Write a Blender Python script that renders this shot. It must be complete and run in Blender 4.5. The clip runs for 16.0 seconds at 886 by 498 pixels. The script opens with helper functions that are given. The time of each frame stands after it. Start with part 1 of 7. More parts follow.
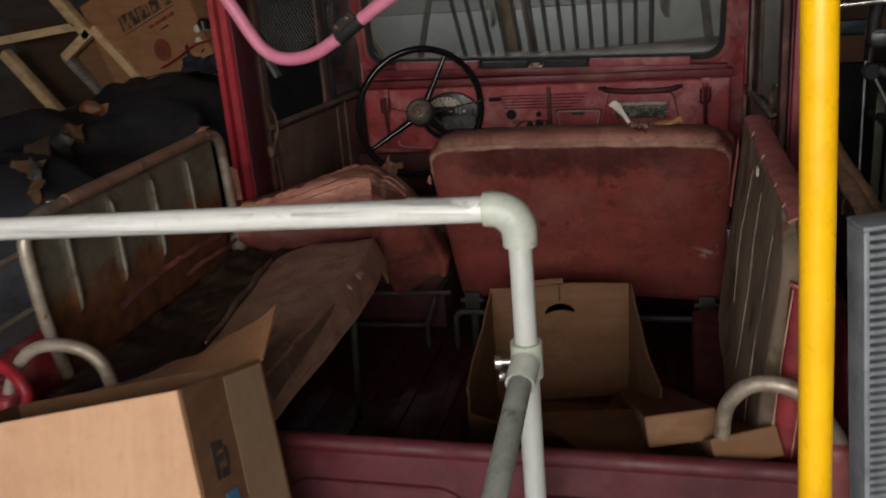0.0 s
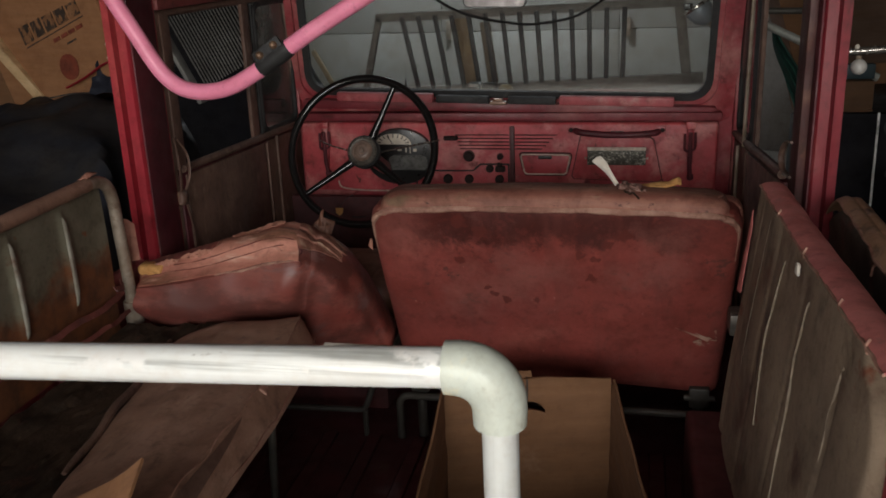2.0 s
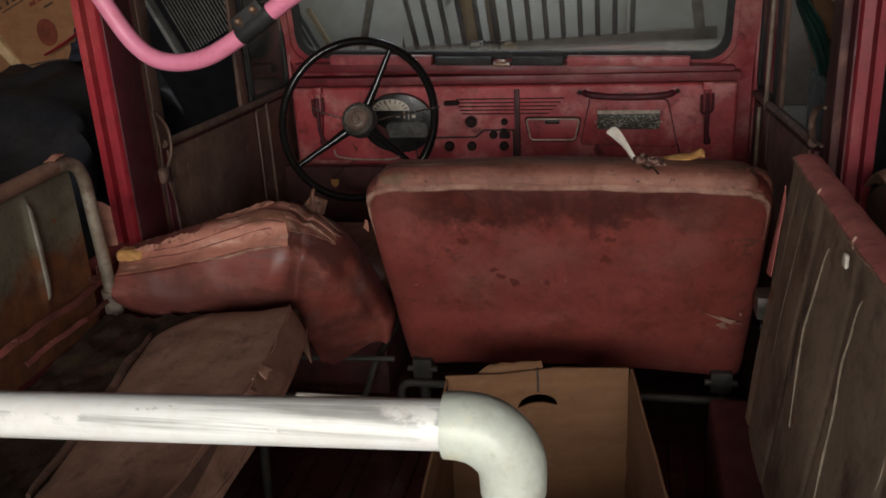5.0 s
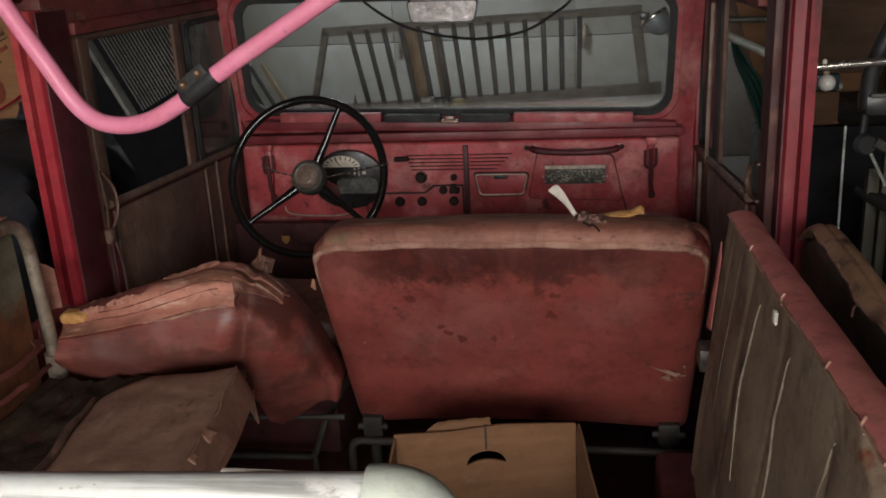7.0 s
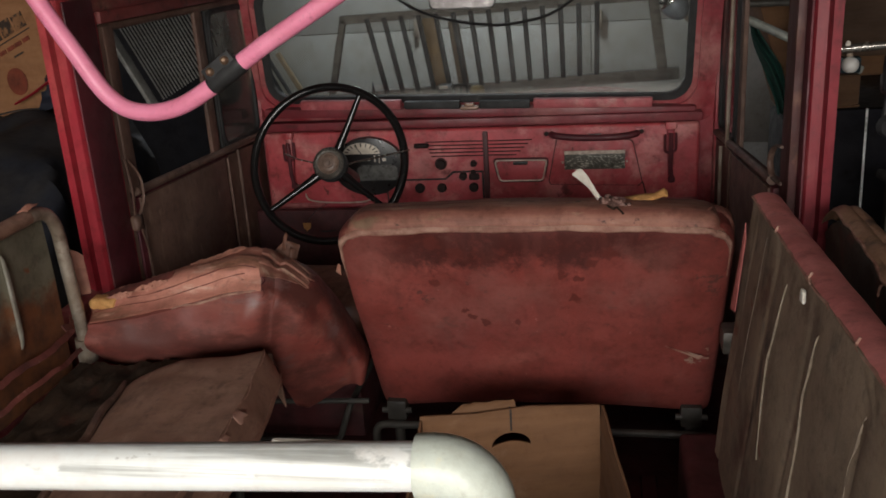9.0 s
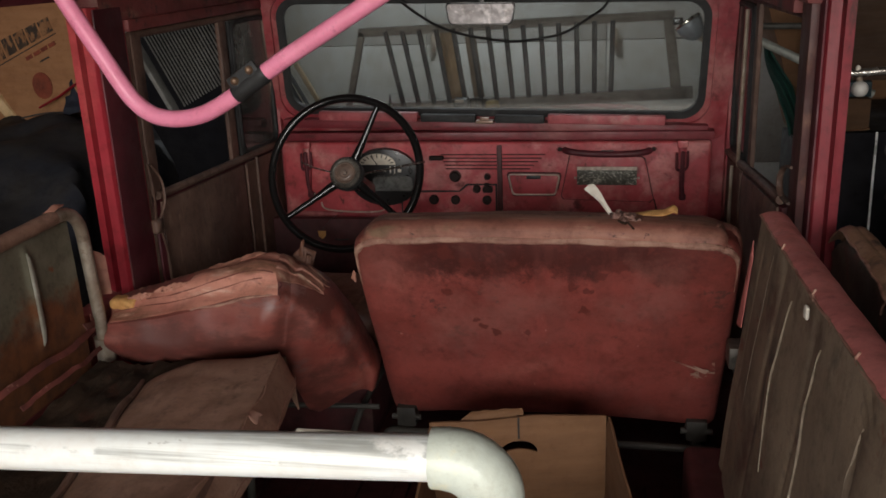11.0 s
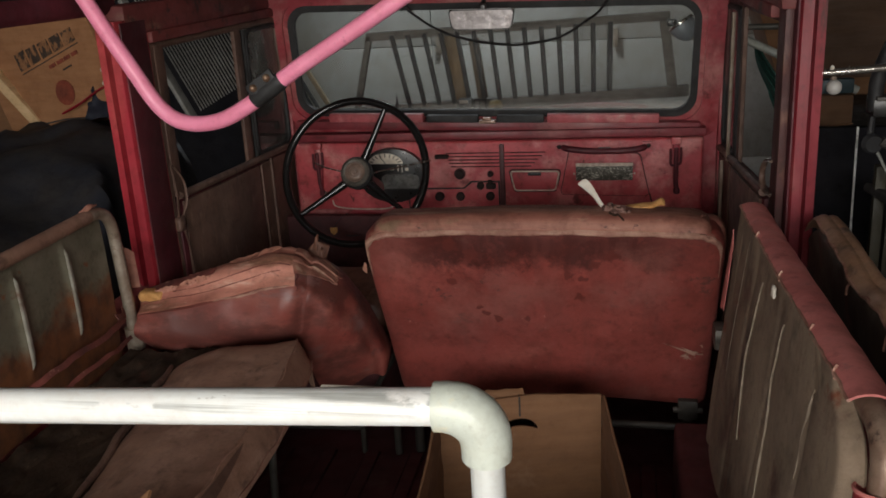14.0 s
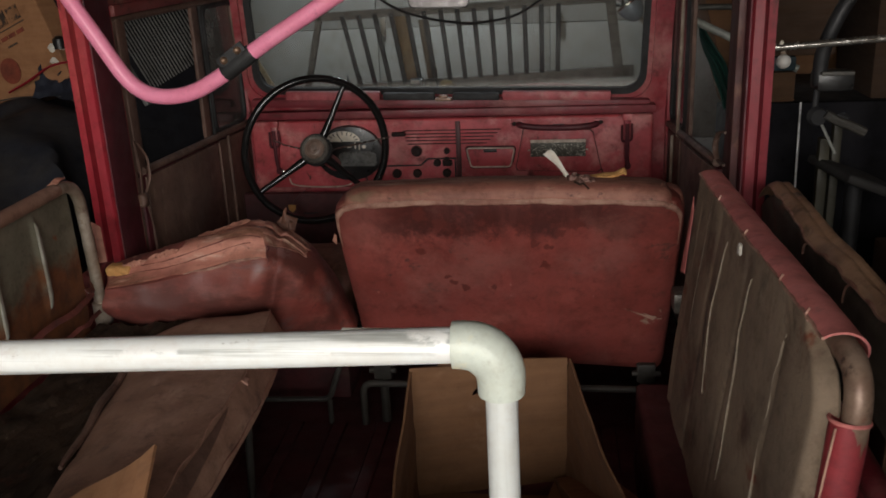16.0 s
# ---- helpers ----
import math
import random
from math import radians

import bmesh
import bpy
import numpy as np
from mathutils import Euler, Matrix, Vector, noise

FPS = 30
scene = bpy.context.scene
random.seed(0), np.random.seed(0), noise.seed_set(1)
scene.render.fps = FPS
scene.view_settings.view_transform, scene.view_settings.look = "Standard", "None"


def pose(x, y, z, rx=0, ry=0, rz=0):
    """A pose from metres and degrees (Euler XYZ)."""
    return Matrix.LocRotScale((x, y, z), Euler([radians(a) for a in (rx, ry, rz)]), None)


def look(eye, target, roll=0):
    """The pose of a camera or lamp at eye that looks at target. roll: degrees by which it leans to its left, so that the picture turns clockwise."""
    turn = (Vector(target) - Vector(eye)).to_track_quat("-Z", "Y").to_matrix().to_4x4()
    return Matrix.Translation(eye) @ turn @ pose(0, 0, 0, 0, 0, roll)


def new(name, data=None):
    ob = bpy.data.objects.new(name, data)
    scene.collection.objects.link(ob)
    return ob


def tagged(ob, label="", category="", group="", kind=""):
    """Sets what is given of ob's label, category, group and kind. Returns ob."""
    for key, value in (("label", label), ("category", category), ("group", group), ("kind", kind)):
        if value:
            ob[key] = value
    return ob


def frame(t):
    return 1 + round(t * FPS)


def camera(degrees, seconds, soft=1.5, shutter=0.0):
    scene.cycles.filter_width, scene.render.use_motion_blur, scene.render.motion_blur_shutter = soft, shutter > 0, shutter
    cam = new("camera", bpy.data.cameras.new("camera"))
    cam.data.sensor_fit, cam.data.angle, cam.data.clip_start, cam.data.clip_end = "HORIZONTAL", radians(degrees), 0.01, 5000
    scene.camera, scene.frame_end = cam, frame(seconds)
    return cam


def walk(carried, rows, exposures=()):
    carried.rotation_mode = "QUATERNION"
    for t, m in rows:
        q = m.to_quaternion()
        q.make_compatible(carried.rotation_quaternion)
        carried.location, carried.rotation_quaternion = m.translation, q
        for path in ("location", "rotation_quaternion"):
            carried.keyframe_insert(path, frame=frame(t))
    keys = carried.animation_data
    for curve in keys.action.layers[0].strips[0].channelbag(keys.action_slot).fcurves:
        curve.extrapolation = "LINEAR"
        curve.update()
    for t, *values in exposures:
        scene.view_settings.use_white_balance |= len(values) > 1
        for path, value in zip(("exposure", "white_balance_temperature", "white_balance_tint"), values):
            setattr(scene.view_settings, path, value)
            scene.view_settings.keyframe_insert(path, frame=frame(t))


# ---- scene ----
cam = camera(51.5, 16.0, soft=1.7, shutter=0.5)
PATH = [
    (0, (0.13, 0.145, 1.596), (-0.233, 2.049, 1.103), -1.0),
    (0.5, (0.095, 0.301, 1.622), (-0.193, 2.225, 1.16), -0.1),
    (1, (0.106, 0.47, 1.628), (-0.19, 2.398, 1.184), 0.0),
    (1.5, (0.075, 0.518, 1.626), (-0.186, 2.45, 1.18), 0.4),
    (2, (0.049, 0.612, 1.624), (-0.201, 2.542, 1.165), 1.1),
    (2.5, (0.067, 0.725, 1.631), (-0.214, 2.643, 1.14), 0.8),
    (3, (0.076, 0.787, 1.627), (-0.188, 2.694, 1.088), -1.1),
    (3.2, (0.073, 0.799, 1.631), (-0.18, 2.702, 1.069), -1.9),
    (5.3, (0.029, 0.772, 1.641), (-0.222, 2.68, 1.095), 0.4),
    (5.5, (0.028, 0.766, 1.644), (-0.218, 2.679, 1.116), 0.5),
    (6, (0.033, 0.759, 1.652), (-0.195, 2.684, 1.159), 0.7),
    (6.5, (0.045, 0.764, 1.657), (-0.155, 2.699, 1.192), 0.3),
    (7, (0.061, 0.773, 1.66), (-0.111, 2.714, 1.209), -0.0),
    (7.5, (0.066, 0.78, 1.657), (-0.09, 2.724, 1.214), -0.1),
    (8, (0.062, 0.776, 1.659), (-0.098, 2.718, 1.209), -0.7),
    (8.5, (0.054, 0.774, 1.66), (-0.119, 2.712, 1.2), -0.9),
    (9, (0.039, 0.753, 1.653), (-0.16, 2.686, 1.18), -0.5),
    (11.5, (0.036, 0.7, 1.657), (-0.192, 2.637, 1.214), 1.1),
    (12, (0.031, 0.682, 1.657), (-0.21, 2.614, 1.202), 1.2),
    (12.5, (0.03, 0.654, 1.664), (-0.208, 2.585, 1.199), 1.2),
    (13, (0.031, 0.634, 1.664), (-0.189, 2.567, 1.2), 1.2),
    (13.5, (0.043, 0.599, 1.666), (-0.166, 2.534, 1.205), 0.9),
    (14, (0.063, 0.566, 1.676), (-0.178, 2.5, 1.227), -0.0),
    (14.5, (0.087, 0.587, 1.665), (-0.192, 2.516, 1.216), 1.1),
    (15, (0.044, 0.564, 1.651), (-0.178, 2.5, 1.199), -0.2),
    (15.5, (-0.012, 0.531, 1.636), (-0.152, 2.468, 1.159), -0.6),
    (16, (-0.011, 0.503, 1.647), (-0.109, 2.444, 1.173), 0.3),
]
# the fitted path, set level and laid along the vehicle's middle
LEVEL = pose(0.54, 0.7, 1.80, -5.5, 2.5, 3.5) @ pose(-0.2, -0.7, -1.65)
walk(cam, [(t, LEVEL @ look(eye, target, roll)) for t, eye, target, roll in PATH],
     exposures=[(0, 0.5), (0.6, 0.7), (1.5, 0.68), (2.4, 0.94), (3, 0.88), (5.5, 0.86), (7, 1.12), (9, 1.12), (12, 1.0), (14.5, 1.04), (16, 0.85)])

# ---- light ----
world = bpy.data.worlds.new("world")
scene.world = world
world.use_nodes = True
wn = world.node_tree
sky = wn.nodes.new("ShaderNodeTexSky")
sky.sky_type, sky.sun_disc = "NISHITA", False
sky.sun_elevation, sky.sun_rotation = radians(48), radians(200)
wn.links.new(sky.outputs["Color"], wn.nodes["Background"].inputs["Color"])
wn.nodes["Background"].inputs["Strength"].default_value = 0.12
sun = new("sun", bpy.data.lights.new("sun", "SUN"))
sun.data.energy, sun.data.angle, sun.data.color = 3.0, radians(0.6), (1.0, 0.95, 0.88)
sun.matrix_world = look((0, -20, 30), (3, -2, 0))


def daylight(name, eye, target, w, h, watts, colour):
    """An area lamp that stands in for sky light."""
    ob = new(name, bpy.data.lights.new(name, "AREA"))
    ob.data.shape, ob.data.size, ob.data.size_y, ob.data.energy, ob.data.color = "RECTANGLE", w, h, watts, colour
    ob.matrix_world = look(eye, target)


daylight("doorway_daylight", (0.30, -1.55, 2.02), (-0.25, 2.4, 1.30), 2.6, 1.1, 62, (1.0, 0.943, 0.885))
# added fill that brightens the end wall; the pane above it is opaque
daylight("end_wall_fill_light", (-0.42, 5.62, 2.74), (-0.62, 6.10, 1.4), 0.55, 0.22, 15, (0.84, 0.92, 1.0))


# ---- materials ----
def nodes_of(name):
    m = bpy.data.materials.new(name)
    m.use_nodes = True
    nt = m.node_tree
    return m, nt, nt.nodes["Principled BSDF"]


def n_noise(nt, scale, detail=4.0, rough=0.6, stretch=None, by="Object"):
    tc = nt.nodes.new("ShaderNodeTexCoord")
    src = tc.outputs[by]
    if stretch:
        mp = nt.nodes.new("ShaderNodeMapping")
        mp.inputs["Scale"].default_value = stretch
        nt.links.new(src, mp.inputs["Vector"])
        src = mp.outputs["Vector"]
    n = nt.nodes.new("ShaderNodeTexNoise")
    n.inputs["Scale"].default_value, n.inputs["Detail"].default_value, n.inputs["Roughness"].default_value = scale, detail, rough
    nt.links.new(src, n.inputs["Vector"])
    return n.outputs["Fac"]


def n_ramp(nt, fac, lo, hi, a=0.0, b=1.0):
    r = nt.nodes.new("ShaderNodeMapRange")
    r.inputs["From Min"].default_value, r.inputs["From Max"].default_value = lo, hi
    r.inputs["To Min"].default_value, r.inputs["To Max"].default_value = a, b
    r.interpolation_type = "SMOOTHSTEP"
    nt.links.new(fac, r.inputs["Value"])
    return r.outputs["Result"]


def n_mix(nt, fac, a, b):
    m = nt.nodes.new("ShaderNodeMix")
    m.data_type = "RGBA"
    nt.links.new(fac, m.inputs["Factor"])
    for v, sock in ((a, m.inputs["A"]), (b, m.inputs["B"])):
        if isinstance(v, tuple):
            sock.default_value = (*v, 1)
        else:
            nt.links.new(v, sock)
    return m.outputs["Result"]


def n_mul(nt, a, b):
    m = nt.nodes.new("ShaderNodeMath")
    m.operation = "MULTIPLY"
    nt.links.new(a, m.inputs[0])
    if isinstance(b, float):
        m.inputs[1].default_value = b
    else:
        nt.links.new(b, m.inputs[1])
    return m.outputs[0]


def n_shade(nt, fac, col, by):
    """The colour col, multiplied by the colour by where fac is 1."""
    m = nt.nodes.new("ShaderNodeMix")
    m.data_type, m.blend_type = "RGBA", "MULTIPLY"
    nt.links.new(fac, m.inputs["Factor"])
    nt.links.new(col, m.inputs["A"])
    m.inputs["B"].default_value = (*by, 1)
    return m.outputs["Result"]


def surf(name, c1, c2, scale=6.0, rough=(0.5, 0.75), metal=0.0, bump=0.15, bscale=90.0, stretch=None, marks=(), fine=0.25, spec=0.5, grime=0.6):
    """A worn surface: two tones, a fine grain, stains (colour, scale, low, high, stretch), ragged grime, uneven gloss and fine relief."""
    m, nt, bs = nodes_of(name)
    big = n_noise(nt, scale, 5, 0.62, stretch)
    col = n_mix(nt, n_ramp(nt, big, 0.32, 0.68), c1, c2)
    grain = n_noise(nt, bscale, 3, 0.6, stretch)
    dark = tuple(v * (1 - fine) for v in c1)
    col = n_mix(nt, n_ramp(nt, grain, 0.55, 0.8, 0.0, 0.7), col, dark)
    for mc, ms, lo, hi, mst in marks:
        col = n_mix(nt, n_ramp(nt, n_noise(nt, ms, 6, 0.65, mst), lo, hi), col, mc)
    if grime:
        k = 1 - 0.55 * grime
        col = n_shade(nt, n_ramp(nt, n_noise(nt, 13, 9, 0.72), 0.42, 0.70), col, (k, k * 0.97, k * 0.94))
        col = n_shade(nt, n_ramp(nt, n_noise(nt, 44, 7, 0.72), 0.50, 0.72), col, (k, k * 0.97, k * 0.95))
    nt.links.new(col, bs.inputs["Base Color"])
    nt.links.new(n_ramp(nt, n_noise(nt, scale * 2.3, 4, 0.6, stretch), 0.3, 0.7, rough[0], rough[1]), bs.inputs["Roughness"])
    bs.inputs["Metallic"].default_value = metal
    bs.inputs["Specular IOR Level"].default_value = spec
    if bump:
        b = nt.nodes.new("ShaderNodeBump")
        b.inputs["Strength"].default_value, b.inputs["Distance"].default_value = bump, 0.004
        nt.links.new(grain, b.inputs["Height"])
        b2 = nt.nodes.new("ShaderNodeBump")
        b2.inputs["Strength"].default_value, b2.inputs["Distance"].default_value = bump, 0.012
        nt.links.new(big, b2.inputs["Height"])
        nt.links.new(b.outputs["Normal"], b2.inputs["Normal"])
        nt.links.new(b2.outputs["Normal"], bs.inputs["Normal"])
    return m


RUST = (0.16, 0.055, 0.022)
RED = surf("faded_red_paint", (0.34, 0.030, 0.044), (0.26, 0.022, 0.034), 5, (0.34, 0.6), 0, 0.08, 120,
           marks=(((0.44, 0.165, 0.155), 7, 0.40, 0.70, None), ((0.10, 0.02, 0.02), 12, 0.60, 0.72, None), ((0.07, 0.018, 0.016), 30, 0.66, 0.74, (1, 1, 0.5)), ((0.30, 0.16, 0.13), 45, 0.70, 0.78, None)))
# darker copy of the post's red for the right side, shade included
RED_POST = surf("weathered_shaded_red_paint", (0.27, 0.022, 0.034), (0.19, 0.016, 0.025), 5, (0.34, 0.6), 0, 0.08, 120, stretch=(1, 1, 0.35),
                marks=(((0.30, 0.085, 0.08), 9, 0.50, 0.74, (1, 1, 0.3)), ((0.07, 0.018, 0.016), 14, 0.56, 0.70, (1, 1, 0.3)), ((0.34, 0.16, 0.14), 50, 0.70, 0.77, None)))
RED_LEDGE = surf("dull_red_ledge_paint", (0.21, 0.020, 0.029), (0.155, 0.015, 0.023), 5, (0.40, 0.65), 0, 0.08, 120,
                 marks=(((0.27, 0.09, 0.086), 8, 0.46, 0.72, (0.5, 1, 1)), ((0.09, 0.02, 0.02), 14, 0.58, 0.72, (0.5, 1, 1))))
DUSTY_RED = surf("dusty_pink_red_paint", (0.46, 0.10, 0.11), (0.36, 0.065, 0.075), 9, (0.45, 0.7), 0, 0.08, 120, marks=(((0.52, 0.22, 0.21), 14, 0.50, 0.72, None),))
# dirty dark red; on the wheel arches it also carries their shade
RED_DARK = surf("dirty_shaded_red_paint", (0.085, 0.018, 0.02), (0.05, 0.014, 0.015), 6, (0.5, 0.8), 0, 0.1, 110,
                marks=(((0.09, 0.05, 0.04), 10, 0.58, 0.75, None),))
MAROON = surf("dull_maroon_paint", (0.115, 0.014, 0.022), (0.075, 0.011, 0.017), 5, (0.45, 0.75), 0, 0.1, 110,
              marks=(((0.15, 0.05, 0.045), 9, 0.55, 0.80, None), ((0.05, 0.02, 0.018), 14, 0.60, 0.74, None)))
# brighter copy of the red paint, with light put into its colour
RED_LIT = surf("lit_red_paint", (0.44, 0.034, 0.050), (0.34, 0.027, 0.040), 7, (0.30, 0.52), 0, 0.1, 120, stretch=(1, 1, 0.35),
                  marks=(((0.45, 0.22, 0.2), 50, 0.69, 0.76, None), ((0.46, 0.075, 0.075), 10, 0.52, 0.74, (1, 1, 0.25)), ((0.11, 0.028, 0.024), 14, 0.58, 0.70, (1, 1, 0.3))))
VINYL = surf("worn_red_vinyl", (0.285, 0.060, 0.047), (0.205, 0.041, 0.034), 4, (0.5, 0.72), 0, 0.12, 160,
             marks=(((0.37, 0.115, 0.09), 6, 0.50, 0.88, None), ((0.22, 0.05, 0.04), 16, 0.56, 0.90, (1, 1, 0.5)), ((0.40, 0.16, 0.13), 60, 0.66, 0.74, (1.5, 1, 0.4)), ((0.09, 0.025, 0.02), 24, 0.68, 0.73, (1, 1, 0.8))))
VINYL_TOP = surf("dusty_red_vinyl", (0.34, 0.155, 0.108), (0.235, 0.078, 0.057), 7, (0.62, 0.85), 0, 0.12, 150,
                 marks=(((0.17, 0.06, 0.045), 10, 0.52, 0.80, None), ((0.48, 0.31, 0.22), 18, 0.54, 0.70, (0.3, 1.6, 1.6)), ((0.20, 0.115, 0.07), 9, 0.55, 0.66, (0.4, 1.4, 1.4)), ((0.10, 0.045, 0.035), 42, 0.62, 0.68, (0.6, 1, 1))), stretch=(0.12, 4.0, 4.0))
# peeling vinyl, paler than VINYL_TOP so the crest's light is in the colour
PEACH = surf("peeling_peach_vinyl", (0.64, 0.285, 0.21), (0.46, 0.175, 0.128), 6, (0.42, 0.65), 0, 0.15, 150, stretch=(0.2, 3.0, 3.0),
             marks=(((0.27, 0.125, 0.08), 8, 0.46, 0.60, (0.3, 1.6, 1.6)), ((0.72, 0.44, 0.34), 20, 0.56, 0.72, (0.3, 1.6, 1.6)), ((0.12, 0.05, 0.04), 34, 0.63, 0.68, (0.4, 1, 1))))
SLAB = surf("grimy_dark_cushion_face", (0.105, 0.080, 0.058), (0.065, 0.048, 0.036), 6, (0.6, 0.85), 0, 0.15, 120, marks=(((0.15, 0.055, 0.04), 9, 0.56, 0.72, None),))
CURTAIN = surf("worn_brown_vinyl", (0.42, 0.25, 0.15), (0.25, 0.14, 0.085), 7, (0.34, 0.6), 0, 0.2, 120, marks=(((0.06, 0.04, 0.028), 9, 0.56, 0.72, None),))
VINYL_BAND = surf("red_vinyl_edging", (0.66, 0.225, 0.205), (0.52, 0.155, 0.145), 9, (0.5, 0.7), 0, 0.1, 150,
                  marks=(((0.33, 0.15, 0.13), 24, 0.62, 0.74, None),))
PIPING = surf("bare_seam_piping", (0.43, 0.25, 0.185), (0.28, 0.125, 0.092), 22, (0.6, 0.8), 0, 0.1, 200)
CUSHION = surf("brown_seat_vinyl", (0.345, 0.200, 0.140), (0.24, 0.130, 0.088), 5, (0.5, 0.8), 0, 0.15, 110,
               marks=(((0.41, 0.245, 0.182), 7, 0.46, 0.72, (1, 0.5, 1)), ((0.39, 0.24, 0.175), 22, 0.54, 0.74, (1, 0.4, 1)), ((0.12, 0.065, 0.046), 18, 0.56, 0.74, (1, 0.6, 1)), ((0.08, 0.045, 0.033), 7, 0.60, 0.78, None), ((0.5, 0.40, 0.31), 46, 0.70, 0.76, None)))
TRIM = surf("grimy_brown_door_trim", (0.16, 0.090, 0.066), (0.105, 0.060, 0.044), 5, (0.5, 0.8), 0, 0.12, 110,
            marks=(((0.24, 0.15, 0.11), 7, 0.52, 0.80, (1, 1, 0.4)), ((0.26, 0.165, 0.12), 26, 0.56, 0.74, (1, 1, 0.35)), ((0.06, 0.034, 0.027), 9, 0.54, 0.74, (1, 1, 0.7))))
# near-black for sheets that stand in for unlit gaps
PITCH = surf("unlit_black_sheet", (0.010, 0.010, 0.013), (0.017, 0.016, 0.018), 5, (0.8, 0.95), 0, 0.1, 40, spec=0.1)
# rusty jamb tone, darkened so that the right side's shade is in it
JAMB = surf("rusty_shaded_jamb", (0.085, 0.022, 0.020), (0.06, 0.017, 0.016), 6, (0.5, 0.8), 0, 0.15, 110, stretch=(1, 1, 0.4),
            marks=(((0.20, 0.095, 0.06), 10, 0.52, 0.68, (1, 1, 0.4)), ((0.06, 0.026, 0.022), 14, 0.56, 0.68, (1, 1, 0.5))))
HEADER = surf("grimy_brown_red_rail", (0.20, 0.044, 0.040), (0.13, 0.028, 0.027), 6, (0.45, 0.75), 0, 0.15, 110, stretch=(1, 0.4, 1), marks=(((0.26, 0.13, 0.09), 12, 0.54, 0.70, (1, 0.4, 1)), ((0.05, 0.02, 0.018), 14, 0.56, 0.68, None)))
RADIATOR = surf("grimy_radiator_rib", (0.34, 0.34, 0.32), (0.20, 0.20, 0.19), 5, (0.5, 0.7), 0.2, 0.05, 80)
RIB = surf("dull_dark_fin", (0.075, 0.070, 0.060), (0.045, 0.042, 0.038), 9, (0.5, 0.7), 0.2, 0.05, 80)
GRIME = surf("grimy_seat_pan", (0.060, 0.038, 0.025), (0.022, 0.015, 0.011), 9, (0.8, 0.95), 0, 0.7, 60, spec=0.12,
             marks=(((0.10, 0.075, 0.05), 30, 0.62, 0.74, (1, 0.3, 1)), ((0.07, 0.03, 0.02), 8, 0.58, 0.7, None)))
CANVAS = surf("grey_brown_canvas", (0.28, 0.206, 0.142), (0.205, 0.148, 0.102), 5, (0.7, 0.9), 0, 0.15, 190,
              marks=(((0.11, 0.055, 0.036), 7, 0.52, 0.70, None), ((0.05, 0.04, 0.033), 9, 0.58, 0.72, (1, 1, 0.4)), ((0.27, 0.21, 0.16), 34, 0.66, 0.74, (1, 1, 0.4)), ((0.19, 0.06, 0.03), 10, 0.62, 0.72, (1, 1, 1.6))))
THREAD = surf("pale_seam_thread", (0.33, 0.265, 0.20), (0.24, 0.185, 0.135), 40, (0.7, 0.9), 0, 0, 90)
PLATE_BASE = surf("rusting_grey_green_paint", (0.23, 0.215, 0.155), (0.16, 0.148, 0.105), 5, (0.5, 0.75), 0.1, 0.1, 90,
             marks=((RUST, 7, 0.60, 0.68, None), ((0.10, 0.08, 0.05), 12, 0.52, 0.76, None), ((0.24, 0.09, 0.035), 18, 0.64, 0.72, None)))
# pale colour for the highlight along pressed ribs, with rust spots
LIT_RIB = surf("rib_highlight_paint", (0.38, 0.37, 0.31), (0.25, 0.23, 0.18), 20, (0.4, 0.6), 0.2, 0.08, 90, marks=((RUST, 14, 0.58, 0.70, None),))
BARE = surf("bare_worn_steel", (0.50, 0.43, 0.35), (0.32, 0.25, 0.185), 14, (0.3, 0.55), 0.45, 0.1, 120,
            marks=((RUST, 17, 0.60, 0.70, None),))
BROWN_TUBE = surf("brown_rusted_tube", (0.30, 0.21, 0.155), (0.19, 0.11, 0.075), 16, (0.35, 0.6), 0.3, 0.1, 120,
                  marks=((RUST, 17, 0.52, 0.66, None), ((0.07, 0.04, 0.03), 30, 0.58, 0.70, None)))
ZINC = surf("weathered_aluminium_pipe", (0.86, 0.88, 0.85), (0.75, 0.77, 0.75), 9, (0.28, 0.50), 0.12, 0.06, 70, (0.10, 2.4, 2.4),
            marks=(((0.36, 0.37, 0.35), 12, 0.50, 0.64, (0.06, 3.0, 3.0)), ((0.80, 0.80, 0.77), 16, 0.55, 0.62, (0.6, 1, 1)), ((0.34, 0.33, 0.30), 40, 0.66, 0.72, (0.5, 1, 1))), grime=0.12)
ZINC_LEG = surf("weathered_aluminium_leg", (0.68, 0.70, 0.67), (0.58, 0.60, 0.58), 9, (0.34, 0.6), 0.1, 0.06, 70, (2.4, 2.4, 0.10),
            marks=(((0.42, 0.43, 0.41), 12, 0.54, 0.68, (3.0, 3.0, 0.08)), ((0.34, 0.33, 0.30), 40, 0.68, 0.73, None)), grime=0.15)
CAST = surf("grey_cast_fitting", (0.58, 0.62, 0.545), (0.47, 0.505, 0.445), 16, (0.45, 0.65), 0.1, 0.12, 130,
            marks=(((0.66, 0.62, 0.44), 18, 0.56, 0.70, None), ((0.33, 0.30, 0.22), 26, 0.61, 0.74, None)), grime=0.25)
TUBE_GREY = surf("dull_grey_brace", (0.36, 0.38, 0.34), (0.27, 0.28, 0.26), 9, (0.5, 0.7), 0.2, 0.1, 100,
                 marks=(((0.16, 0.15, 0.13), 18, 0.62, 0.72, (1, 1, 0.2)),))
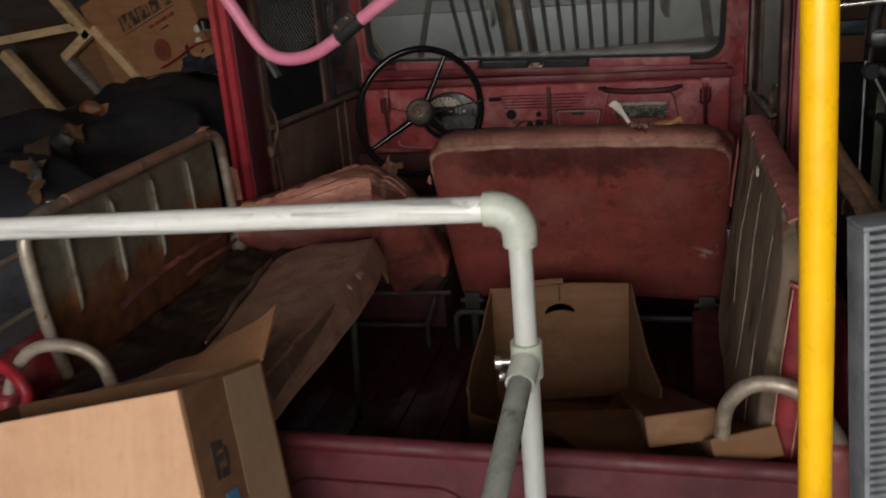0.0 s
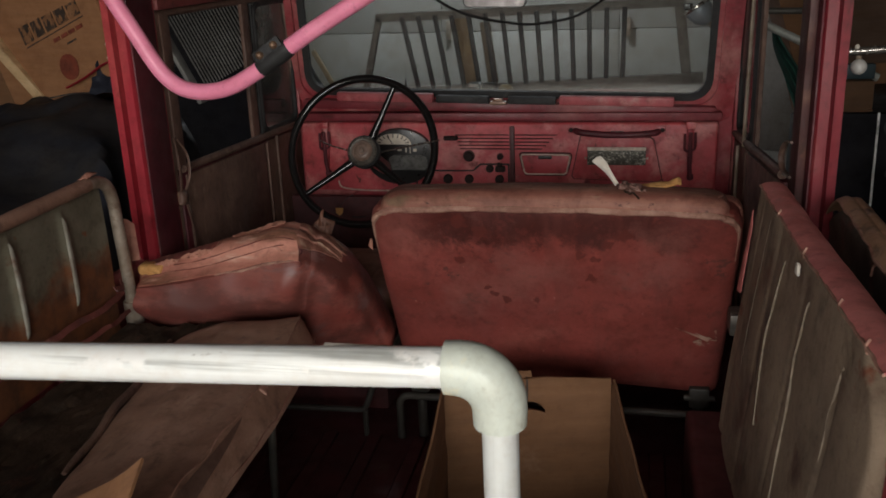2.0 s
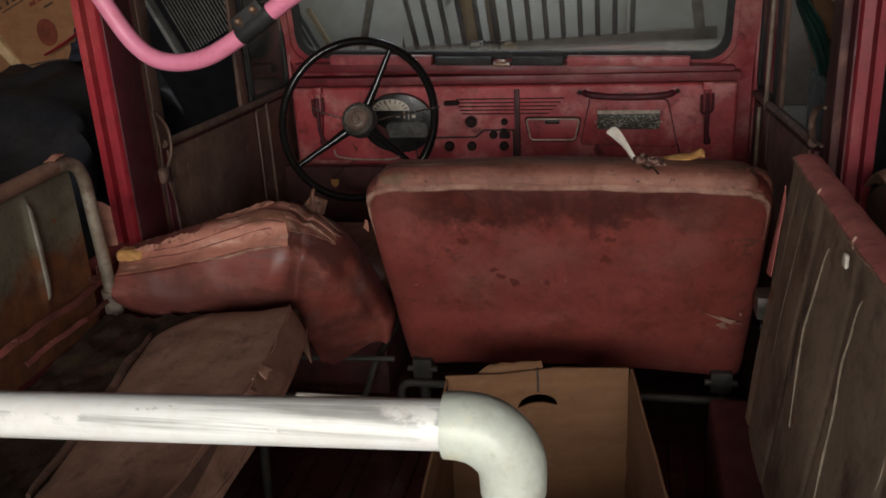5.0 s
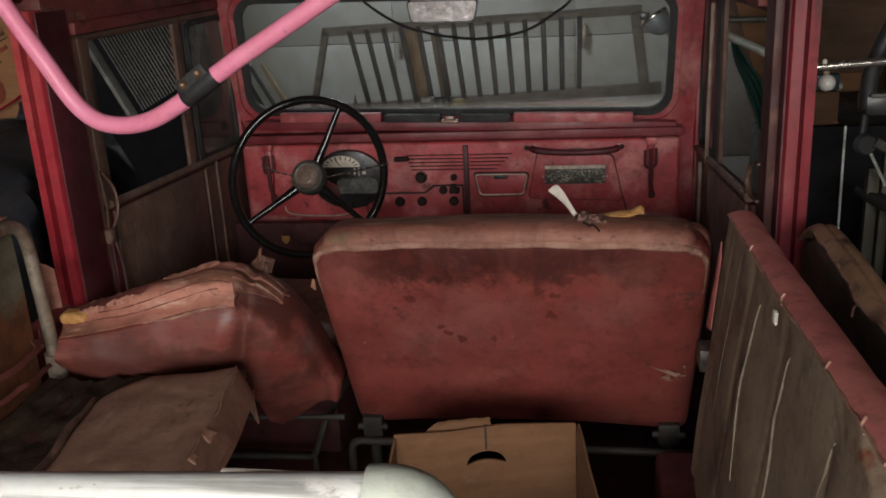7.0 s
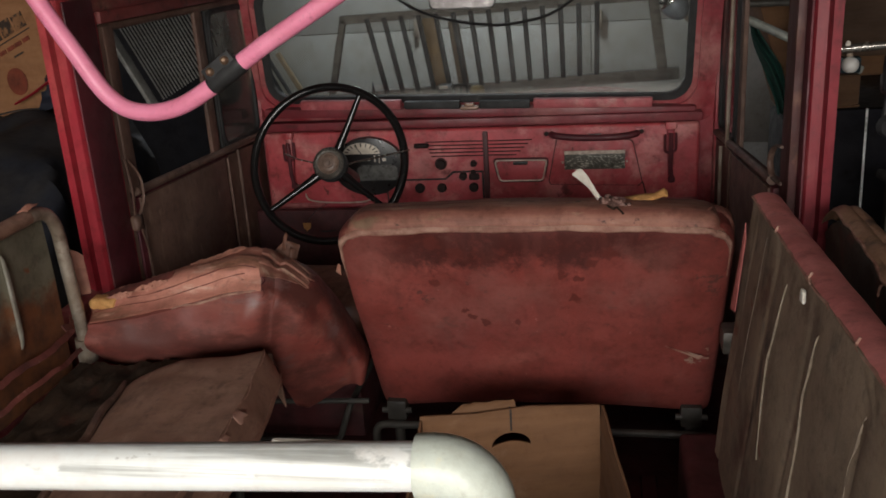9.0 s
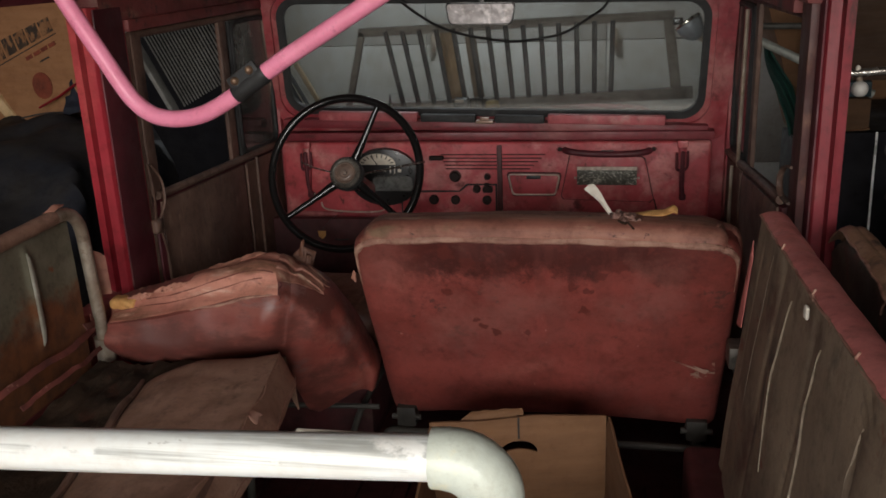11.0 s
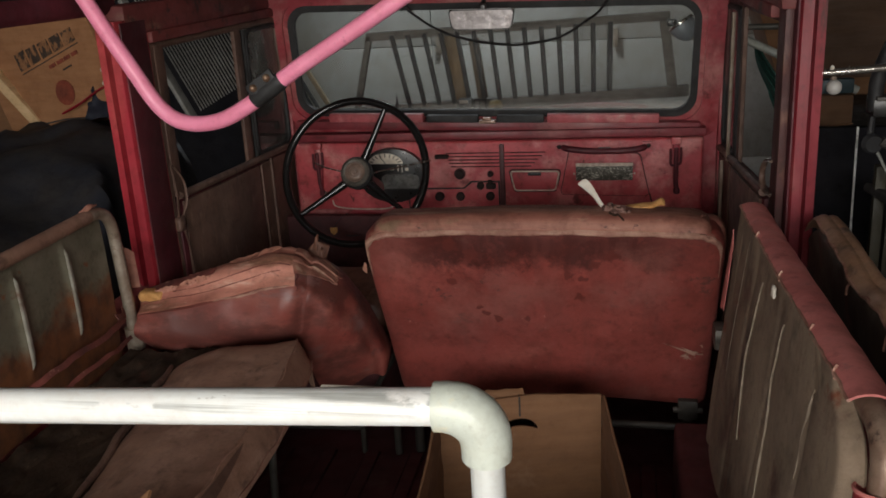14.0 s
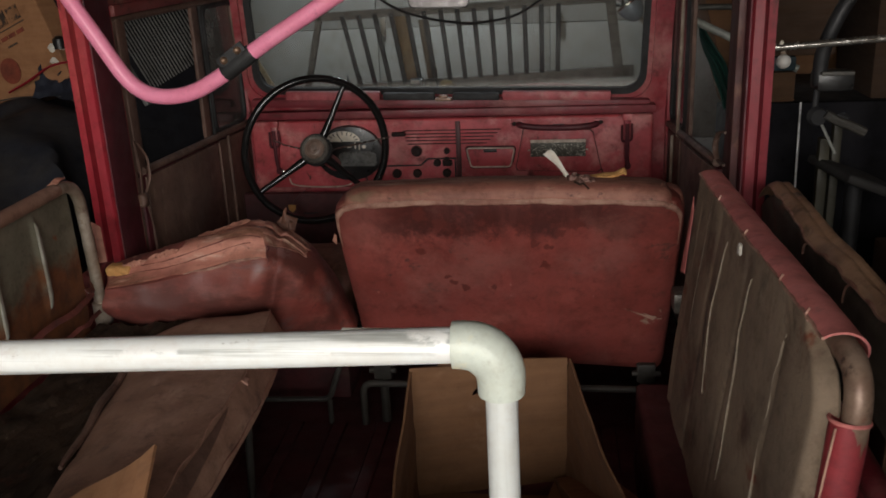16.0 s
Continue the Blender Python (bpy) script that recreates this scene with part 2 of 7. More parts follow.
PINK = surf("pink_painted_tube", (0.92, 0.31, 0.46), (0.87, 0.26, 0.41), 6, (0.26, 0.42), 0, 0.02, 120,
            marks=(((0.80, 0.34, 0.46), 50, 0.70, 0.78, None), ((0.62, 0.16, 0.26), 14, 0.62, 0.72, None)), grime=0.15)
YELLOW = surf("yellow_painted_pole", (0.95, 0.54, 0.006), (0.90, 0.48, 0.006), 7, (0.25, 0.42), 0, 0.03, 100,
              marks=(((0.5, 0.28, 0.05), 40, 0.71, 0.78, None),), grime=0.15)
YELLOW_DULL = surf("dull_yellow_plastic", (0.42, 0.30, 0.10), (0.32, 0.23, 0.09), 20, (0.5, 0.7), 0, 0.05, 90)
BLACK = surf("black_plastic", (0.016, 0.015, 0.015), (0.01, 0.01, 0.01), 12, (0.25, 0.42), 0, 0.03, 90, marks=(((0.05, 0.042, 0.036), 20, 0.62, 0.76, None),), grime=0.15)
KNOB = surf("dull_dark_knob", (0.030, 0.016, 0.014), (0.020, 0.012, 0.011), 30, (0.6, 0.8), 0, 0.08, 120, marks=(((0.07, 0.04, 0.035), 60, 0.60, 0.72, None),), spec=0.25)
RUBBER = surf("black_rubber", (0.022, 0.022, 0.023), (0.014, 0.014, 0.014), 14, (0.6, 0.8), 0, 0.08, 100, marks=(((0.06, 0.055, 0.05), 24, 0.62, 0.74, None),))
TARP = surf("dusty_black_tarpaulin", (0.026, 0.029, 0.040), (0.050, 0.045, 0.043), 4, (0.6, 0.85), 0, 0.25, 24,
            marks=(((0.065, 0.06, 0.055), 6, 0.58, 0.78, None),), spec=0.25)
TARP_HEM = surf("worn_grey_hem", (0.085, 0.082, 0.080), (0.05, 0.048, 0.048), 20, (0.7, 0.9), 0, 0.1, 90)
NAVY = surf("dark_navy_cloth", (0.010, 0.012, 0.024), (0.006, 0.008, 0.016), 9, (0.75, 0.95), 0, 0.2, 90)
BRASS = surf("rusty_bolt_head", (0.30, 0.20, 0.13), (0.17, 0.10, 0.065), 60, (0.35, 0.6), 0.6, 0.1, 200)
CHROME = surf("old_chrome", (0.66, 0.64, 0.60), (0.52, 0.48, 0.43), 25, (0.14, 0.3), 0.95, 0.03, 120, marks=(((0.25, 0.15, 0.09), 45, 0.68, 0.75, None),))
CARD_MID = surf("old_brown_cardboard", (0.38, 0.185, 0.085), (0.31, 0.145, 0.066), 4, (0.8, 0.95), 0, 0.1, 14, (1, 1, 7),
                marks=(((0.21, 0.10, 0.05), 6, 0.56, 0.74, None),), grime=0.25)
# brown taken down so that the cartons' shade is in the colour
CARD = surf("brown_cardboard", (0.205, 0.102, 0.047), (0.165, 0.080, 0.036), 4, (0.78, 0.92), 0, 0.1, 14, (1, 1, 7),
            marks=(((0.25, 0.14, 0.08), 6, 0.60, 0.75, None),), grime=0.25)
# two darkened copies of the cardboard; the background's shade is in their colour
CARD_DARK = surf("shaded_dull_cardboard", (0.058, 0.030, 0.015), (0.042, 0.022, 0.012), 4, (0.8, 0.95), 0, 0.1, 14, (1, 1, 7),
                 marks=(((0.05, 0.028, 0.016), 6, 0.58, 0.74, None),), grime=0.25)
CARD_DULL = surf("shaded_brown_cardboard", (0.11, 0.055, 0.026), (0.08, 0.041, 0.019), 4, (0.8, 0.95), 0, 0.1, 14, (1, 1, 7),
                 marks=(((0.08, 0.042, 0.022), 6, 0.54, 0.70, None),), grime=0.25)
# pale copy of the cardboard with daylight put into its colour
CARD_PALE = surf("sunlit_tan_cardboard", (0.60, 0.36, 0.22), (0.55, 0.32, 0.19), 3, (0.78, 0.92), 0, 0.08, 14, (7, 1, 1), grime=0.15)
TAPE = surf("dull_brown_tape", (0.40, 0.27, 0.17), (0.34, 0.22, 0.135), 5, (0.5, 0.7), 0, 0.06, 40, grime=0.25)
INK_WORN = surf("worn_dark_print", (0.04, 0.026, 0.02), (0.07, 0.045, 0.03), 30, (0.7, 0.85), 0, 0, 90, marks=(((0.30, 0.145, 0.066), 34, 0.50, 0.56, (1, 1, 0.6)),))
INK = surf("dark_print", (0.035, 0.025, 0.022), (0.06, 0.045, 0.035), 30, (0.7, 0.85), 0, 0, 90)
INK_GREY = surf("faded_grey_print", (0.17, 0.15, 0.145), (0.24, 0.17, 0.13), 22, (0.7, 0.85), 0, 0, 90)
INK_BLUE = surf("blue_print", (0.05, 0.22, 0.42), (0.06, 0.26, 0.46), 30, (0.7, 0.85), 0, 0, 90)
INK_RED = surf("red_print", (0.26, 0.055, 0.028), (0.20, 0.05, 0.028), 20, (0.7, 0.85), 0, 0, 90)
PINE = surf("pale_pine", (0.68, 0.47, 0.26), (0.58, 0.39, 0.20), 5, (0.6, 0.8), 0, 0.12, 40, (1, 1, 8), marks=(((0.36, 0.20, 0.09), 10, 0.64, 0.74, (1, 1, 5)),))
OLD_WOOD = surf("weathered_grey_wood", (0.25, 0.225, 0.195), (0.175, 0.155, 0.135), 6, (0.65, 0.9), 0, 0.15, 40, (1, 6, 6))
SLAT = surf("dark_painted_slat", (0.038, 0.036, 0.036), (0.026, 0.025, 0.024), 9, (0.5, 0.75), 0, 0.1, 50)
DULL_BOARD = surf("dull_brown_board", (0.20, 0.15, 0.10), (0.15, 0.11, 0.075), 7, (0.6, 0.85), 0, 0.1, 40, (6, 6, 1))
TAN_WOOD = surf("tan_board", (0.33, 0.225, 0.12), (0.26, 0.17, 0.09), 7, (0.6, 0.85), 0, 0.1, 40, (6, 6, 1))
WHITE_WALL = surf("chalky_white_wall", (0.52, 0.49, 0.445), (0.38, 0.35, 0.305), 1.1, (0.75, 0.92), 0, 0.1, 50,
                  marks=(((0.36, 0.32, 0.26), 1.7, 0.50, 0.72, (1, 1, 0.35)), ((0.30, 0.26, 0.21), 6, 0.62, 0.76, (1, 1, 0.3))), grime=0.25)
DULL_WALL = surf("dim_plank_wall", (0.075, 0.055, 0.042), (0.05, 0.038, 0.030), 2.0, (0.75, 0.92), 0, 0.2, 24, (1, 1, 6))
CONCRETE = surf("stained_concrete", (0.21, 0.20, 0.185), (0.14, 0.132, 0.12), 1.6, (0.7, 0.9), 0, 0.2, 60, marks=(((0.06, 0.055, 0.05), 2.4, 0.6, 0.76, None),))
GREEN = surf("dark_green_cloth", (0.012, 0.075, 0.055), (0.008, 0.05, 0.04), 9, (0.8, 0.95), 0, 0.2, 120)
GREYGLASS = surf("dusty_gauge_glass", (0.16, 0.16, 0.15), (0.10, 0.10, 0.095), 30, (0.2, 0.4), 0, 0, 60)
BLUE = surf("blue_plastic", (0.016, 0.042, 0.055), (0.012, 0.032, 0.042), 8, (0.4, 0.6), 0, 0.05, 60)
PAPER = surf("white_tape", (0.70, 0.66, 0.58), (0.56, 0.51, 0.44), 20, (0.7, 0.85), 0, 0.08, 90, grime=0.15)
FOAM = surf("yellowed_foam", (0.68, 0.37, 0.13), (0.50, 0.24, 0.075), 25, (0.85, 0.95), 0, 0.4, 120)
STRIP = surf("torn_dark_red_strip", (0.22, 0.060, 0.046), (0.11, 0.036, 0.030), 14, (0.6, 0.8), 0, 0.15, 120, marks=(((0.42, 0.22, 0.17), 30, 0.60, 0.70, None),))
TORN = surf("torn_vinyl_scrap", (0.50, 0.235, 0.165), (0.36, 0.15, 0.105), 20, (0.6, 0.8), 0, 0.15, 120)
KNOT = surf("grimy_curled_vinyl", (0.33, 0.19, 0.155), (0.17, 0.085, 0.07), 40, (0.6, 0.8), 0, 0.3, 120, marks=(((0.05, 0.025, 0.02), 60, 0.52, 0.60, None),))
TIP_VINYL = surf("brown_torn_vinyl", (0.19, 0.075, 0.042), (0.10, 0.042, 0.026), 18, (0.6, 0.8), 0, 0.2, 120)
DASH = surf("dusty_dash_paint", (0.50, 0.070, 0.080), (0.38, 0.046, 0.056), 7, (0.42, 0.62), 0, 0.08, 120,
            marks=(((0.58, 0.20, 0.19), 9, 0.46, 0.70, None), ((0.15, 0.025, 0.026), 14, 0.58, 0.70, None), ((0.08, 0.02, 0.018), 32, 0.65, 0.73, (1, 1, 0.5)), ((0.50, 0.26, 0.22), 55, 0.68, 0.76, None)))
WHEEL = surf("glossy_black_bakelite", (0.012, 0.011, 0.011), (0.008, 0.008, 0.008), 12, (0.10, 0.22), 0, 0.02, 90, marks=(((0.04, 0.034, 0.03), 20, 0.62, 0.76, None),), grime=0.15)
IVORY = surf("speedometer_face", (0.80, 0.74, 0.62), (0.62, 0.56, 0.47), 30, (0.4, 0.6), 0, 0, 90, grime=0.15)
BALL = surf("pale_ball", (0.42, 0.41, 0.39), (0.34, 0.33, 0.31), 20, (0.3, 0.5), 0, 0.05, 120, grime=0.15)
HORN = surf("faded_brown_horn", (0.23, 0.155, 0.12), (0.12, 0.08, 0.062), 40, (0.4, 0.6), 0, 0.08, 120)
TUBE_DARK = surf("dull_dark_metal", (0.15, 0.135, 0.115), (0.09, 0.08, 0.068), 40, (0.4, 0.6), 0.4, 0.08, 120)
# machine tones kept near black, with the corner's darkness in them
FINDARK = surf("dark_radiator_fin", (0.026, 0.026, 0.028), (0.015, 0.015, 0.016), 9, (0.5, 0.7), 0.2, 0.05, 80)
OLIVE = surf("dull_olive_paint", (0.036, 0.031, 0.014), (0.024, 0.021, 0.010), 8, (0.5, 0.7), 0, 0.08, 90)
RIBDARK = surf("shaded_dark_pad", (0.022, 0.020, 0.018), (0.015, 0.014, 0.013), 8, (0.6, 0.8), 0, 0.1, 90)
FIN = surf("grey_louvre", (0.33, 0.36, 0.39), (0.26, 0.29, 0.32), 9, (0.45, 0.65), 0.2, 0.05, 80)
RED_WRAP = surf("bright_red_vinyl_wrap", (0.27, 0.028, 0.035), (0.20, 0.022, 0.028), 12, (0.5, 0.7), 0, 0.1, 150, marks=(((0.22, 0.04, 0.04), 16, 0.58, 0.74, None),))
REDPLASTIC = surf("red_plastic", (0.38, 0.016, 0.03), (0.30, 0.014, 0.026), 9, (0.3, 0.5), 0, 0.03, 80)
# pale matte tone that stands in for the shine of bright metal
NICKEL = surf("worn_pale_nickel", (0.72, 0.62, 0.52), (0.46, 0.37, 0.30), 40, (0.3, 0.5), 0.3, 0.03, 120)
METALPLATE = surf("worn_data_plate", (0.06, 0.055, 0.042), (0.10, 0.095, 0.075), 60, (0.35, 0.6), 0.2, 0.1, 150, marks=(((0.60, 0.57, 0.48), 210, 0.52, 0.62, (0.7, 1, 1.5)), ((0.07, 0.064, 0.05), 30, 0.48, 0.58, (1, 1, 2)), ((0.55, 0.52, 0.45), 60, 0.64, 0.70, (0.4, 1, 2))))


def stained_back():
    """Red vinyl with a dark worn band below the upper seam, streaks and scuffs."""
    m = VINYL.copy()
    m.name = "stained_red_vinyl"
    nt = m.node_tree
    bs = nt.nodes["Principled BSDF"]
    col = bs.inputs["Base Color"].links[0].from_socket
    tc = nt.nodes.new("ShaderNodeTexCoord")
    sep = nt.nodes.new("ShaderNodeSeparateXYZ")
    nt.links.new(tc.outputs["Object"], sep.inputs[0])
    ragged = nt.nodes.new("ShaderNodeMath")
    ragged.operation = "MULTIPLY_ADD"
    nt.links.new(n_noise(nt, 11, 9, 0.72, (1.0, 1, 0.7)), ragged.inputs[0])
    ragged.inputs[1].default_value = 0.22
    nt.links.new(sep.outputs["Z"], ragged.inputs[2])
    fleck = n_ramp(nt, n_noise(nt, 34, 8, 0.72), 0.34, 0.52, 0.66, 1.0)
    reach = n_mul(nt, n_ramp(nt, sep.outputs["X"], -0.37, -0.19, 0.4, 1.0), n_ramp(nt, sep.outputs["X"], 0.36, 0.20, 0.3, 1.0))
    band = n_mul(nt, n_mul(nt, n_ramp(nt, ragged.outputs[0], 0.694, 0.740), fleck), reach)
    col = n_mix(nt, n_mul(nt, band, 0.95), col, (0.062, 0.013, 0.010))
    mid = n_mul(nt, n_ramp(nt, sep.outputs["Z"], 0.30, 0.5), n_ramp(nt, n_noise(nt, 15, 9, 0.76, (0.8, 1, 1.1)), 0.595, 0.635))
    col = n_mix(nt, n_mul(nt, mid, 0.8), col, (0.095, 0.034, 0.028))
    streak = n_ramp(nt, n_noise(nt, 10, 5, 0.6, (2.2, 1, 0.12)), 0.50, 0.68)
    col = n_mix(nt, n_mul(nt, streak, 0.42), col, (0.15, 0.04, 0.032))
    haze = n_ramp(nt, n_noise(nt, 4, 7, 0.7), 0.46, 0.66)
    col = n_mix(nt, n_mul(nt, haze, 0.30), col, (0.40, 0.155, 0.125))
    warp = nt.nodes.new("ShaderNodeTexNoise")
    warp.inputs["Scale"].default_value, warp.inputs["Detail"].default_value = 45, 6
    nt.links.new(tc.outputs["Object"], warp.inputs["Vector"])
    push = nt.nodes.new("ShaderNodeVectorMath")
    push.operation = "MULTIPLY_ADD"
    nt.links.new(warp.outputs["Color"], push.inputs[0])
    push.inputs[1].default_value = (0.045, 0, 0.045)
    nt.links.new(tc.outputs["Object"], push.inputs[2])
    for x, z, r in ((0.032, 1.120, 0.013), (0.088, 1.050, 0.010), (0.100, 1.030, 0.014), (0.130, 1.011, 0.011), (0.299, 1.141, 0.011), (0.330, 1.134, 0.010), (0.351, 1.170, 0.013), (0.319, 1.081, 0.013), (0.389, 1.196, 0.020), (0.198, 1.017, 0.010), (0.084, 1.200, 0.022), (0.036, 1.220, 0.024)):
        gap = nt.nodes.new("ShaderNodeVectorMath")
        gap.operation = "DISTANCE"
        flat = nt.nodes.new("ShaderNodeVectorMath")
        flat.operation = "MULTIPLY"
        flat.inputs[1].default_value = (1, 0, 1)
        nt.links.new(push.outputs[0], flat.inputs[0])
        nt.links.new(flat.outputs[0], gap.inputs[0])
        gap.inputs[1].default_value = (x - 0.23 + 0.0225, 0, z - 0.565 + 0.0225)
        col = n_mix(nt, n_ramp(nt, gap.outputs["Value"], r, r * 0.55, 0.0, 0.8), col, (0.115, 0.022, 0.016))
    scuff = n_ramp(nt, n_noise(nt, 26, 8, 0.72, (0.7, 1, 1.6)), 0.67, 0.71)
    col = n_mix(nt, n_mul(nt, scuff, 0.7), col, (0.09, 0.03, 0.025))
    nt.links.new(col, bs.inputs["Base Color"])
    return m


VINYL_BACK = stained_back()


def grimy_vinyl():
    """Red vinyl with broad brown grime and pale rubbed streaks along its length."""
    m = VINYL.copy()
    m.name = "grimy_red_vinyl"
    nt = m.node_tree
    bs = nt.nodes["Principled BSDF"]
    col = bs.inputs["Base Color"].links[0].from_socket
    rub = n_ramp(nt, n_noise(nt, 9, 5, 0.6, (0.5, 1.5, 2.2)), 0.42, 0.66)
    col = n_mix(nt, n_mul(nt, rub, 0.35), col, (0.50, 0.22, 0.17))
    dull = n_ramp(nt, n_noise(nt, 3.5, 5, 0.6), 0.36, 0.58, 0.15, 0.65)
    col = n_mix(nt, dull, col, (0.20, 0.066, 0.052))
    dirt = n_ramp(nt, n_noise(nt, 6, 9, 0.74, (0.7, 1, 1.5)), 0.43, 0.58)
    col = n_mix(nt, n_mul(nt, dirt, 0.85), col, (0.105, 0.034, 0.027))
    grey = n_ramp(nt, n_noise(nt, 7, 9, 0.74, (0.6, 1, 1.6)), 0.55, 0.60)
    col = n_mix(nt, n_mul(nt, grey, 0.5), col, (0.20, 0.115, 0.108))
    nt.links.new(n_ramp(nt, n_noise(nt, 13, 5, 0.6), 0.3, 0.7, 0.34, 0.58), bs.inputs["Roughness"])
    nt.links.new(col, bs.inputs["Base Color"])
    return m


VINYL_GRIMY = grimy_vinyl()


def rusting_plate():
    """Grey-green paint whose lower half has gone to rust, with a ragged edge."""
    m = PLATE_BASE.copy()
    m.name = "rusted_grey_green_paint"
    nt = m.node_tree
    bs = nt.nodes["Principled BSDF"]
    col = bs.inputs["Base Color"].links[0].from_socket
    tc = nt.nodes.new("ShaderNodeTexCoord")
    sep = nt.nodes.new("ShaderNodeSeparateXYZ")
    nt.links.new(tc.outputs["Object"], sep.inputs[0])
    add = nt.nodes.new("ShaderNodeMath")
    add.operation = "MULTIPLY_ADD"
    nt.links.new(n_noise(nt, 9, 6, 0.65), add.inputs[0])
    add.inputs[1].default_value = 0.30
    nt.links.new(sep.outputs["Z"], add.inputs[2])
    rust = n_mix(nt, n_ramp(nt, n_noise(nt, 22, 5, 0.6), 0.35, 0.7), (0.21, 0.080, 0.032), (0.095, 0.040, 0.022))
    col = n_mix(nt, n_ramp(nt, add.outputs[0], 0.540, 0.470), col, rust)
    nt.links.new(col, bs.inputs["Base Color"])
    return m


PLATE = rusting_plate()
CLOUDED = surf("clouded_mirror", (0.30, 0.28, 0.28), (0.22, 0.20, 0.20), 30, (0.3, 0.5), 0.35, 0.1, 60, marks=(((0.48, 0.44, 0.43), 38, 0.52, 0.66, None),))


def pane(name, dust, tint, sill=None):
    m, nt, bs = nodes_of(name)
    out = nt.nodes["Material Output"]
    tr = nt.nodes.new("ShaderNodeBsdfTransparent")
    tr.inputs["Color"].default_value = (*tint, 1)
    gl = nt.nodes.new("ShaderNodeBsdfGlossy")
    gl.inputs["Roughness"].default_value = 0.06
    df = nt.nodes.new("ShaderNodeBsdfDiffuse")
    df.inputs["Color"].default_value = (0.55, 0.54, 0.5, 1)
    fr = nt.nodes.new("ShaderNodeFresnel")
    fr.inputs["IOR"].default_value = 1.45
    a, b = nt.nodes.new("ShaderNodeMixShader"), nt.nodes.new("ShaderNodeMixShader")
    film = n_ramp(nt, n_noise(nt, 5, 6, 0.65), 0.35, 0.75, dust * 0.35, dust * 1.5)
    if sill:                                       # dust that has settled along the lower edge
        tc = nt.nodes.new("ShaderNodeTexCoord")
        sep = nt.nodes.new("ShaderNodeSeparateXYZ")
        nt.links.new(tc.outputs["Object"], sep.inputs[0])
        wob = nt.nodes.new("ShaderNodeMath")
        wob.operation = "MULTIPLY_ADD"
        nt.links.new(n_noise(nt, 14, 4, 0.6), wob.inputs[0])
        wob.inputs[1].default_value = 0.03
        nt.links.new(sep.outputs["Z"], wob.inputs[2])
        low = n_ramp(nt, wob.outputs[0], sill + 0.055, sill + 0.012, 0.0, 0.30)
        mx = nt.nodes.new("ShaderNodeMath")
        mx.operation = "MAXIMUM"
        nt.links.new(film, mx.inputs[0])
        nt.links.new(low, mx.inputs[1])
        film = mx.outputs[0]
    nt.links.new(film, a.inputs[0])
    nt.links.new(tr.outputs[0], a.inputs[1])
    nt.links.new(df.outputs[0], a.inputs[2])
    nt.links.new(fr.outputs[0], b.inputs[0])
    nt.links.new(a.outputs[0], b.inputs[1])
    nt.links.new(gl.outputs[0], b.inputs[2])
    nt.links.new(b.outputs[0], out.inputs["Surface"])
    return m


GLASS = pane("dusty_windscreen_glass", 0.035, (0.90, 0.93, 0.93), 1.318)
GLASS_SIDE = pane("dirty_side_glass", 0.26, (0.45, 0.46, 0.45))
MIRROR, _nt, _bs = nodes_of("mirror_silver")
_bs.inputs["Metallic"].default_value, _bs.inputs["Roughness"].default_value, _bs.inputs["Base Color"].default_value = 1.0, 0.36, (0.62, 0.58, 0.58, 1)


# ---- builders ----
def V(*a):
    return Vector(a)


def basis(origin, ex, ez):
    """A frame at origin with x along ex and z near ez."""
    x = Vector(ex).normalized()
    y = Vector(ez).cross(x).normalized()
    z = x.cross(y)
    m = Matrix((x, y, z)).transposed().to_4x4()
    m.translation = origin
    return m


def thing(name, at, label, category, group="", kind=""):
    ob = new(name)
    ob.location = at
    ob.empty_display_size = 0.1
    return tagged(ob, label, category, group, kind)


def base_of(ob):
    p = Vector(ob.location)
    return p if ob.parent is None else p + base_of(ob.parent)


def part(name, bm, material, parent=None, label="", smooth=40):
    """Links a bmesh, in world places, as one mesh object under a thing or part."""
    if parent is not None:
        bmesh.ops.translate(bm, verts=bm.verts, vec=-base_of(parent))
    bmesh.ops.recalc_face_normals(bm, faces=bm.faces)
    me = bpy.data.meshes.new(name)
    bm.to_mesh(me)
    bm.free()
    me.materials.append(material)
    if smooth:
        me.polygons.foreach_set("use_smooth", [True] * len(me.polygons))
        me.set_sharp_from_angle(angle=radians(smooth))
    ob = new(name, me)
    ob.parent = parent
    if label:
        ob["label"] = label
    return ob


def solo(name, bm, material, at, label, category, group="", kind="", smooth=40):
    """One mesh that is a thing by itself, with its origin at at."""
    bmesh.ops.translate(bm, verts=bm.verts, vec=-Vector(at))
    ob = part(name, bm, material, None, "", smooth)
    ob.location = at
    return tagged(ob, label, category, group, kind)


def box(lo, hi, bevel=0.004, m=None, bm=None, seg=2):
    bm = bm or bmesh.new()
    t = bmesh.new()
    bmesh.ops.create_cube(t, size=1)
    c, s = (Vector(lo) + Vector(hi)) / 2, Vector(hi) - Vector(lo)
    for v in t.verts:
        v.co = Vector((v.co.x * s.x, v.co.y * s.y, v.co.z * s.z)) + c
    if bevel:
        bmesh.ops.bevel(t, geom=t.edges[:], offset=min(bevel, min(abs(k) for k in s) * 0.45), segments=seg, profile=0.6, affect="EDGES")
    return join(bm, t, m)


def join(bm, t, m=None):
    if m is not None:
        bmesh.ops.transform(t, matrix=m, verts=t.verts)
    me = bpy.data.meshes.new("tmp")
    t.to_mesh(me)
    t.free()
    bm.from_mesh(me)
    bpy.data.meshes.remove(me)
    return bm


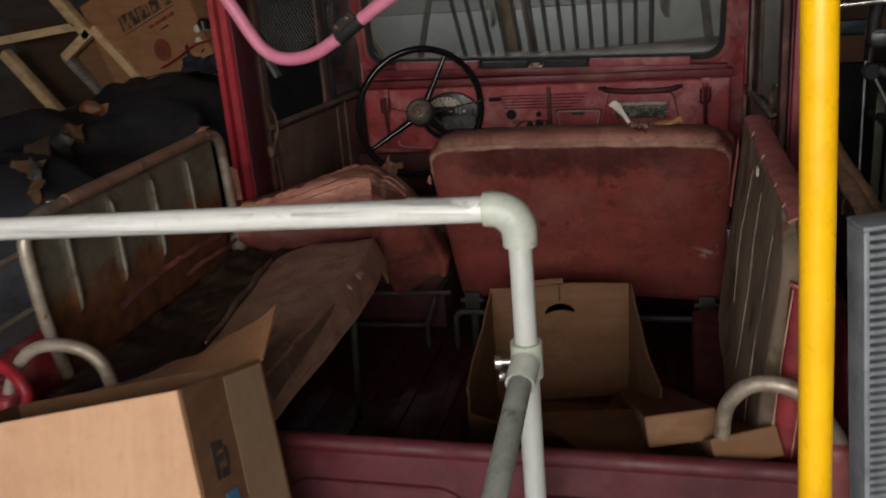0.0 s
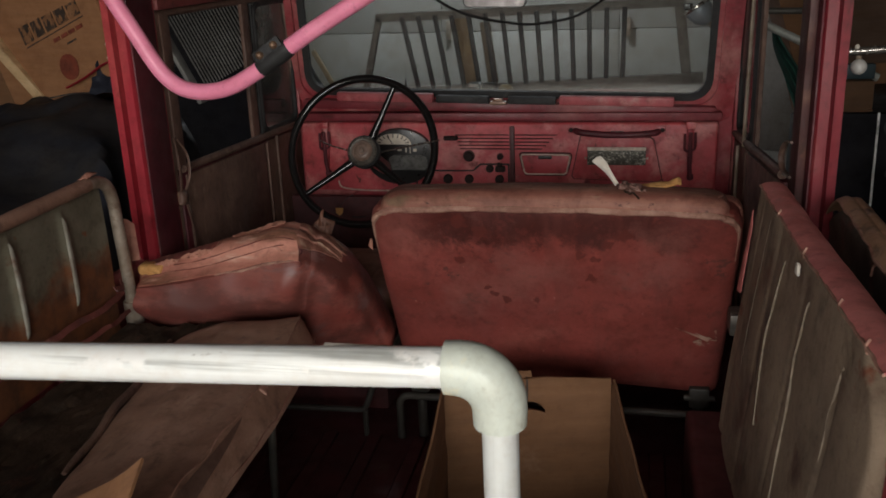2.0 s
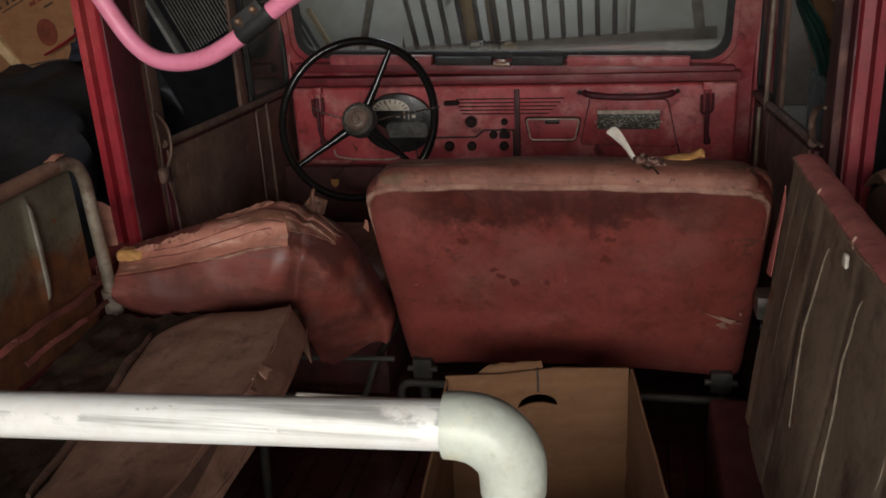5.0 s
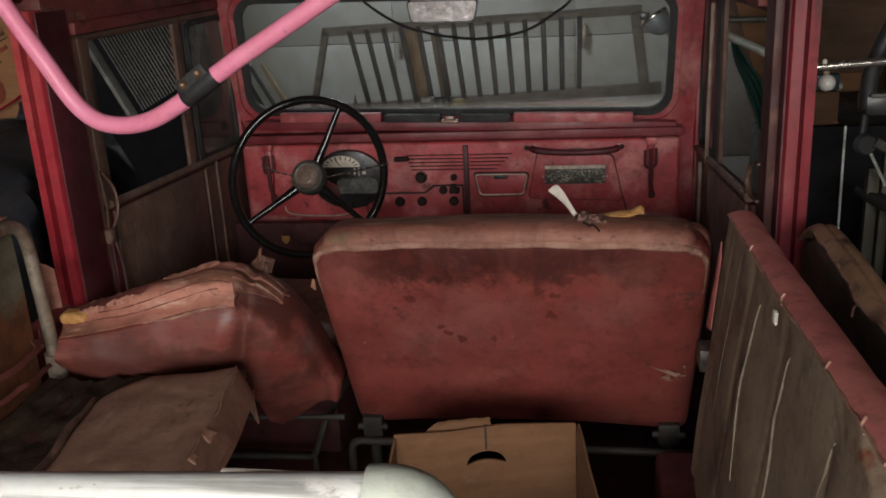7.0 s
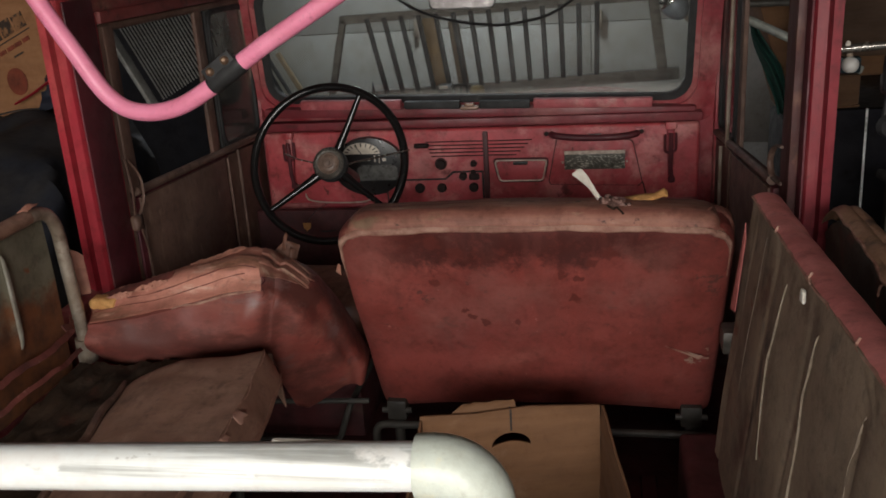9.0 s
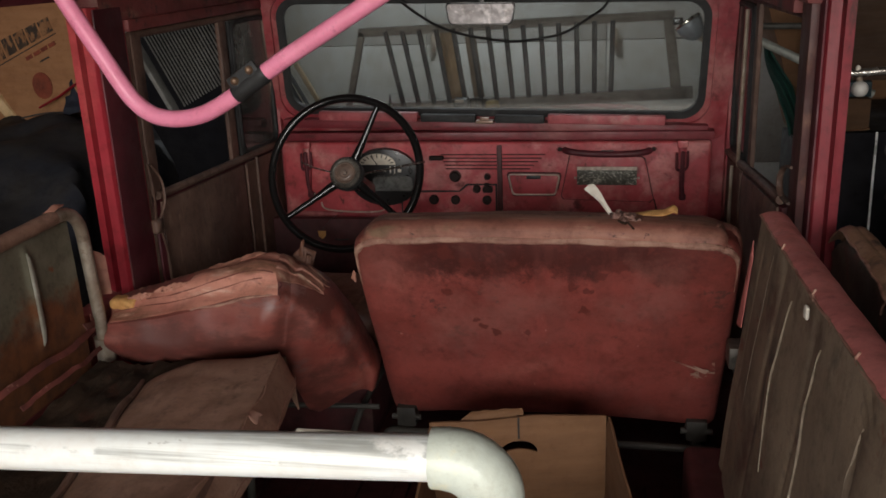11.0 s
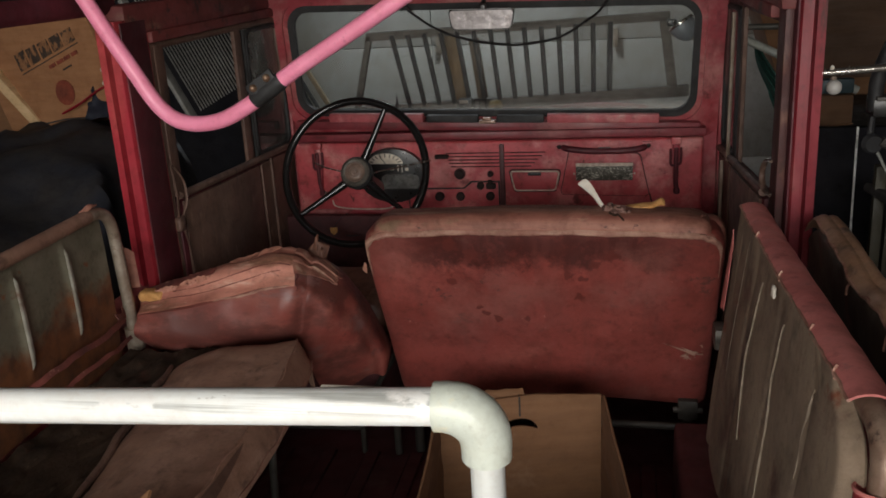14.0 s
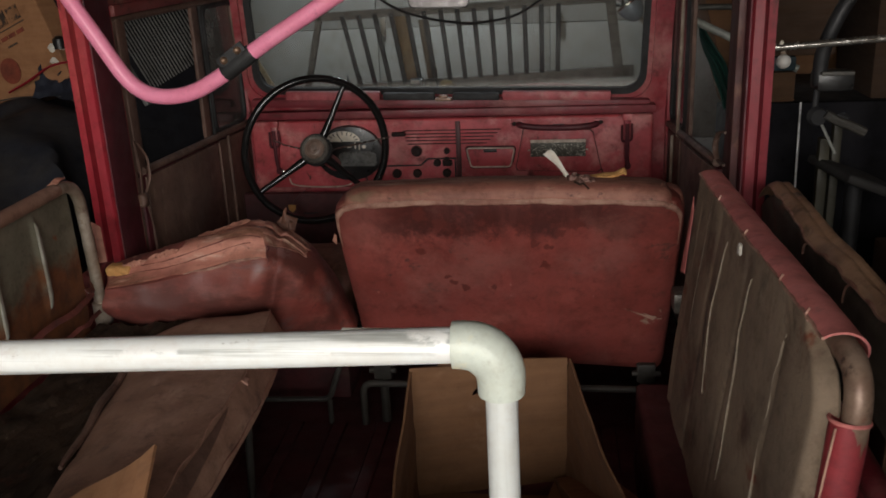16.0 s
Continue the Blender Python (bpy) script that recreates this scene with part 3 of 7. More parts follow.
def curve(pts, k=8, closed=False):
    """A smooth line through the points."""
    P = [Vector(p) for p in pts]
    n, out = len(P), []
    for i in range(n if closed else n - 1):
        g = (lambda j: P[j % n]) if closed else (lambda j: P[max(0, min(n - 1, j))])
        a, b, c, d = g(i - 1), g(i), g(i + 1), g(i + 2)
        for s in range(k):
            t = s / k
            out.append(0.5 * (2 * b + (c - a) * t + (2 * a - 5 * b + 4 * c - d) * t * t + (3 * b - a - 3 * c + d) * t ** 3))
    return out if closed else out + [P[-1]]


def rounded(pts, r, k=6):
    """A polyline with its corners rounded."""
    P = [Vector(p) for p in pts]
    out = [P[0]]
    for a, b, c in zip(P, P[1:], P[2:]):
        u, w = (a - b).normalized(), (c - b).normalized()
        d = min(r, (a - b).length * 0.49, (c - b).length * 0.49)
        s, e = b + u * d, b + w * d
        out += [(1 - t) ** 2 * s + 2 * t * (1 - t) * b + t * t * e for t in (i / k for i in range(k + 1))]
    return out + [P[-1]]


def tube(pts, r, n=12, bm=None, closed=False, radii=None, flat=1.0):
    """A round bar along the points."""
    bm = bm or bmesh.new()
    P = [Vector(p) for p in pts]
    N = len(P)
    tang = [(P[(i + 1) % N] - P[i - 1] if closed else P[min(N - 1, i + 1)] - P[max(0, i - 1)]).normalized() for i in range(N)]
    ref = Vector((0, 0, 1)) if abs(tang[0].z) < 0.9 else Vector((1, 0, 0))
    u = tang[0].cross(ref).normalized()
    rings = []
    for i in range(N):
        u = (u - tang[i] * u.dot(tang[i])).normalized()
        w = tang[i].cross(u)
        q = radii[i] if radii else r
        rings.append([bm.verts.new(P[i] + q * (math.cos(a) * u + flat * math.sin(a) * w)) for a in (2 * math.pi * j / n for j in range(n))])
    for i in range(N if closed else N - 1):
        A, B = rings[i], rings[(i + 1) % N]
        for j in range(n):
            bm.faces.new((A[j], A[(j + 1) % n], B[(j + 1) % n], B[j]))
    if not closed:
        bm.faces.new(rings[0][::-1])
        bm.faces.new(rings[-1])
    return bm


def lathe(profile, m, n=24, bm=None):
    """A turned shape; profile in (radius, height), placed by m."""
    bm = bm or bmesh.new()
    t = bmesh.new()
    rings = [[t.verts.new((r * math.cos(2 * math.pi * j / n), r * math.sin(2 * math.pi * j / n), z)) for j in range(n)] for r, z in profile]
    for A, B in zip(rings, rings[1:]):
        for j in range(n):
            t.faces.new((A[j], A[(j + 1) % n], B[(j + 1) % n], B[j]))
    t.faces.new(rings[0][::-1])
    t.faces.new(rings[-1])
    bmesh.ops.remove_doubles(t, verts=t.verts, dist=1e-6)
    return join(bm, t, m)


def prism(poly, depth, m=None, bm=None, bevel=0.0):
    """A flat outline in x, y, thick along z."""
    bm = bm or bmesh.new()
    t = bmesh.new()
    lo, hi = [t.verts.new((x, y, 0)) for x, y in poly], [t.verts.new((x, y, depth)) for x, y in poly]
    t.faces.new(lo[::-1])
    t.faces.new(hi)
    k = len(poly)
    for i in range(k):
        t.faces.new((lo[i], lo[(i + 1) % k], hi[(i + 1) % k], hi[i]))
    if bevel:
        bmesh.ops.bevel(t, geom=t.edges[:], offset=bevel, segments=2, profile=0.6, affect="EDGES")
    return join(bm, t, m)


def round_rect(w, h, r, k=5):
    out = []
    for cx, cy, a0 in ((w / 2 - r, h / 2 - r, 0), (-w / 2 + r, h / 2 - r, 90), (-w / 2 + r, -h / 2 + r, 180), (w / 2 - r, -h / 2 + r, 270)):
        out += [(cx + r * math.cos(radians(a0 + 90 * i / k)), cy + r * math.sin(radians(a0 + 90 * i / k))) for i in range(k + 1)]
    return out


def pad(half, r, cuts, m, shape=None, bm=None):
    """A rounded block of half-sizes half; shape(p) may pull each point."""
    bm = bm or bmesh.new()
    t = bmesh.new()
    bmesh.ops.create_cube(t, size=2)
    bmesh.ops.subdivide_edges(t, edges=t.edges[:], cuts=cuts, use_grid_fill=True)
    h = Vector(half)
    r = min(r, *half)
    for v in t.verts:
        p = Vector((v.co.x * h.x, v.co.y * h.y, v.co.z * h.z))
        q = Vector([max(-a + r, min(a - r, c)) for a, c in zip(h, p)])
        d = p - q
        p = q + d.normalized() * r if d.length > 1e-9 else p
        v.co = shape(p) if shape else p
    return join(bm, t, m)


def lumps(p, scale, amount, seed=0.0):
    return noise.noise(Vector(p) * scale + Vector((seed, seed * 0.7, -seed))) * amount


def knots(u, at, vals):
    """A smooth value between knots."""
    i = max(0, min(len(at) - 2, sum(1 for q in at if q <= u) - 1))
    k = (u - at[i]) / (at[i + 1] - at[i])
    k = max(0.0, min(1.0, k))
    p0, p1, p2, p3 = vals[max(0, i - 1)], vals[i], vals[i + 1], vals[min(len(vals) - 1, i + 2)]
    return 0.5 * (2 * p1 + (p2 - p0) * k + (2 * p0 - 5 * p1 + 4 * p2 - p3) * k * k + (3 * p1 - p0 - 3 * p2 + p3) * k ** 3)


def sheet(f, nu, nv, thick, bm=None):
    """A cloth, paper or metal sheet f(u, v), u and v in 0..1, with thickness along its normals."""
    bm = bm or bmesh.new()
    t = bmesh.new()
    g = [[t.verts.new(f(i / nu, j / nv)) for j in range(nv + 1)] for i in range(nu + 1)]
    for i in range(nu):
        for j in range(nv):
            t.faces.new((g[i][j], g[i + 1][j], g[i + 1][j + 1], g[i][j + 1]))
    t.normal_update()
    bmesh.ops.solidify(t, geom=t.faces[:], thickness=thick)
    return join(bm, t)


# ---- the garage ----
def wall(name, lo, hi, material, label):
    ob = part(name, box(lo, hi, 0), material, None, "", 0)
    return tagged(ob, label, "wall", kind="structure")


tagged(part("ground", box((-60, -80, -0.3), (60, 60, -0.03), 0), CONCRETE, None, "", 0), "grey concrete drive outside the garage", "ground", kind="structure")
tagged(part("floor", box((-3.4, -1.7, -0.025), (2.9, 6.4, 0), 0), CONCRETE, None, "", 0), "stained grey concrete garage floor", "floor", kind="structure")
wall("wall_front", (-3.55, 6.25, 0), (3.05, 6.4, 2.75), WHITE_WALL, "chalky white garage end wall")
wall("wall_left", (-3.55, -1.7, 0), (-3.4, 6.25, 2.75), DULL_WALL, "dim brown plank garage wall")
wall("wall_back_left", (-3.4, -1.85, 0), (-1.4, -1.7, 2.75), DULL_WALL, "dim plank wall beside the open garage doorway")
wall("wall_back_right", (1.55, -1.85, 0), (2.9, -1.7, 2.75), DULL_WALL, "dim plank wall beside the open garage doorway")
wall("wall_back_top", (-1.4, -1.85, 2.45), (1.55, -1.7, 2.75), DULL_WALL, "plank wall above the open garage doorway")
wall("wall_right", (2.9, -1.7, 0), (3.05, 6.25, 2.75), DULL_WALL, "dim brown plank garage wall")
# the ceiling is cut for an unseen pane, added near the end wall
bm = bmesh.new()
for lo, hi in (((-3.55, -1.85, 2.75), (3.05, 4.95, 2.9)), ((-3.55, 5.75, 2.75), (3.05, 6.4, 2.9)), ((-3.55, 4.95, 2.75), (-0.75, 5.75, 2.9)), ((0.55, 4.95, 2.75), (3.05, 5.75, 2.9))):
    box(lo, hi, 0, bm=bm)
added_pane = tagged(part("added_ceiling_pane", box((-0.76, 4.94, 2.82), (0.56, 5.76, 2.84), 0), WHITE_WALL, None, "", 0), "opaque pale pane added in the garage ceiling, unseen", "window", kind="structure")
tagged(part("ceiling", bm, DULL_WALL, None, "", 0), "dark plank garage ceiling round an added pane", "ceiling", kind="structure")

# the closed white door in the end wall: leaves with thin joints
gdoor = thing("panel_door", (0, 6.22, 0), "white panelled garage door, closed and dusty", "door", kind="structure")
for i in range(5):
    for j in range(4):
        x0, z0 = -2.86 + i * 1.06, -0.16 + j * 0.72
        part("panel", box((x0 + 0.002, 6.195, max(0.02, z0 + 0.002)), (x0 + 1.058, 6.245, z0 + 0.718), 0.003), WHITE_WALL, gdoor)
for x in (0.355, -0.710):
    part("strap_hinge", box((x, 6.17, 1.235), (x + 0.028, 6.196, 1.345), 0.004), BARE, gdoor, "grey metal hinge plate")

# ---- the vehicle ----
car = thing("off_road_vehicle", (0, 2.6, 0), "old dark red open-backed off-road vehicle, dusty and rusting", "vehicle")
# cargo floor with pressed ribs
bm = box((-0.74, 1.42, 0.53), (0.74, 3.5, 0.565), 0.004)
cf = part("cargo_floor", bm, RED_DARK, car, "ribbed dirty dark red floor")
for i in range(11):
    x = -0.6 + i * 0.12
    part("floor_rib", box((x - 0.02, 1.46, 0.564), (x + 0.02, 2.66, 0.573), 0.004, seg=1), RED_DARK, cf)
for s in (-1, 1):
    bm = box((s * 0.790 - 0.014, 1.43, 0.42), (s * 0.790 + 0.014, 2.66, 1.06), 0.008)
    tube([(s * 0.790, 1.43, 1.06), (s * 0.790, 2.60, 1.06)], 0.020, 10, bm)
    part("body_side", bm, RED, car)
    # the arch's shade is put in by the darker red
    bm = box((s * 0.635 - 0.105, 1.56, 0.56), (s * 0.635 + 0.105, 2.474, 0.80), 0.018, seg=3)
    part("wheel_arch", bm, RED_DARK, car, "dusty dark red boxed wheel arch, shade in its colour")
    # rear corner posts
    bm = box((s * 0.735 - 0.045, 1.385, 0.45), (s * 0.735 + 0.045, 1.455, 1.05), 0.015, seg=3)
    part("rear_post", bm, RED, car)
# grab hoops on the rear corners
for hoop in ([(0.572, 1.47, 0.90), (0.568, 1.45, 1.05), (0.585, 1.425, 1.112), (0.622, 1.415, 1.137), (0.675, 1.41, 1.124), (0.725, 1.41, 1.06), (0.735, 1.415, 1.03)],
             [(-0.497, 1.45, 0.90), (-0.499, 1.435, 1.06), (-0.517, 1.43, 1.122), (-0.565, 1.425, 1.147), (-0.635, 1.42, 1.140), (-0.69, 1.42, 1.09), (-0.72, 1.415, 1.02)]):
    part("corner_hoop", tube(curve(hoop, 6), 0.0125, 12), BARE, car, "bare grey steel hoop on the rear corner")

# tailgate with a pressed panel
bm = box((-0.685, 1.395, 0.50), (0.685, 1.425, 0.985), 0.006)
tube([(-0.685, 1.407, 0.992), (0.685, 1.407, 0.992)], 0.016, 10, bm)
tg = part("tailgate", bm, MAROON, car, "dull dark red pressed steel tailgate, closed")
for x in (-0.42, 0.0, 0.42):
    part("pressed_panel", prism(round_rect(0.34, 0.26, 0.06), 0.010, basis((x, 1.397, 0.80), (1, 0, 0), (0, -1, 0)), bevel=0.004), MAROON, tg)

# door posts: folded steel with a groove down the rear face
for s in (-1, 1):
    xi, xo = (0.764, 0.814) if s > 0 else (0.738, 0.794)
    poly = [(xo, 2.562), (xo - 0.018, 2.560), (xo - 0.021, 2.584), (xo - 0.029, 2.584), (xo - 0.032, 2.560), (xi + 0.004, 2.560), (xi, 2.566), (xi, 2.70), (xo, 2.70)]
    if s < 0:
        poly = [(-x, y) for x, y in poly][::-1]
    bm = prism(poly, 1.225, Matrix.Translation((0, 0, 0.50)))
    # left post gets the lit red, right post the darker copy
    part("door_post", bm, RED_LIT if s < 0 else RED_POST, car, "red folded steel door post, its light in the colour")
    # thin dark plate puts the post's inner-face shade into colour
    bm = box((s * xi - 0.004, 2.572, 0.60), (s * xi + 0.004, 2.69, 1.72), 0.002)
    part("door_jamb", bm, MAROON, car, "grimy dark red jamb, inner-face shade in its colour")
    if s > 0:
        part("door_jamb", box((0.742, 2.606, 0.60), (0.7595, 2.695, 1.70), 0.004), JAMB, car, "grimy dark red jamb, inner-face shade in its colour")
    # rail above the side, and the header above the door
    bm = tube(rounded([(s * 0.785, 1.46, 1.775), (s * 0.785, 2.62, 1.765)], 0.05), 0.020, 10, flat=1.3)
    part("roof_rail", bm, MAROON, car)
    bm = box((s * 0.765 - 0.035, 2.60, 1.685), (s * 0.765 + 0.030, 3.62, 1.76), 0.012)
    box((s * 0.745 - 0.02, 2.70, 1.662), (s * 0.745 + 0.02, 3.55, 1.69), 0.006, bm=bm)
    part("door_header", bm, HEADER, car, "grimy brown-red rail above the door")
bm = box((-0.80, 2.56, 1.80), (0.80, 3.70, 1.83), 0.01)
part("roof", bm, RED, car)

# windscreen frame, a little out of level
TIP = Matrix.Translation((0, 3.60, 1.45)) @ pose(0, 0, 0, 0, 1.3, 0) @ Matrix.Translation((0, -3.60, -1.45))
W0, W1, Z0, Z1 = -0.672, 0.632, 1.318, 1.668      # the glass
SCREEN = basis(((W0 + W1) / 2, 3.585, (Z0 + Z1) / 2), (1, 0, 0), (0, -1, -0.16))


def ring(w, h, r, w2, h2, r2, depth, m, bm=None):
    """A frame between two rounded outlines."""
    bm = bm or bmesh.new()
    t = bmesh.new()
    A, B = round_rect(w, h, r, 7), round_rect(w2, h2, r2, 7)
    L = [[t.verts.new((x, y, z)) for x, y in q] for q, z in ((A, 0), (A, depth), (B, depth), (B, 0))]
    k = len(A)
    for a, b in zip(L, L[1:] + L[:1]):
        for i in range(k):
            t.faces.new((a[i], a[(i + 1) % k], b[(i + 1) % k], b[i]))
    bmesh.ops.recalc_face_normals(t, faces=t.faces)
    return join(bm, t, m)


GW, GH = W1 - W0, Z1 - Z0
frame_bm = ring(GW + 0.175, GH + 0.16, 0.05, GW + 0.03, GH + 0.03, 0.07, 0.045, TIP @ SCREEN @ Matrix.Translation((0, 0, -0.02)))
ring(GW + 0.11, GH + 0.10, 0.07, GW + 0.06, GH + 0.055, 0.075, 0.014, TIP @ SCREEN @ Matrix.Translation((0, 0, 0.022)), frame_bm)
screen = part("windscreen_frame", frame_bm, RED, car, "red steel windscreen frame")
part("seal", ring(GW + 0.034, GH + 0.034, 0.072, GW - 0.012, GH - 0.014, 0.055, 0.02, TIP @ SCREEN @ Matrix.Translation((0, 0, 0.004))), RUBBER, screen, "black rubber seal")
g = part("glass", prism(round_rect(GW - 0.004, GH - 0.004, 0.058, 7), 0.005, TIP @ SCREEN @ Matrix.Translation((0, 0, 0.006))), GLASS, screen, "dusty windscreen glass", 0)
g.visible_shadow = False
# ledge, pads and latch under the glass
bm = box((-0.69, 3.545, 1.262), (0.66, 3.60, 1.292), 0.008, TIP)
part("ledge", bm, RED_LEDGE, screen)
for x0, x1 in ((-0.56, -0.235), (0.175, 0.53)):
    part("padded_strip", box((x0, 3.522, 1.293), (x1, 3.552, 1.322), 0.006, TIP), DUSTY_RED, screen, "raised red strip")
for x0, x1 in ((-0.225, -0.05), (0.01, 0.165)):
    part("rubber_strip", box((x0, 3.522, 1.293), (x1, 3.552, 1.317), 0.006, TIP), RUBBER, screen)
bm = box((-0.047, 3.515, 1.291), (0.008, 3.548, 1.302), 0.004, TIP)
box((-0.036, 3.52, 1.300), (-0.006, 3.54, 1.310), 0.003, TIP, bm)
part("latch", bm, BROWN_TUBE, screen, "worn bare metal latch")

# interior mirror on its stem, and a loose cable over the glass
def blade(w, h, r):
    """A rounded outline, narrower below."""
    return [(x * (1 - 0.055 * (1 - 2 * y / h)), y) for x, y in round_rect(w, h, r)]


bm = prism(blade(0.205, 0.062, 0.012), 0.020, basis((-0.010, 3.41, 1.634), (1, 0, -0.02), (0.03, -1, 0.03)), bevel=0.004)
mir = part("interior_mirror", bm, BLACK, car, "dusty interior mirror")
part("mirror_glass", prism(blade(0.197, 0.054, 0.010), 0.002, basis((-0.0095, 3.3885, 1.634), (1, 0, -0.02), (0.03, -1, 0.03))), CLOUDED, mir, "clouded old mirror glass", 0)
part("stem", tube(curve([(-0.008, 3.415, 1.655), (-0.008, 3.45, 1.69), (-0.008, 3.55, 1.74)]), 0.007, 8), BLACK, mir)
part("pivot", box((-0.016, 3.40, 1.655), (0.002, 3.43, 1.678), 0.004), BLACK, mir)
pts = curve([(-0.30, 3.50, 1.73), (-0.265, 3.5, 1.67), (-0.168, 3.5, 1.601), (-0.068, 3.5, 1.565), (0.03, 3.49, 1.549), (0.099, 3.49, 1.545), (0.215, 3.5, 1.562), (0.298, 3.5, 1.607), (0.346, 3.5, 1.643), (0.40, 3.52, 1.73)], 6)
solo("cable", tube(pts, 0.0042, 8), BLACK, (0.05, 3.5, 1.6), "loose thin black cable looped across the windscreen", "cable")

# dashboard
DY = 3.53
dash = part("dashboard", box((-0.70, DY, 0.99), (0.665, DY + 0.03, 1.232), 0.012, seg=3), DASH, car, "dusty dark red steel dashboard")
bm = box((-0.705, DY - 0.006, 1.238), (0.672, DY + 0.04, 1.264), 0.005, seg=2)
part("upper_rail", bm, RED_LEDGE, dash)
bm = box((-0.70, DY - 0.006, 0.982), (0.665, DY + 0.03, 1.0), 0.006)
part("lower_flange", bm, RED, dash)
for i in range(5):
    x1 = 0.165 - i * 0.012
    part("pressed_groove", box((-0.17 + i * 0.004, DY - 0.004, 1.190 - i * 0.0115), (x1, DY + 0.002, 1.1935 - i * 0.0115), 0.0015, seg=1), RED_DARK, dash, "", 0)
part("centre_strip", box((0.012, DY - 0.012, 0.985), (0.028, DY + 0.004, 1.222), 0.004), RED_DARK, dash, "dark vertical joint strip")
# switch panel
part("panel_gap", prism([(-0.250, -0.06), (0.065, -0.06), (0.065, 0.050), (-0.033, 0.050), (-0.058, 0.027), (-0.250, 0.027)], 0.004, basis((-0.055, DY + 0.001, 1.047), (1, 0, 0), (0, -1, 0))), RUBBER, dash, "", 0)
part("switch_panel", prism([(-0.245, -0.06), (0.06, -0.06), (0.06, 0.045), (-0.03, 0.045), (-0.055, 0.022), (-0.245, 0.022)], 0.010, basis((-0.055, DY + 0.002, 1.047), (1, 0, 0), (0, -1, 0)), bevel=0.002), DASH, dash)
for x, z, r in ((-0.124, 1.122, 0.016), (-0.195, 1.046, 0.016), (-0.124, 1.046, 0.015), (-0.022, 1.046, 0.015), (-0.054, 1.082, 0.013), (-0.02, 1.121, 0.009)):
    k = part("knob", lathe([(r * 0.7, -0.004), (r * 0.7, 0.006), (r, 0.008), (r * 1.0, 0.015), (r * 0.85, 0.019), (r * 0.25, 0.020)], basis((x, DY, z), (1, 0, 0), (0, -1, 0)), 18), KNOB, dash, "small dull black pull knob")
    part("knob_ring", lathe([(r * 1.22, -0.002), (r * 1.22, 0.0045), (r * 1.05, 0.0055)], basis((x, DY, z), (1, 0, 0), (0, -1, 0)), 18), RED_DARK, k)
part("choke_lever", box((-0.205, DY - 0.022, 1.176), (-0.158, DY, 1.190), 0.006), KNOB, dash)
bm = box((-0.036, DY - 0.020, 1.070), (-0.002, DY - 0.004, 1.092), 0.007)
box((-0.030, DY - 0.016, 1.086), (-0.014, DY - 0.004, 1.102), 0.005, bm=bm)
part("light_switch", bm, KNOB, dash)
# ash tray with a bright frame
ash = part("ash_tray", box((0.052, DY - 0.012, 1.064), (0.205, DY + 0.004, 1.128), 0.006), DASH, dash)
loop = [(0.048, DY - 0.014, 1.131), (0.210, DY - 0.014, 1.130), (0.196, DY - 0.014, 1.066), (0.062, DY - 0.014, 1.066)]
part("bright_rim", tube(rounded([V(*loop[0]).lerp(V(*loop[1]), 0.5), loop[0], loop[3], loop[2], loop[1], V(*loop[0]).lerp(V(*loop[1]), 0.49)], 0.012), 0.0026, 8), NICKEL, ash, "worn chrome rim")
wide = [V(0.1285 + (x - 0.1285) * 1.055, y + 0.006, 1.098 + (z - 1.098) * 1.13) for x, y, z in loop]
part("tray_gap", tube(rounded([wide[0].lerp(wide[1], 0.5), wide[0], wide[3], wide[2], wide[1], wide[0].lerp(wide[1], 0.49)], 0.013), 0.0026, 6), RED_DARK, ash, "dark gap round the tray")
part("finger_grip", box((0.105, DY - 0.018, 1.116), (0.150, DY - 0.010, 1.127), 0.003), BLACK, ash)
# glove box lid, grab bar and data plate
LID = [(-0.142, -0.058), (-0.135, -0.068), (0.128, -0.075), (0.140, -0.066), (0.112, 0.058), (0.102, 0.066), (-0.106, 0.080), (-0.116, 0.072)]
LIDM = basis((0.357, DY + 0.002, 1.118), (1, 0, 0), (0, -1, 0))
part("lid_gap", prism([(x * 1.022, y * 1.035) for x, y in LID], 0.004, LIDM), RED_DARK, dash, "", 0)
lid = part("glove_box_lid", prism(LID, 0.011, LIDM, bevel=0.004), DASH, dash)
part("lid_fold", tube([(0.500, DY - 0.002, 1.05), (0.512, DY - 0.002, 1.0)], 0.0025, 6), RED_DARK, dash)
part("grab_bar", tube(curve([(0.222, DY - 0.002, 1.208), (0.240, DY - 0.020, 1.205), (0.29, DY - 0.027, 1.200), (0.355, DY - 0.029, 1.198), (0.42, DY - 0.027, 1.199), (0.468, DY - 0.020, 1.203), (0.484, DY - 0.002, 1.206)], 5), 0.010, 12), MAROON, dash, "dark red grab bar")
for x in (0.210, 0.494):
    part("screw", lathe([(0.011, 0), (0.011, 0.006), (0.006, 0.009)], basis((x, DY, 1.210), (1, 0, 0), (0, -1, 0)), 12), KNOB, dash)
pl = part("data_plate", box((0.263, DY - 0.017, 1.098), (0.446, DY - 0.008, 1.155), 0.002), METALPLATE, dash, "scratched black metal data plate")
# pale strip paints the glint on the plate's upper edge
part("bright_edge", box((0.263, DY - 0.020, 1.146), (0.446, DY - 0.0165, 1.157), 0.001, seg=1), NICKEL, pl, "pale strip painted as the edge's glint", 0)
for x in (0.258, 0.451):
    part("rivet", box((x - 0.003, DY - 0.019, 1.118), (x + 0.003, DY - 0.012, 1.124), 0.001, seg=1), NICKEL, pl, "", 0)
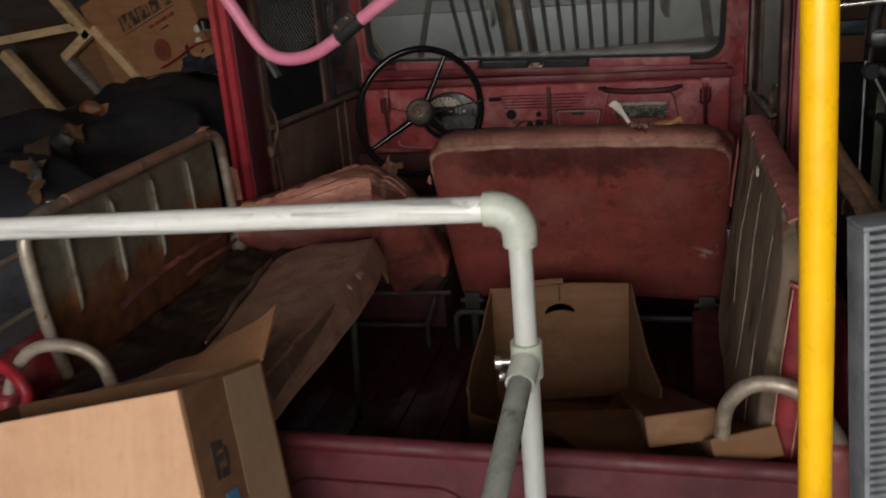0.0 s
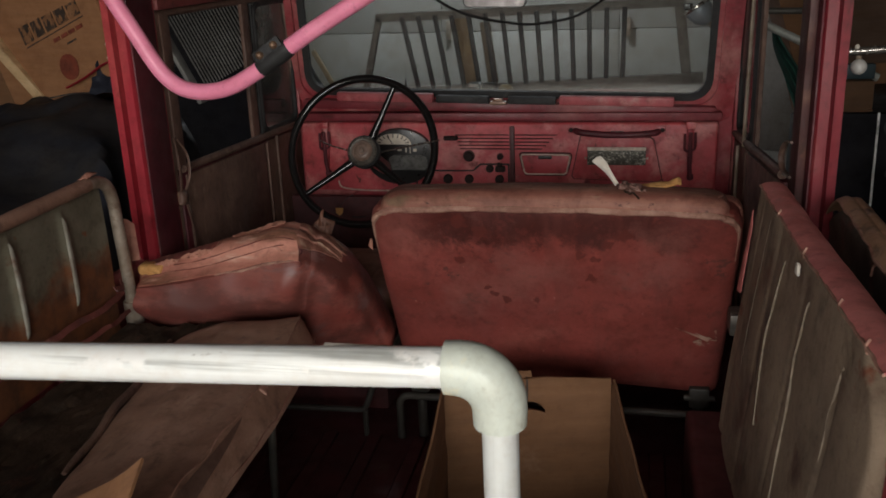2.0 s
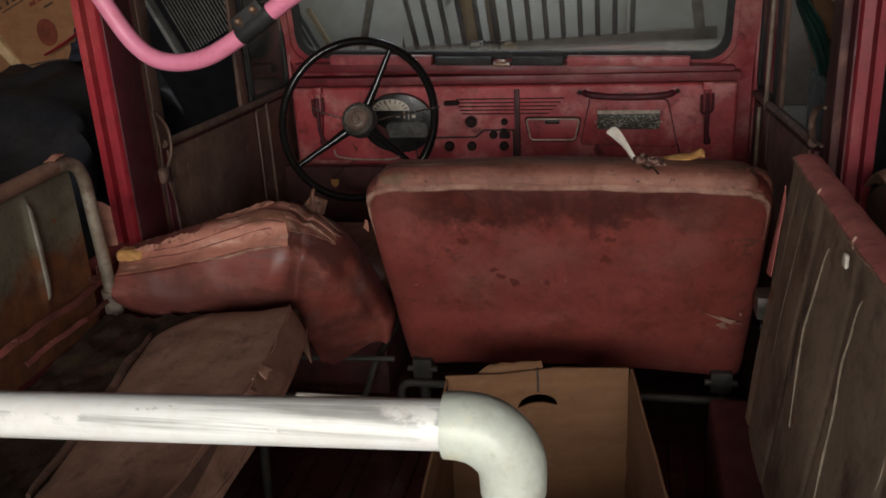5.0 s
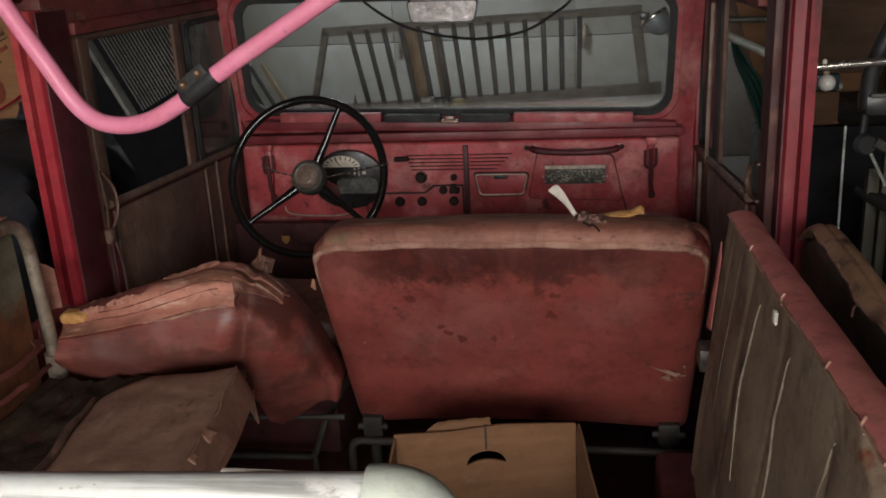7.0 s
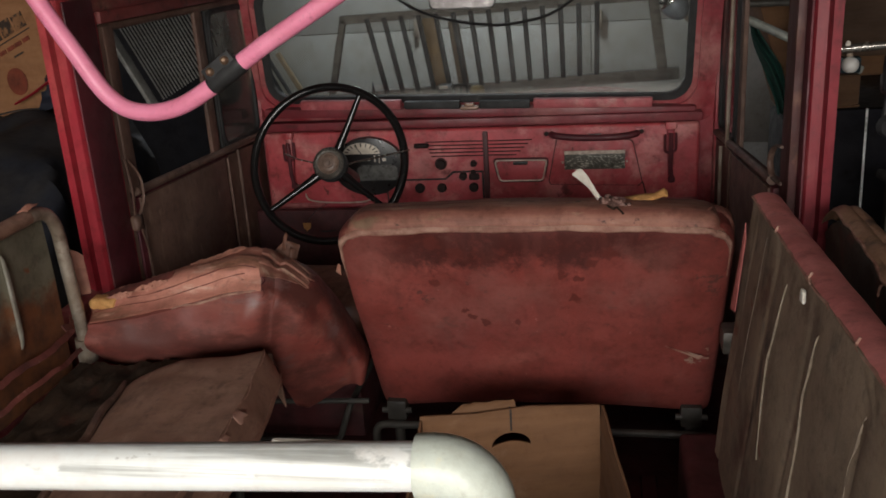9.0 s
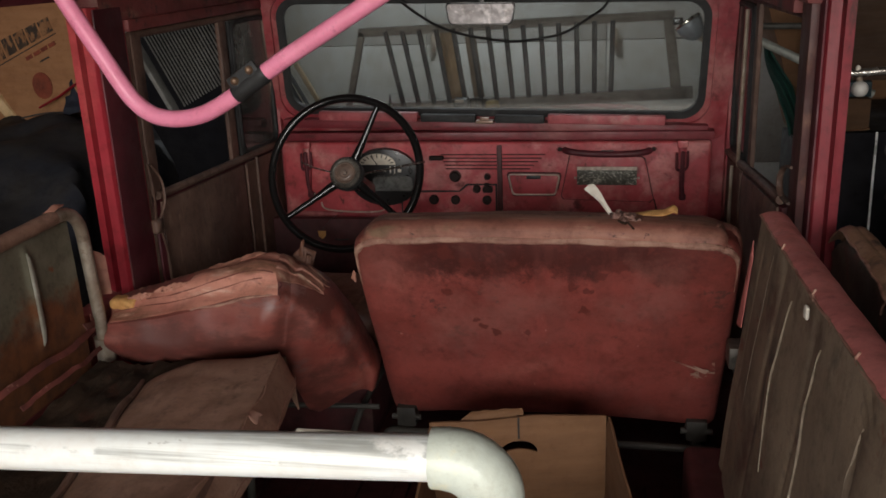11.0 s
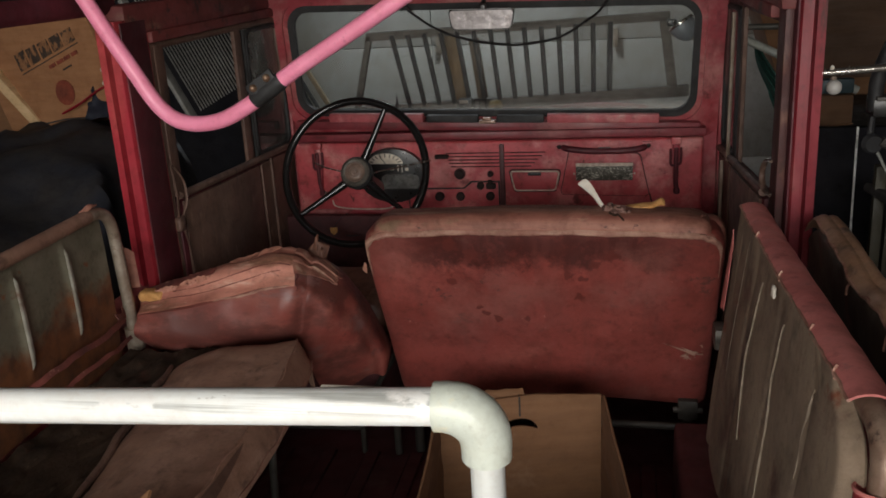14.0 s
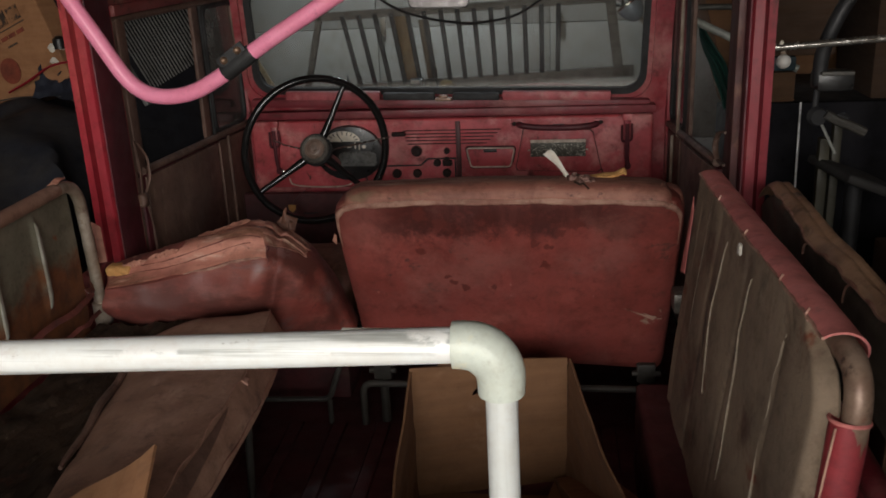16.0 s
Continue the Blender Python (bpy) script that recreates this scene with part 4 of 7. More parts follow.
for x in (0.214, 0.490):
    part("bar_bracket", box((x - 0.014, DY - 0.008, 1.196), (x + 0.014, DY + 0.002, 1.222), 0.003), DUSTY_RED, dash)
part("lid_catch", box((0.335, DY - 0.016, 1.200), (0.375, DY - 0.006, 1.207), 0.002), BLACK, dash)
# windscreen clamps hanging at both ends
for x in (-0.612, 0.580):
    c = part("windscreen_clamp", prism([(-0.011, 0.0), (0.011, 0.0), (0.010, -0.085), (0.005, -0.160), (-0.005, -0.160), (-0.010, -0.085)], 0.014, basis((x, DY - 0.004, 1.228), (1, 0, 0), (0, -1, 0)), bevel=0.003), RED, dash, "dark red folding windscreen clamp")
    part("clamp_pivot", box((x - 0.016, DY - 0.024, 1.216), (x + 0.016, DY - 0.002, 1.238), 0.005), DASH, c)
    part("clamp_rod", tube([(x, DY - 0.028, 1.205), (x, DY - 0.024, 1.10), (x + 0.004, DY - 0.018, 1.065)], 0.0065, 8), MAROON, c)
    part("clamp_tip", pad((0.010, 0.008, 0.011), 0.007, 4, Matrix.Translation((x + 0.004, DY - 0.016, 1.062))), MAROON, c)
    part("clamp_fork", tube(rounded([(x - 0.017, DY - 0.018, 1.20), (x - 0.017, DY - 0.020, 1.145), (x + 0.015, DY - 0.020, 1.150), (x + 0.015, DY - 0.018, 1.205)], 0.012), 0.0045, 6), MAROON, c)
# instrument cluster
cl = part("instrument_panel", prism([(0.115 * math.cos(a) * (1.0 if math.cos(a) > 0 else 1.05), 0.095 * math.sin(a)) for a in (2 * math.pi * i / 28 for i in range(28))], 0.028, basis((-0.352, DY + 0.002, 1.122), (1, 0, 0), (0, -1, 0)), bevel=0.006), BLACK, dash, "black oval instrument cluster")
part("speedometer", prism([(0.060 * math.cos(a), 0.036 * math.sin(a)) for a in (math.pi * i / 16 for i in range(17))], 0.003, basis((-0.372, DY - 0.026, 1.165), (1, 0, 0), (0, -1, 0))), IVORY, cl, "yellowed speedometer dial", 0)
for i in range(9):
    a = math.pi * (0.08 + 0.84 * i / 8)
    part("dial_mark", box((-0.0015, -0.006, 0), (0.0015, 0.006, 0.002), 0, basis((-0.372 + 0.050 * math.cos(a), DY - 0.0285, 1.165 + 0.029 * math.sin(a)), (math.sin(a), 0, -math.cos(a)), (0, -1, 0))), INK, cl, "", 0)
part("gauge_window", prism(round_rect(0.130, 0.046, 0.012), 0.003, basis((-0.325, DY - 0.026, 1.102), (1, 0, 0), (0, -1, 0))), GREYGLASS, cl, "pale gauge window", 0)

for x, z, w_, h_ in ((-0.330, 1.150, 0.004, 0.022), (-0.316, 1.148, 0.003, 0.026), (-0.300, 1.146, 0.012, 0.010), (-0.352, 1.146, 0.014, 0.005), (-0.325, 1.128, 0.100, 0.003)):
    part("gauge_detail", box((x - w_ / 2, DY - 0.030, z - h_ / 2), (x + w_ / 2, DY - 0.026, z + h_ / 2), 0.001, seg=1), GREYGLASS if w_ > 0.02 else IVORY, cl, "", 0)
part("needle", box((-0.001, 0.0, 0), (0.001, 0.034, 0.002), 0, basis((-0.372, DY - 0.030, 1.166), (0.8, 0, 0.6), (0, -1, 0))), INK, cl, "", 0)
part("dash_knob", lathe([(0.004, -0.002), (0.004, 0.008), (0.009, 0.010), (0.009, 0.016), (0.004, 0.019)], basis((-0.595, DY, 1.058), (1, 0, 0), (0, -1, 0)), 14), CHROME, dash, "small bright knob")
part("bright_trim", tube(curve([(-0.575, DY - 0.012, 1.035), (-0.566, DY - 0.016, 1.016), (-0.53, DY - 0.018, 1.008), (-0.46, DY - 0.018, 1.004), (-0.385, DY - 0.018, 1.006), (-0.355, DY - 0.014, 1.014)], 5), 0.0028, 6), NICKEL, dash, "thin bright trim line")
part("hanging_tag", prism([(-0.013, 0.012), (0.013, 0.012), (0.011, -0.004), (0.0, -0.014), (-0.011, -0.004)], 0.002, basis((-0.528, 3.36, 0.972), (1, 0, 0), (0, -1, 0.1))), FOAM, dash, "small yellow tag on a wire", 0)
part("tag_wire", tube(curve([(-0.528, 3.36, 0.984), (-0.52, 3.42, 1.0), (-0.50, 3.52, 1.005)], 4), 0.0012, 5), BLACK, dash)
for a, b, c in (((-0.60, 3.50, 0.985), (-0.50, 3.44, 0.93), (-0.30, 3.48, 0.975)), ((-0.45, 3.50, 0.985), (-0.36, 3.45, 0.90), (-0.20, 3.50, 0.97))):
    part("loose_wire", tube(curve([a, b, c], 8), 0.003, 6), RUBBER, dash)

# steering column and wheel
HUB = V(-0.405, 3.27, 1.19)
AX = V(0.0, -math.cos(radians(24)), math.sin(radians(24)))
WH = basis(HUB, (1, 0, 0), AX)
part("steering_column", tube([HUB - AX * 0.05, HUB - AX * 0.75], 0.022, 14), RED, car, "dark steering column")
sw = part("steering_wheel", tube([WH @ V(0.226 * math.cos(a), 0.226 * math.sin(a), 0.02) for a in (2 * math.pi * i / 64 for i in range(64))], 0.0125, 12, closed=True), WHEEL, car, "thin black three-spoke steering wheel")
for deg in (24, 128, 232):
    a = radians(90 - deg)
    d = V(math.cos(a), math.sin(a), 0)
    pts = [WH @ (d * 0.03 + V(0, 0, -0.012)), WH @ (d * 0.12 + V(0, 0, 0.0)), WH @ (d * 0.222 + V(0, 0, 0.018))]
    part("spoke", tube(pts, 0.011, 10, radii=[0.015, 0.010, 0.008]), WHEEL, sw)
part("hub", lathe([(0.040, -0.05), (0.050, -0.015), (0.051, 0.008), (0.044, 0.017)], WH, 32), RUBBER, sw)
bm = lathe([(0.046, 0.008), (0.045, 0.019), (0.038, 0.024), (0.031, 0.022)], WH, 32)
for i in range(28):
    a = 2 * math.pi * i / 28
    box((0.036, -0.0022, 0.016), (0.0455, 0.0022, 0.0255), 0.001, WH @ pose(0, 0, 0, 0, 0, math.degrees(a)), bm, seg=1)
part("notched_ring", bm, TUBE_DARK, sw, "dull grey notched ring")
part("horn_button", lathe([(0.032, 0.012), (0.032, 0.024), (0.029, 0.027), (0.026, 0.025), (0.023, 0.028), (0.016, 0.029), (0.013, 0.026), (0.008, 0.026), (0.006, 0.031), (0.001, 0.032)], WH, 32), HORN, sw, "faded brown horn button")
part("indicator_stalk", tube([HUB - AX * 0.05, HUB + V(0.09, -0.02, 0.012), HUB + V(0.245, -0.03, 0.045)], 0.0028, 8), CHROME, sw, "thin bright indicator stalk")
part("indicator_stalk_short", tube([HUB - AX * 0.06, HUB + V(-0.11, 0.03, 0.012), HUB + V(-0.15, 0.03, 0.03)], 0.0025, 6), CHROME, sw)

# doors: dark inner panel, window frame, divider and front quarter light
for s in (-1, 1):
    def dx(y):
        """The door's middle plane, which narrows a little towards the front."""
        return s * (0.748 - 0.016 * max(0.0, (y - 2.74)) / 0.86)

    def belt(y):
        """Height of the rail below the window."""
        return 1.262 - (0.046 if s < 0 else 0.088) * (y - 2.75)

    def quad(ya, yb, za, zb, t0, t1, bm=None, bev=0.006):
        bm = bm or bmesh.new()
        t = bmesh.new()
        zt = (zb, zb) if isinstance(zb, float) else (zb(ya), zb(yb))
        zl = (za, za) if isinstance(za, float) else (za(ya), za(yb))
        vs = [t.verts.new((dx(y) - s * k, y, z)) for k in (t0, t1) for y, z in ((ya, zl[0]), (yb, zl[1]), (yb, zt[1]), (ya, zt[0]))]
        t.faces.new(vs[:4]); t.faces.new(vs[4:][::-1])
        for i in range(4):
            t.faces.new((vs[i], vs[(i + 1) % 4], vs[4 + (i + 1) % 4], vs[4 + i]))
        bmesh.ops.recalc_face_normals(t, faces=t.faces)
        if bev:
            bmesh.ops.bevel(t, geom=t.edges[:], offset=bev, segments=2, profile=0.6, affect="EDGES")
        return join(bm, t)

    def under(d):
        return lambda y: belt(y) - d

    door = part("door", quad(2.725, 3.604, 0.62, under(0.014), -0.028, 0.012), MAROON, car, "dark red door with a grimy brown inner panel, shut")
    part("inner_panel", quad(2.745, 3.255, 0.66, under(0.016), 0.012, 0.020), TRIM, door, "grimy brown inner panel")
    part("front_inner_panel", quad(3.285, 3.605, 0.66, under(0.016), 0.010, 0.014), TRIM, door)
    xb = 0.036 if s > 0 else 0.022
    part("panel_bead", tube([(dx(3.31) - s * xb, 3.33 if s > 0 else 3.345, 0.68), (dx(3.31) - s * xb, 3.33 if s > 0 else 3.345, belt(3.3) - 0.01)], 0.005, 8), BARE if s > 0 else TRIM, door, "worn metal bead")
    part("panel_bead", tube([(dx(3.27) - s * 0.018, 3.27, 0.68), (dx(3.27) - s * 0.018, 3.27, belt(3.27) - 0.02)], 0.005, 6), TRIM, door)
    part("belt_rail", tube([(dx(2.74) - s * 0.012, 2.74, belt(2.74)), (dx(3.59) - s * 0.012, 3.59, belt(3.59))], 0.011, 8), TRIM, door, "worn brown rail below the window")
    # the right frame takes the darker jamb tone, shade included
    wf = part("window_frame", tube(rounded([(s * (0.748 if s < 0 else 0.774), 2.715, 1.0), (s * (0.748 if s < 0 else 0.774), 2.715, 1.652), (dx(3.545), 3.545, 1.652), (dx(3.585), 3.585, belt(3.585))], 0.03), 0.010, 8), TRIM if s < 0 else JAMB, door, "worn brown window frame")
    part("divider", quad(3.212, 3.260, under(0.0), 1.65, -0.006, 0.006, bev=0.003), TRIM, wf, "worn brown window divider")
    if s > 0:
        part("bright_bead", tube([(0.718, 3.335, 1.20), (0.718, 3.312, 1.63)], 0.0055, 8), BARE, wf, "bare metal bead")
    q_ = [V(dx(y) - s * 0.004, y, z) for y, z in ((3.292, belt(3.29) + 0.012), (3.292, 1.636), (3.560, 1.636), (3.572, belt(3.57) + 0.012))]
    part("quarter_seal", tube(rounded([q_[0].lerp(q_[3], 0.5)] + q_ + [q_[0].lerp(q_[3], 0.49)], 0.045, 8), 0.008, 8), RUBBER, wf, "dark rounded rubber seal")
    if s < 0:
        part("rear_stile", quad(2.722, 2.766, belt, 1.655, -0.008, 0.012, bev=0.004), TRIM, wf, "worn brown rear stile")
    part("quarter_rail", tube([(dx(3.29), 3.285, belt(3.29)), (dx(3.29), 3.285, 1.64)], 0.007, 8), RUBBER, wf)
    gl = part("glass", quad(3.285, 3.58, under(-0.01), 1.645, -0.003, 0.002, bev=0.0), GLASS_SIDE, wf, "dirty quarter light glass", 0)
    gl.visible_shadow = False
    # limp strap by the rear edge of one door, a pale looped pull on the other
    if s < 0:
        for loop, r in (([(-0.732, 2.72, 1.345), (-0.722, 2.745, 1.30), (-0.720, 2.742, 1.245), (-0.726, 2.715, 1.205), (-0.728, 2.705, 1.185)], 0.0045), ([(-0.734, 2.712, 1.350), (-0.728, 2.712, 1.29), (-0.726, 2.704, 1.23), (-0.728, 2.700, 1.19)], 0.005), ([(-0.726, 2.716, 1.190), (-0.722, 2.730, 1.12), (-0.722, 2.738, 1.02), (-0.722, 2.742, 0.90)], 0.005)):
            part("check_strap", tube(curve(loop, 6), r, 8, flat=0.5), TRIM, door, "limp brown strap")
        part("strap_knob", pad((0.010, 0.016, 0.020), 0.010, 6, Matrix.Translation((-0.727, 2.705, 1.195)), lambda p: p + V(lumps(p, 60, 0.004, 2), lumps(p, 60, 0.005, 4), 0)), TRIM, door, "knotted brown strap end")
    else:
        part("door_pull", tube(curve([(0.742, 2.668, 1.352), (0.738, 2.735, 1.338), (0.736, 2.772, 1.300), (0.738, 2.745, 1.270), (0.742, 2.665, 1.275)], 6), 0.007, 8, flat=0.5), TRIM, door, "pale brown looped door pull")
    part("front_pillar", box((s * 0.735 - 0.024, 3.575, 0.9), (s * 0.735 + 0.024, 3.635, 1.72), 0.012), RED, car)

# scuttle, bonnet, wings, wheels
part("bonnet", pad((0.56, 0.52, 0.05), 0.045, 10, Matrix.Translation((0, 4.16, 1.114)), lambda p: V(p.x * (1 - 0.06 * (p.y / 0.52)), p.y, p.z + 0.018 * math.cos(p.x * 2.6))), RED, car, "dusty red bonnet")
bm = box((-0.765, 3.605, 0.55), (0.765, 3.70, 1.25), 0.02)
part("scuttle", bm, RED, car)
part("toe_board", box((-0.72, 3.44, 0.55), (0.72, 3.47, 1.0), 0.004), RED_DARK, car)
for s in (-1, 1):
    part("front_wing", pad((0.13, 0.52, 0.10), 0.06, 8, Matrix.Translation((s * 0.70, 4.18, 0.93))), RED, car)
part("grille", box((-0.60, 4.66, 0.55), (0.60, 4.72, 1.08), 0.02), RED, car)
part("chassis", box((-0.40, 1.35, 0.38), (0.40, 4.75, 0.50), 0.01), RED_DARK, car)
for s in (-1, 1):
    for y in (2.02, 4.2):
        w = basis((s * 0.80, y, 0.375), (0, 1, 0), (s, 0, 0)) @ Matrix.Translation((0, 0, -0.15))
        wheel = part("wheel", lathe([(0.205, 0.0), (0.30, -0.005), (0.355, 0.02), (0.375, 0.05), (0.375, 0.13), (0.355, 0.16), (0.30, 0.185), (0.21, 0.17)], w, 36), RUBBER, car, "dusty black tyre")
        part("rim", lathe([(0.20, 0.015), (0.207, 0.165), (0.17, 0.16), (0.15, 0.12), (0.07, 0.13), (0.06, 0.15), (0.01, 0.152)], w, 28), RED, wheel, "red steel rim")
# outside mirror at the front corner
MO = basis((0.612, 4.00, 1.548), (0.3, 1, 0), (0.62, 0.25, -0.74))
om = part("outside_mirror", lathe([(0.006, 0.070), (0.020, 0.064), (0.036, 0.046), (0.044, 0.024), (0.047, 0.004), (0.045, 0.0)], MO, 24), FIN, car, "round grey outside mirror seen from behind")
part("mirror_rim", lathe([(0.046, -0.004), (0.050, 0.0), (0.050, 0.006), (0.046, 0.008)], MO, 24), CHROME, om)
part("mirror_clip", box((0.566, 3.985, 1.538), (0.598, 4.01, 1.562), 0.005), BLACK, om)
part("mirror_arm", tube(curve([(0.645, 4.02, 1.51), (0.70, 4.02, 1.40), (0.74, 4.02, 1.02)]), 0.008, 8), BARE, om)


# ---- seats ----
def backrest(thing_ob, foot, top, x0, x1, thick, roll=0.0, name="backrest", hollow=0.0, seed=0.0, slope=0.06, soft=0.036, wrinkle=0.003):
    """A padded backrest whose rear face runs from the foot line to the top line; dimensions in metres."""
    foot, top = V(0, *foot), V(0, *top)
    up = (top - foot).normalized()
    h = (top - foot).length
    w = x1 - x0
    back = V(0, -up.z, up.y)                       # out of the rear face, to the back
    m = Matrix((V(1, 0, 0), back * -1, up)).transposed().to_4x4()
    m.translation = V((x0 + x1) / 2, 0, 0) + foot + up * h / 2 - back * thick / 2
    m = m @ pose(0, 0, 0, 0, roll, 0)

    def shape(p):
        R = 0.075
        ax, az = abs(p.x) - (w / 2 - R), p.z - (h / 2 - R)
        if ax > 0 and az > 0:                      # round the upper corners
            k = max(ax, az) / math.hypot(ax, az)
            p = V(math.copysign(w / 2 - R + ax * k, p.x), p.y, h / 2 - R + az * k)
        e = max(0.0, p.z / (h / 2) - 0.62) / 0.38
        q = V(p.x * (1 - 0.030 * e ** 1.5) * (0.975 + 0.025 * (p.z / h + 0.5)), p.y, p.z)
        bulge = (1 - (2 * p.x / w) ** 2) * (1 - (2 * p.z / h) ** 2)
        if p.y < 0:
            q.y += -0.010 * bulge + lumps(p, 7, 0.006, seed)
        else:
            q.y += 0.012 * bulge
        q.z += 0.010 * (1 - (2 * p.x / w) ** 2) * (p.z > 0.3 * h) + lumps(p, 5, 0.006, seed + 3)
        q.z -= slope * (p.y / thick + 0.5) ** 1.3 * max(0.0, p.z / (h / 2)) ** 2 if p.y > -thick / 2 else 0.0
        if p.z < -0.3 * h:
            q.z += hollow * (1 - (2 * p.x / w) ** 2)
        return q

    body = part(name, pad((w / 2, thick / 2, h / 2), soft, 26, m, shape), VINYL_BACK, thing_ob, "stained red vinyl back")
    hs = V(w / 2, thick / 2, h / 2)

    def skin(p, out=0.0035):
        """A place just outside the rounded pad."""
        q = V(*[max(-a + soft, min(a - soft, c)) for a, c in zip(hs, p)])
        d = (p - q).normalized()
        return shape(q + d * soft) + d * out

    # dusty top cover and the seam that runs round the rear edge
    drop = 0.030

    def cover(u, v):
        x = (u - 0.5) * w
        ease = math.sin(math.pi * max(0.0, min(1.0, (abs(x) - w / 2 + 0.075) / 0.075)))
        k = 0.014 * ease * (1 - min(1.0, v * 5)) + v * (2 * drop + thick)
        y, z = (-thick / 2, h / 2 - drop + k) if k < drop else (-thick / 2 + k - drop, h / 2) if k < drop + thick else (thick / 2, h / 2 - (k - drop - thick))
        p = skin(V(x, y, z))
        return m @ (p + V(0, 0, lumps(V(x, y, 0), 16, wrinkle, seed + 7) + lumps(V(x, y * 2, 0), 40, wrinkle * 0.6, seed)))

    part("top_cover", sheet(cover, 70, 16, 0.002), VINYL_TOP, thing_ob, "dusty faded vinyl along the top edge")
    R, zt = 0.075, h / 2 - drop

    def corner(q):
        """A place of the seam's round corner, before the pad's own rounding."""
        a, b = (R - 0.003) * math.sin(q), (R + 0.012 - drop) * math.cos(q) - 0.012
        k = math.hypot(a, b) / max(a, b) if a > 0 and b > 0 else 1.0
        return V(w / 2 - R + a * k, 0, h / 2 - R + b * k)

    bend = [corner(math.pi / 2 * i / 10) for i in range(11)]
    side_ = [V(w / 2 - 0.003, 0, z) for z in (h / 2 - R - 0.05, h * 0.24)]
    line = [V(-q.x, 0, q.z) for q in side_[::-1] + bend[::-1]]
    line += [V((w / 2 - R) * (2 * i / 14 - 1), 0, zt + lumps(V(i, 0, 0), 0.9, 0.0018, seed)) for i in range(1, 14)]
    line += bend + side_
    pts = [m @ skin(V(q.x, -thick / 2, q.z), 0.0015) for q in curve(line, 3)]
    n_ = len(pts)
    part("piping", tube(pts, 0.0078, 8, radii=[(0.0068 + 0.0009 * math.sin(i * 0.5) + 0.0006 * math.sin(i * 1.7)) * min(1.0, 0.15 + 6 * min(i, n_ - 1 - i) / n_) for i in range(n_)]), PIPING, thing_ob, "rolled pale seam along the rear edge")
    return m, w, h


bench = thing("bench_seat", (0.23, 2.80, 0.565), "torn red vinyl front bench seat, stained on its back", "seat")
bm_, bw_, bh_ = backrest(bench, (2.700, 0.705), (2.428, 1.276), -0.168, 0.632, 0.135, seed=2.0, hollow=0.02, slope=0.072)
part("end_roll", pad((0.034, 0.048, 0.062), 0.033, 10, Matrix.Translation((0.600, 2.555, 1.198)), lambda p: p + V(lumps(p, 20, 0.005, 3), 0, lumps(p, 18, 0.005, 6))), VINYL_TOP, bench, "rolled vinyl end beside the top cover")
part("cover_step", tube(curve([(0.574, 2.470, 1.281), (0.583, 2.505, 1.276), (0.588, 2.545, 1.258), (0.592, 2.575, 1.235)], 5), 0.006, 8, radii=[0.001] + [0.0035] * 14 + [0.001]), VINYL_TOP, bench, "folded end of the top cover")
part("seat_cushion", pad((0.40, 0.21, 0.07), 0.05, 10, Matrix.Translation((0.232, 2.98, 0.865)), lambda p: p + V(0, 0, lumps(p, 6, 0.01, 4))), CUSHION, bench, "red vinyl cushion")
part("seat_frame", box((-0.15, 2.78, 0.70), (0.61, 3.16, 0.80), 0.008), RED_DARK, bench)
for x in (-0.115, 0.575):
    h = part("hinge", box((x - 0.024, 2.660, 0.700), (x + 0.024, 2.705, 0.752), 0.006), RIB, bench, "rusty steel seat hinge")
    part("hinge_pin", tube([(x - 0.036, 2.668, 0.725), (x + 0.036, 2.668, 0.725)], 0.008, 10), RIB, h)
    part("leg", tube([(x, 2.68, 0.70), (x, 2.68, 0.567)], 0.013, 10), RIB, bench)
    part("leg", tube([(x, 3.12, 0.70), (x, 3.12, 0.567)], 0.013, 10), RIB, bench)
part("cross_bar", tube(rounded([(-0.170, 2.66, 0.567), (-0.170, 2.66, 0.690), (0.62, 2.66, 0.682)], 0.03), 0.010, 10), RIB, bench)
part("side_stay", box((0.615, 2.50, 0.962), (0.680, 2.56, 1.012), 0.008), TUBE_DARK, bench, "grey steel catch at the side")


def scrap(name, parent, corners, material, label, k=6, lift=0.01, seed=0.0, thick=0.0015):
    """A small torn scrap between four corners, curled."""
    a, b, c, d = [Vector(p) for p in corners]

    def f(u, v):
        p = a.lerp(b, u).lerp(d.lerp(c, u), v)
        return p + V(0, -0.3, 1) * (lift * math.sin(math.pi * u) * math.sin(math.pi * v) + lumps(p, 45, 0.005, seed))
    return part(name, sheet(f, k, k, thick), material, parent, label)


def dangling(u, v):
    """The tape: broad and folded at its free end, narrow where it hangs from the seat."""
    c = [V(0.322, 2.525, 1.346), V(0.330, 2.522, 1.344), V(0.343, 2.515, 1.333), V(0.355, 2.512, 1.318), V(0.366, 2.508, 1.302), V(0.380, 2.503, 1.284)]
    w_ = knots(u, (0.0, 0.15, 0.35, 0.6, 0.8, 1.0), (0.006, 0.0105, 0.0095, 0.006, 0.005, 0.0045))
    p = V(*[knots(u, (0.0, 0.2, 0.4, 0.6, 0.8, 1.0), [q[i] for q in c]) for i in range(3)])
    return p + V(0.72, -0.1, 0.69) * w_ * (2 * v - 1) + V(0, -0.004, 0) * math.cos(math.pi * (v - 0.5))


def foam_slab(u, v):
    x = 0.415 + 0.088 * u
    lift = knots(u, (0.0, 0.3, 0.7, 0.92, 1.0), (0.004, 0.012, 0.016, 0.026, 0.020))
    return V(x, 2.515 + 0.035 * v, 1.281 + lift * math.sin(math.pi * (0.25 + 0.5 * v)) + lumps(V(x, v, 0), 60, 0.003, 2))


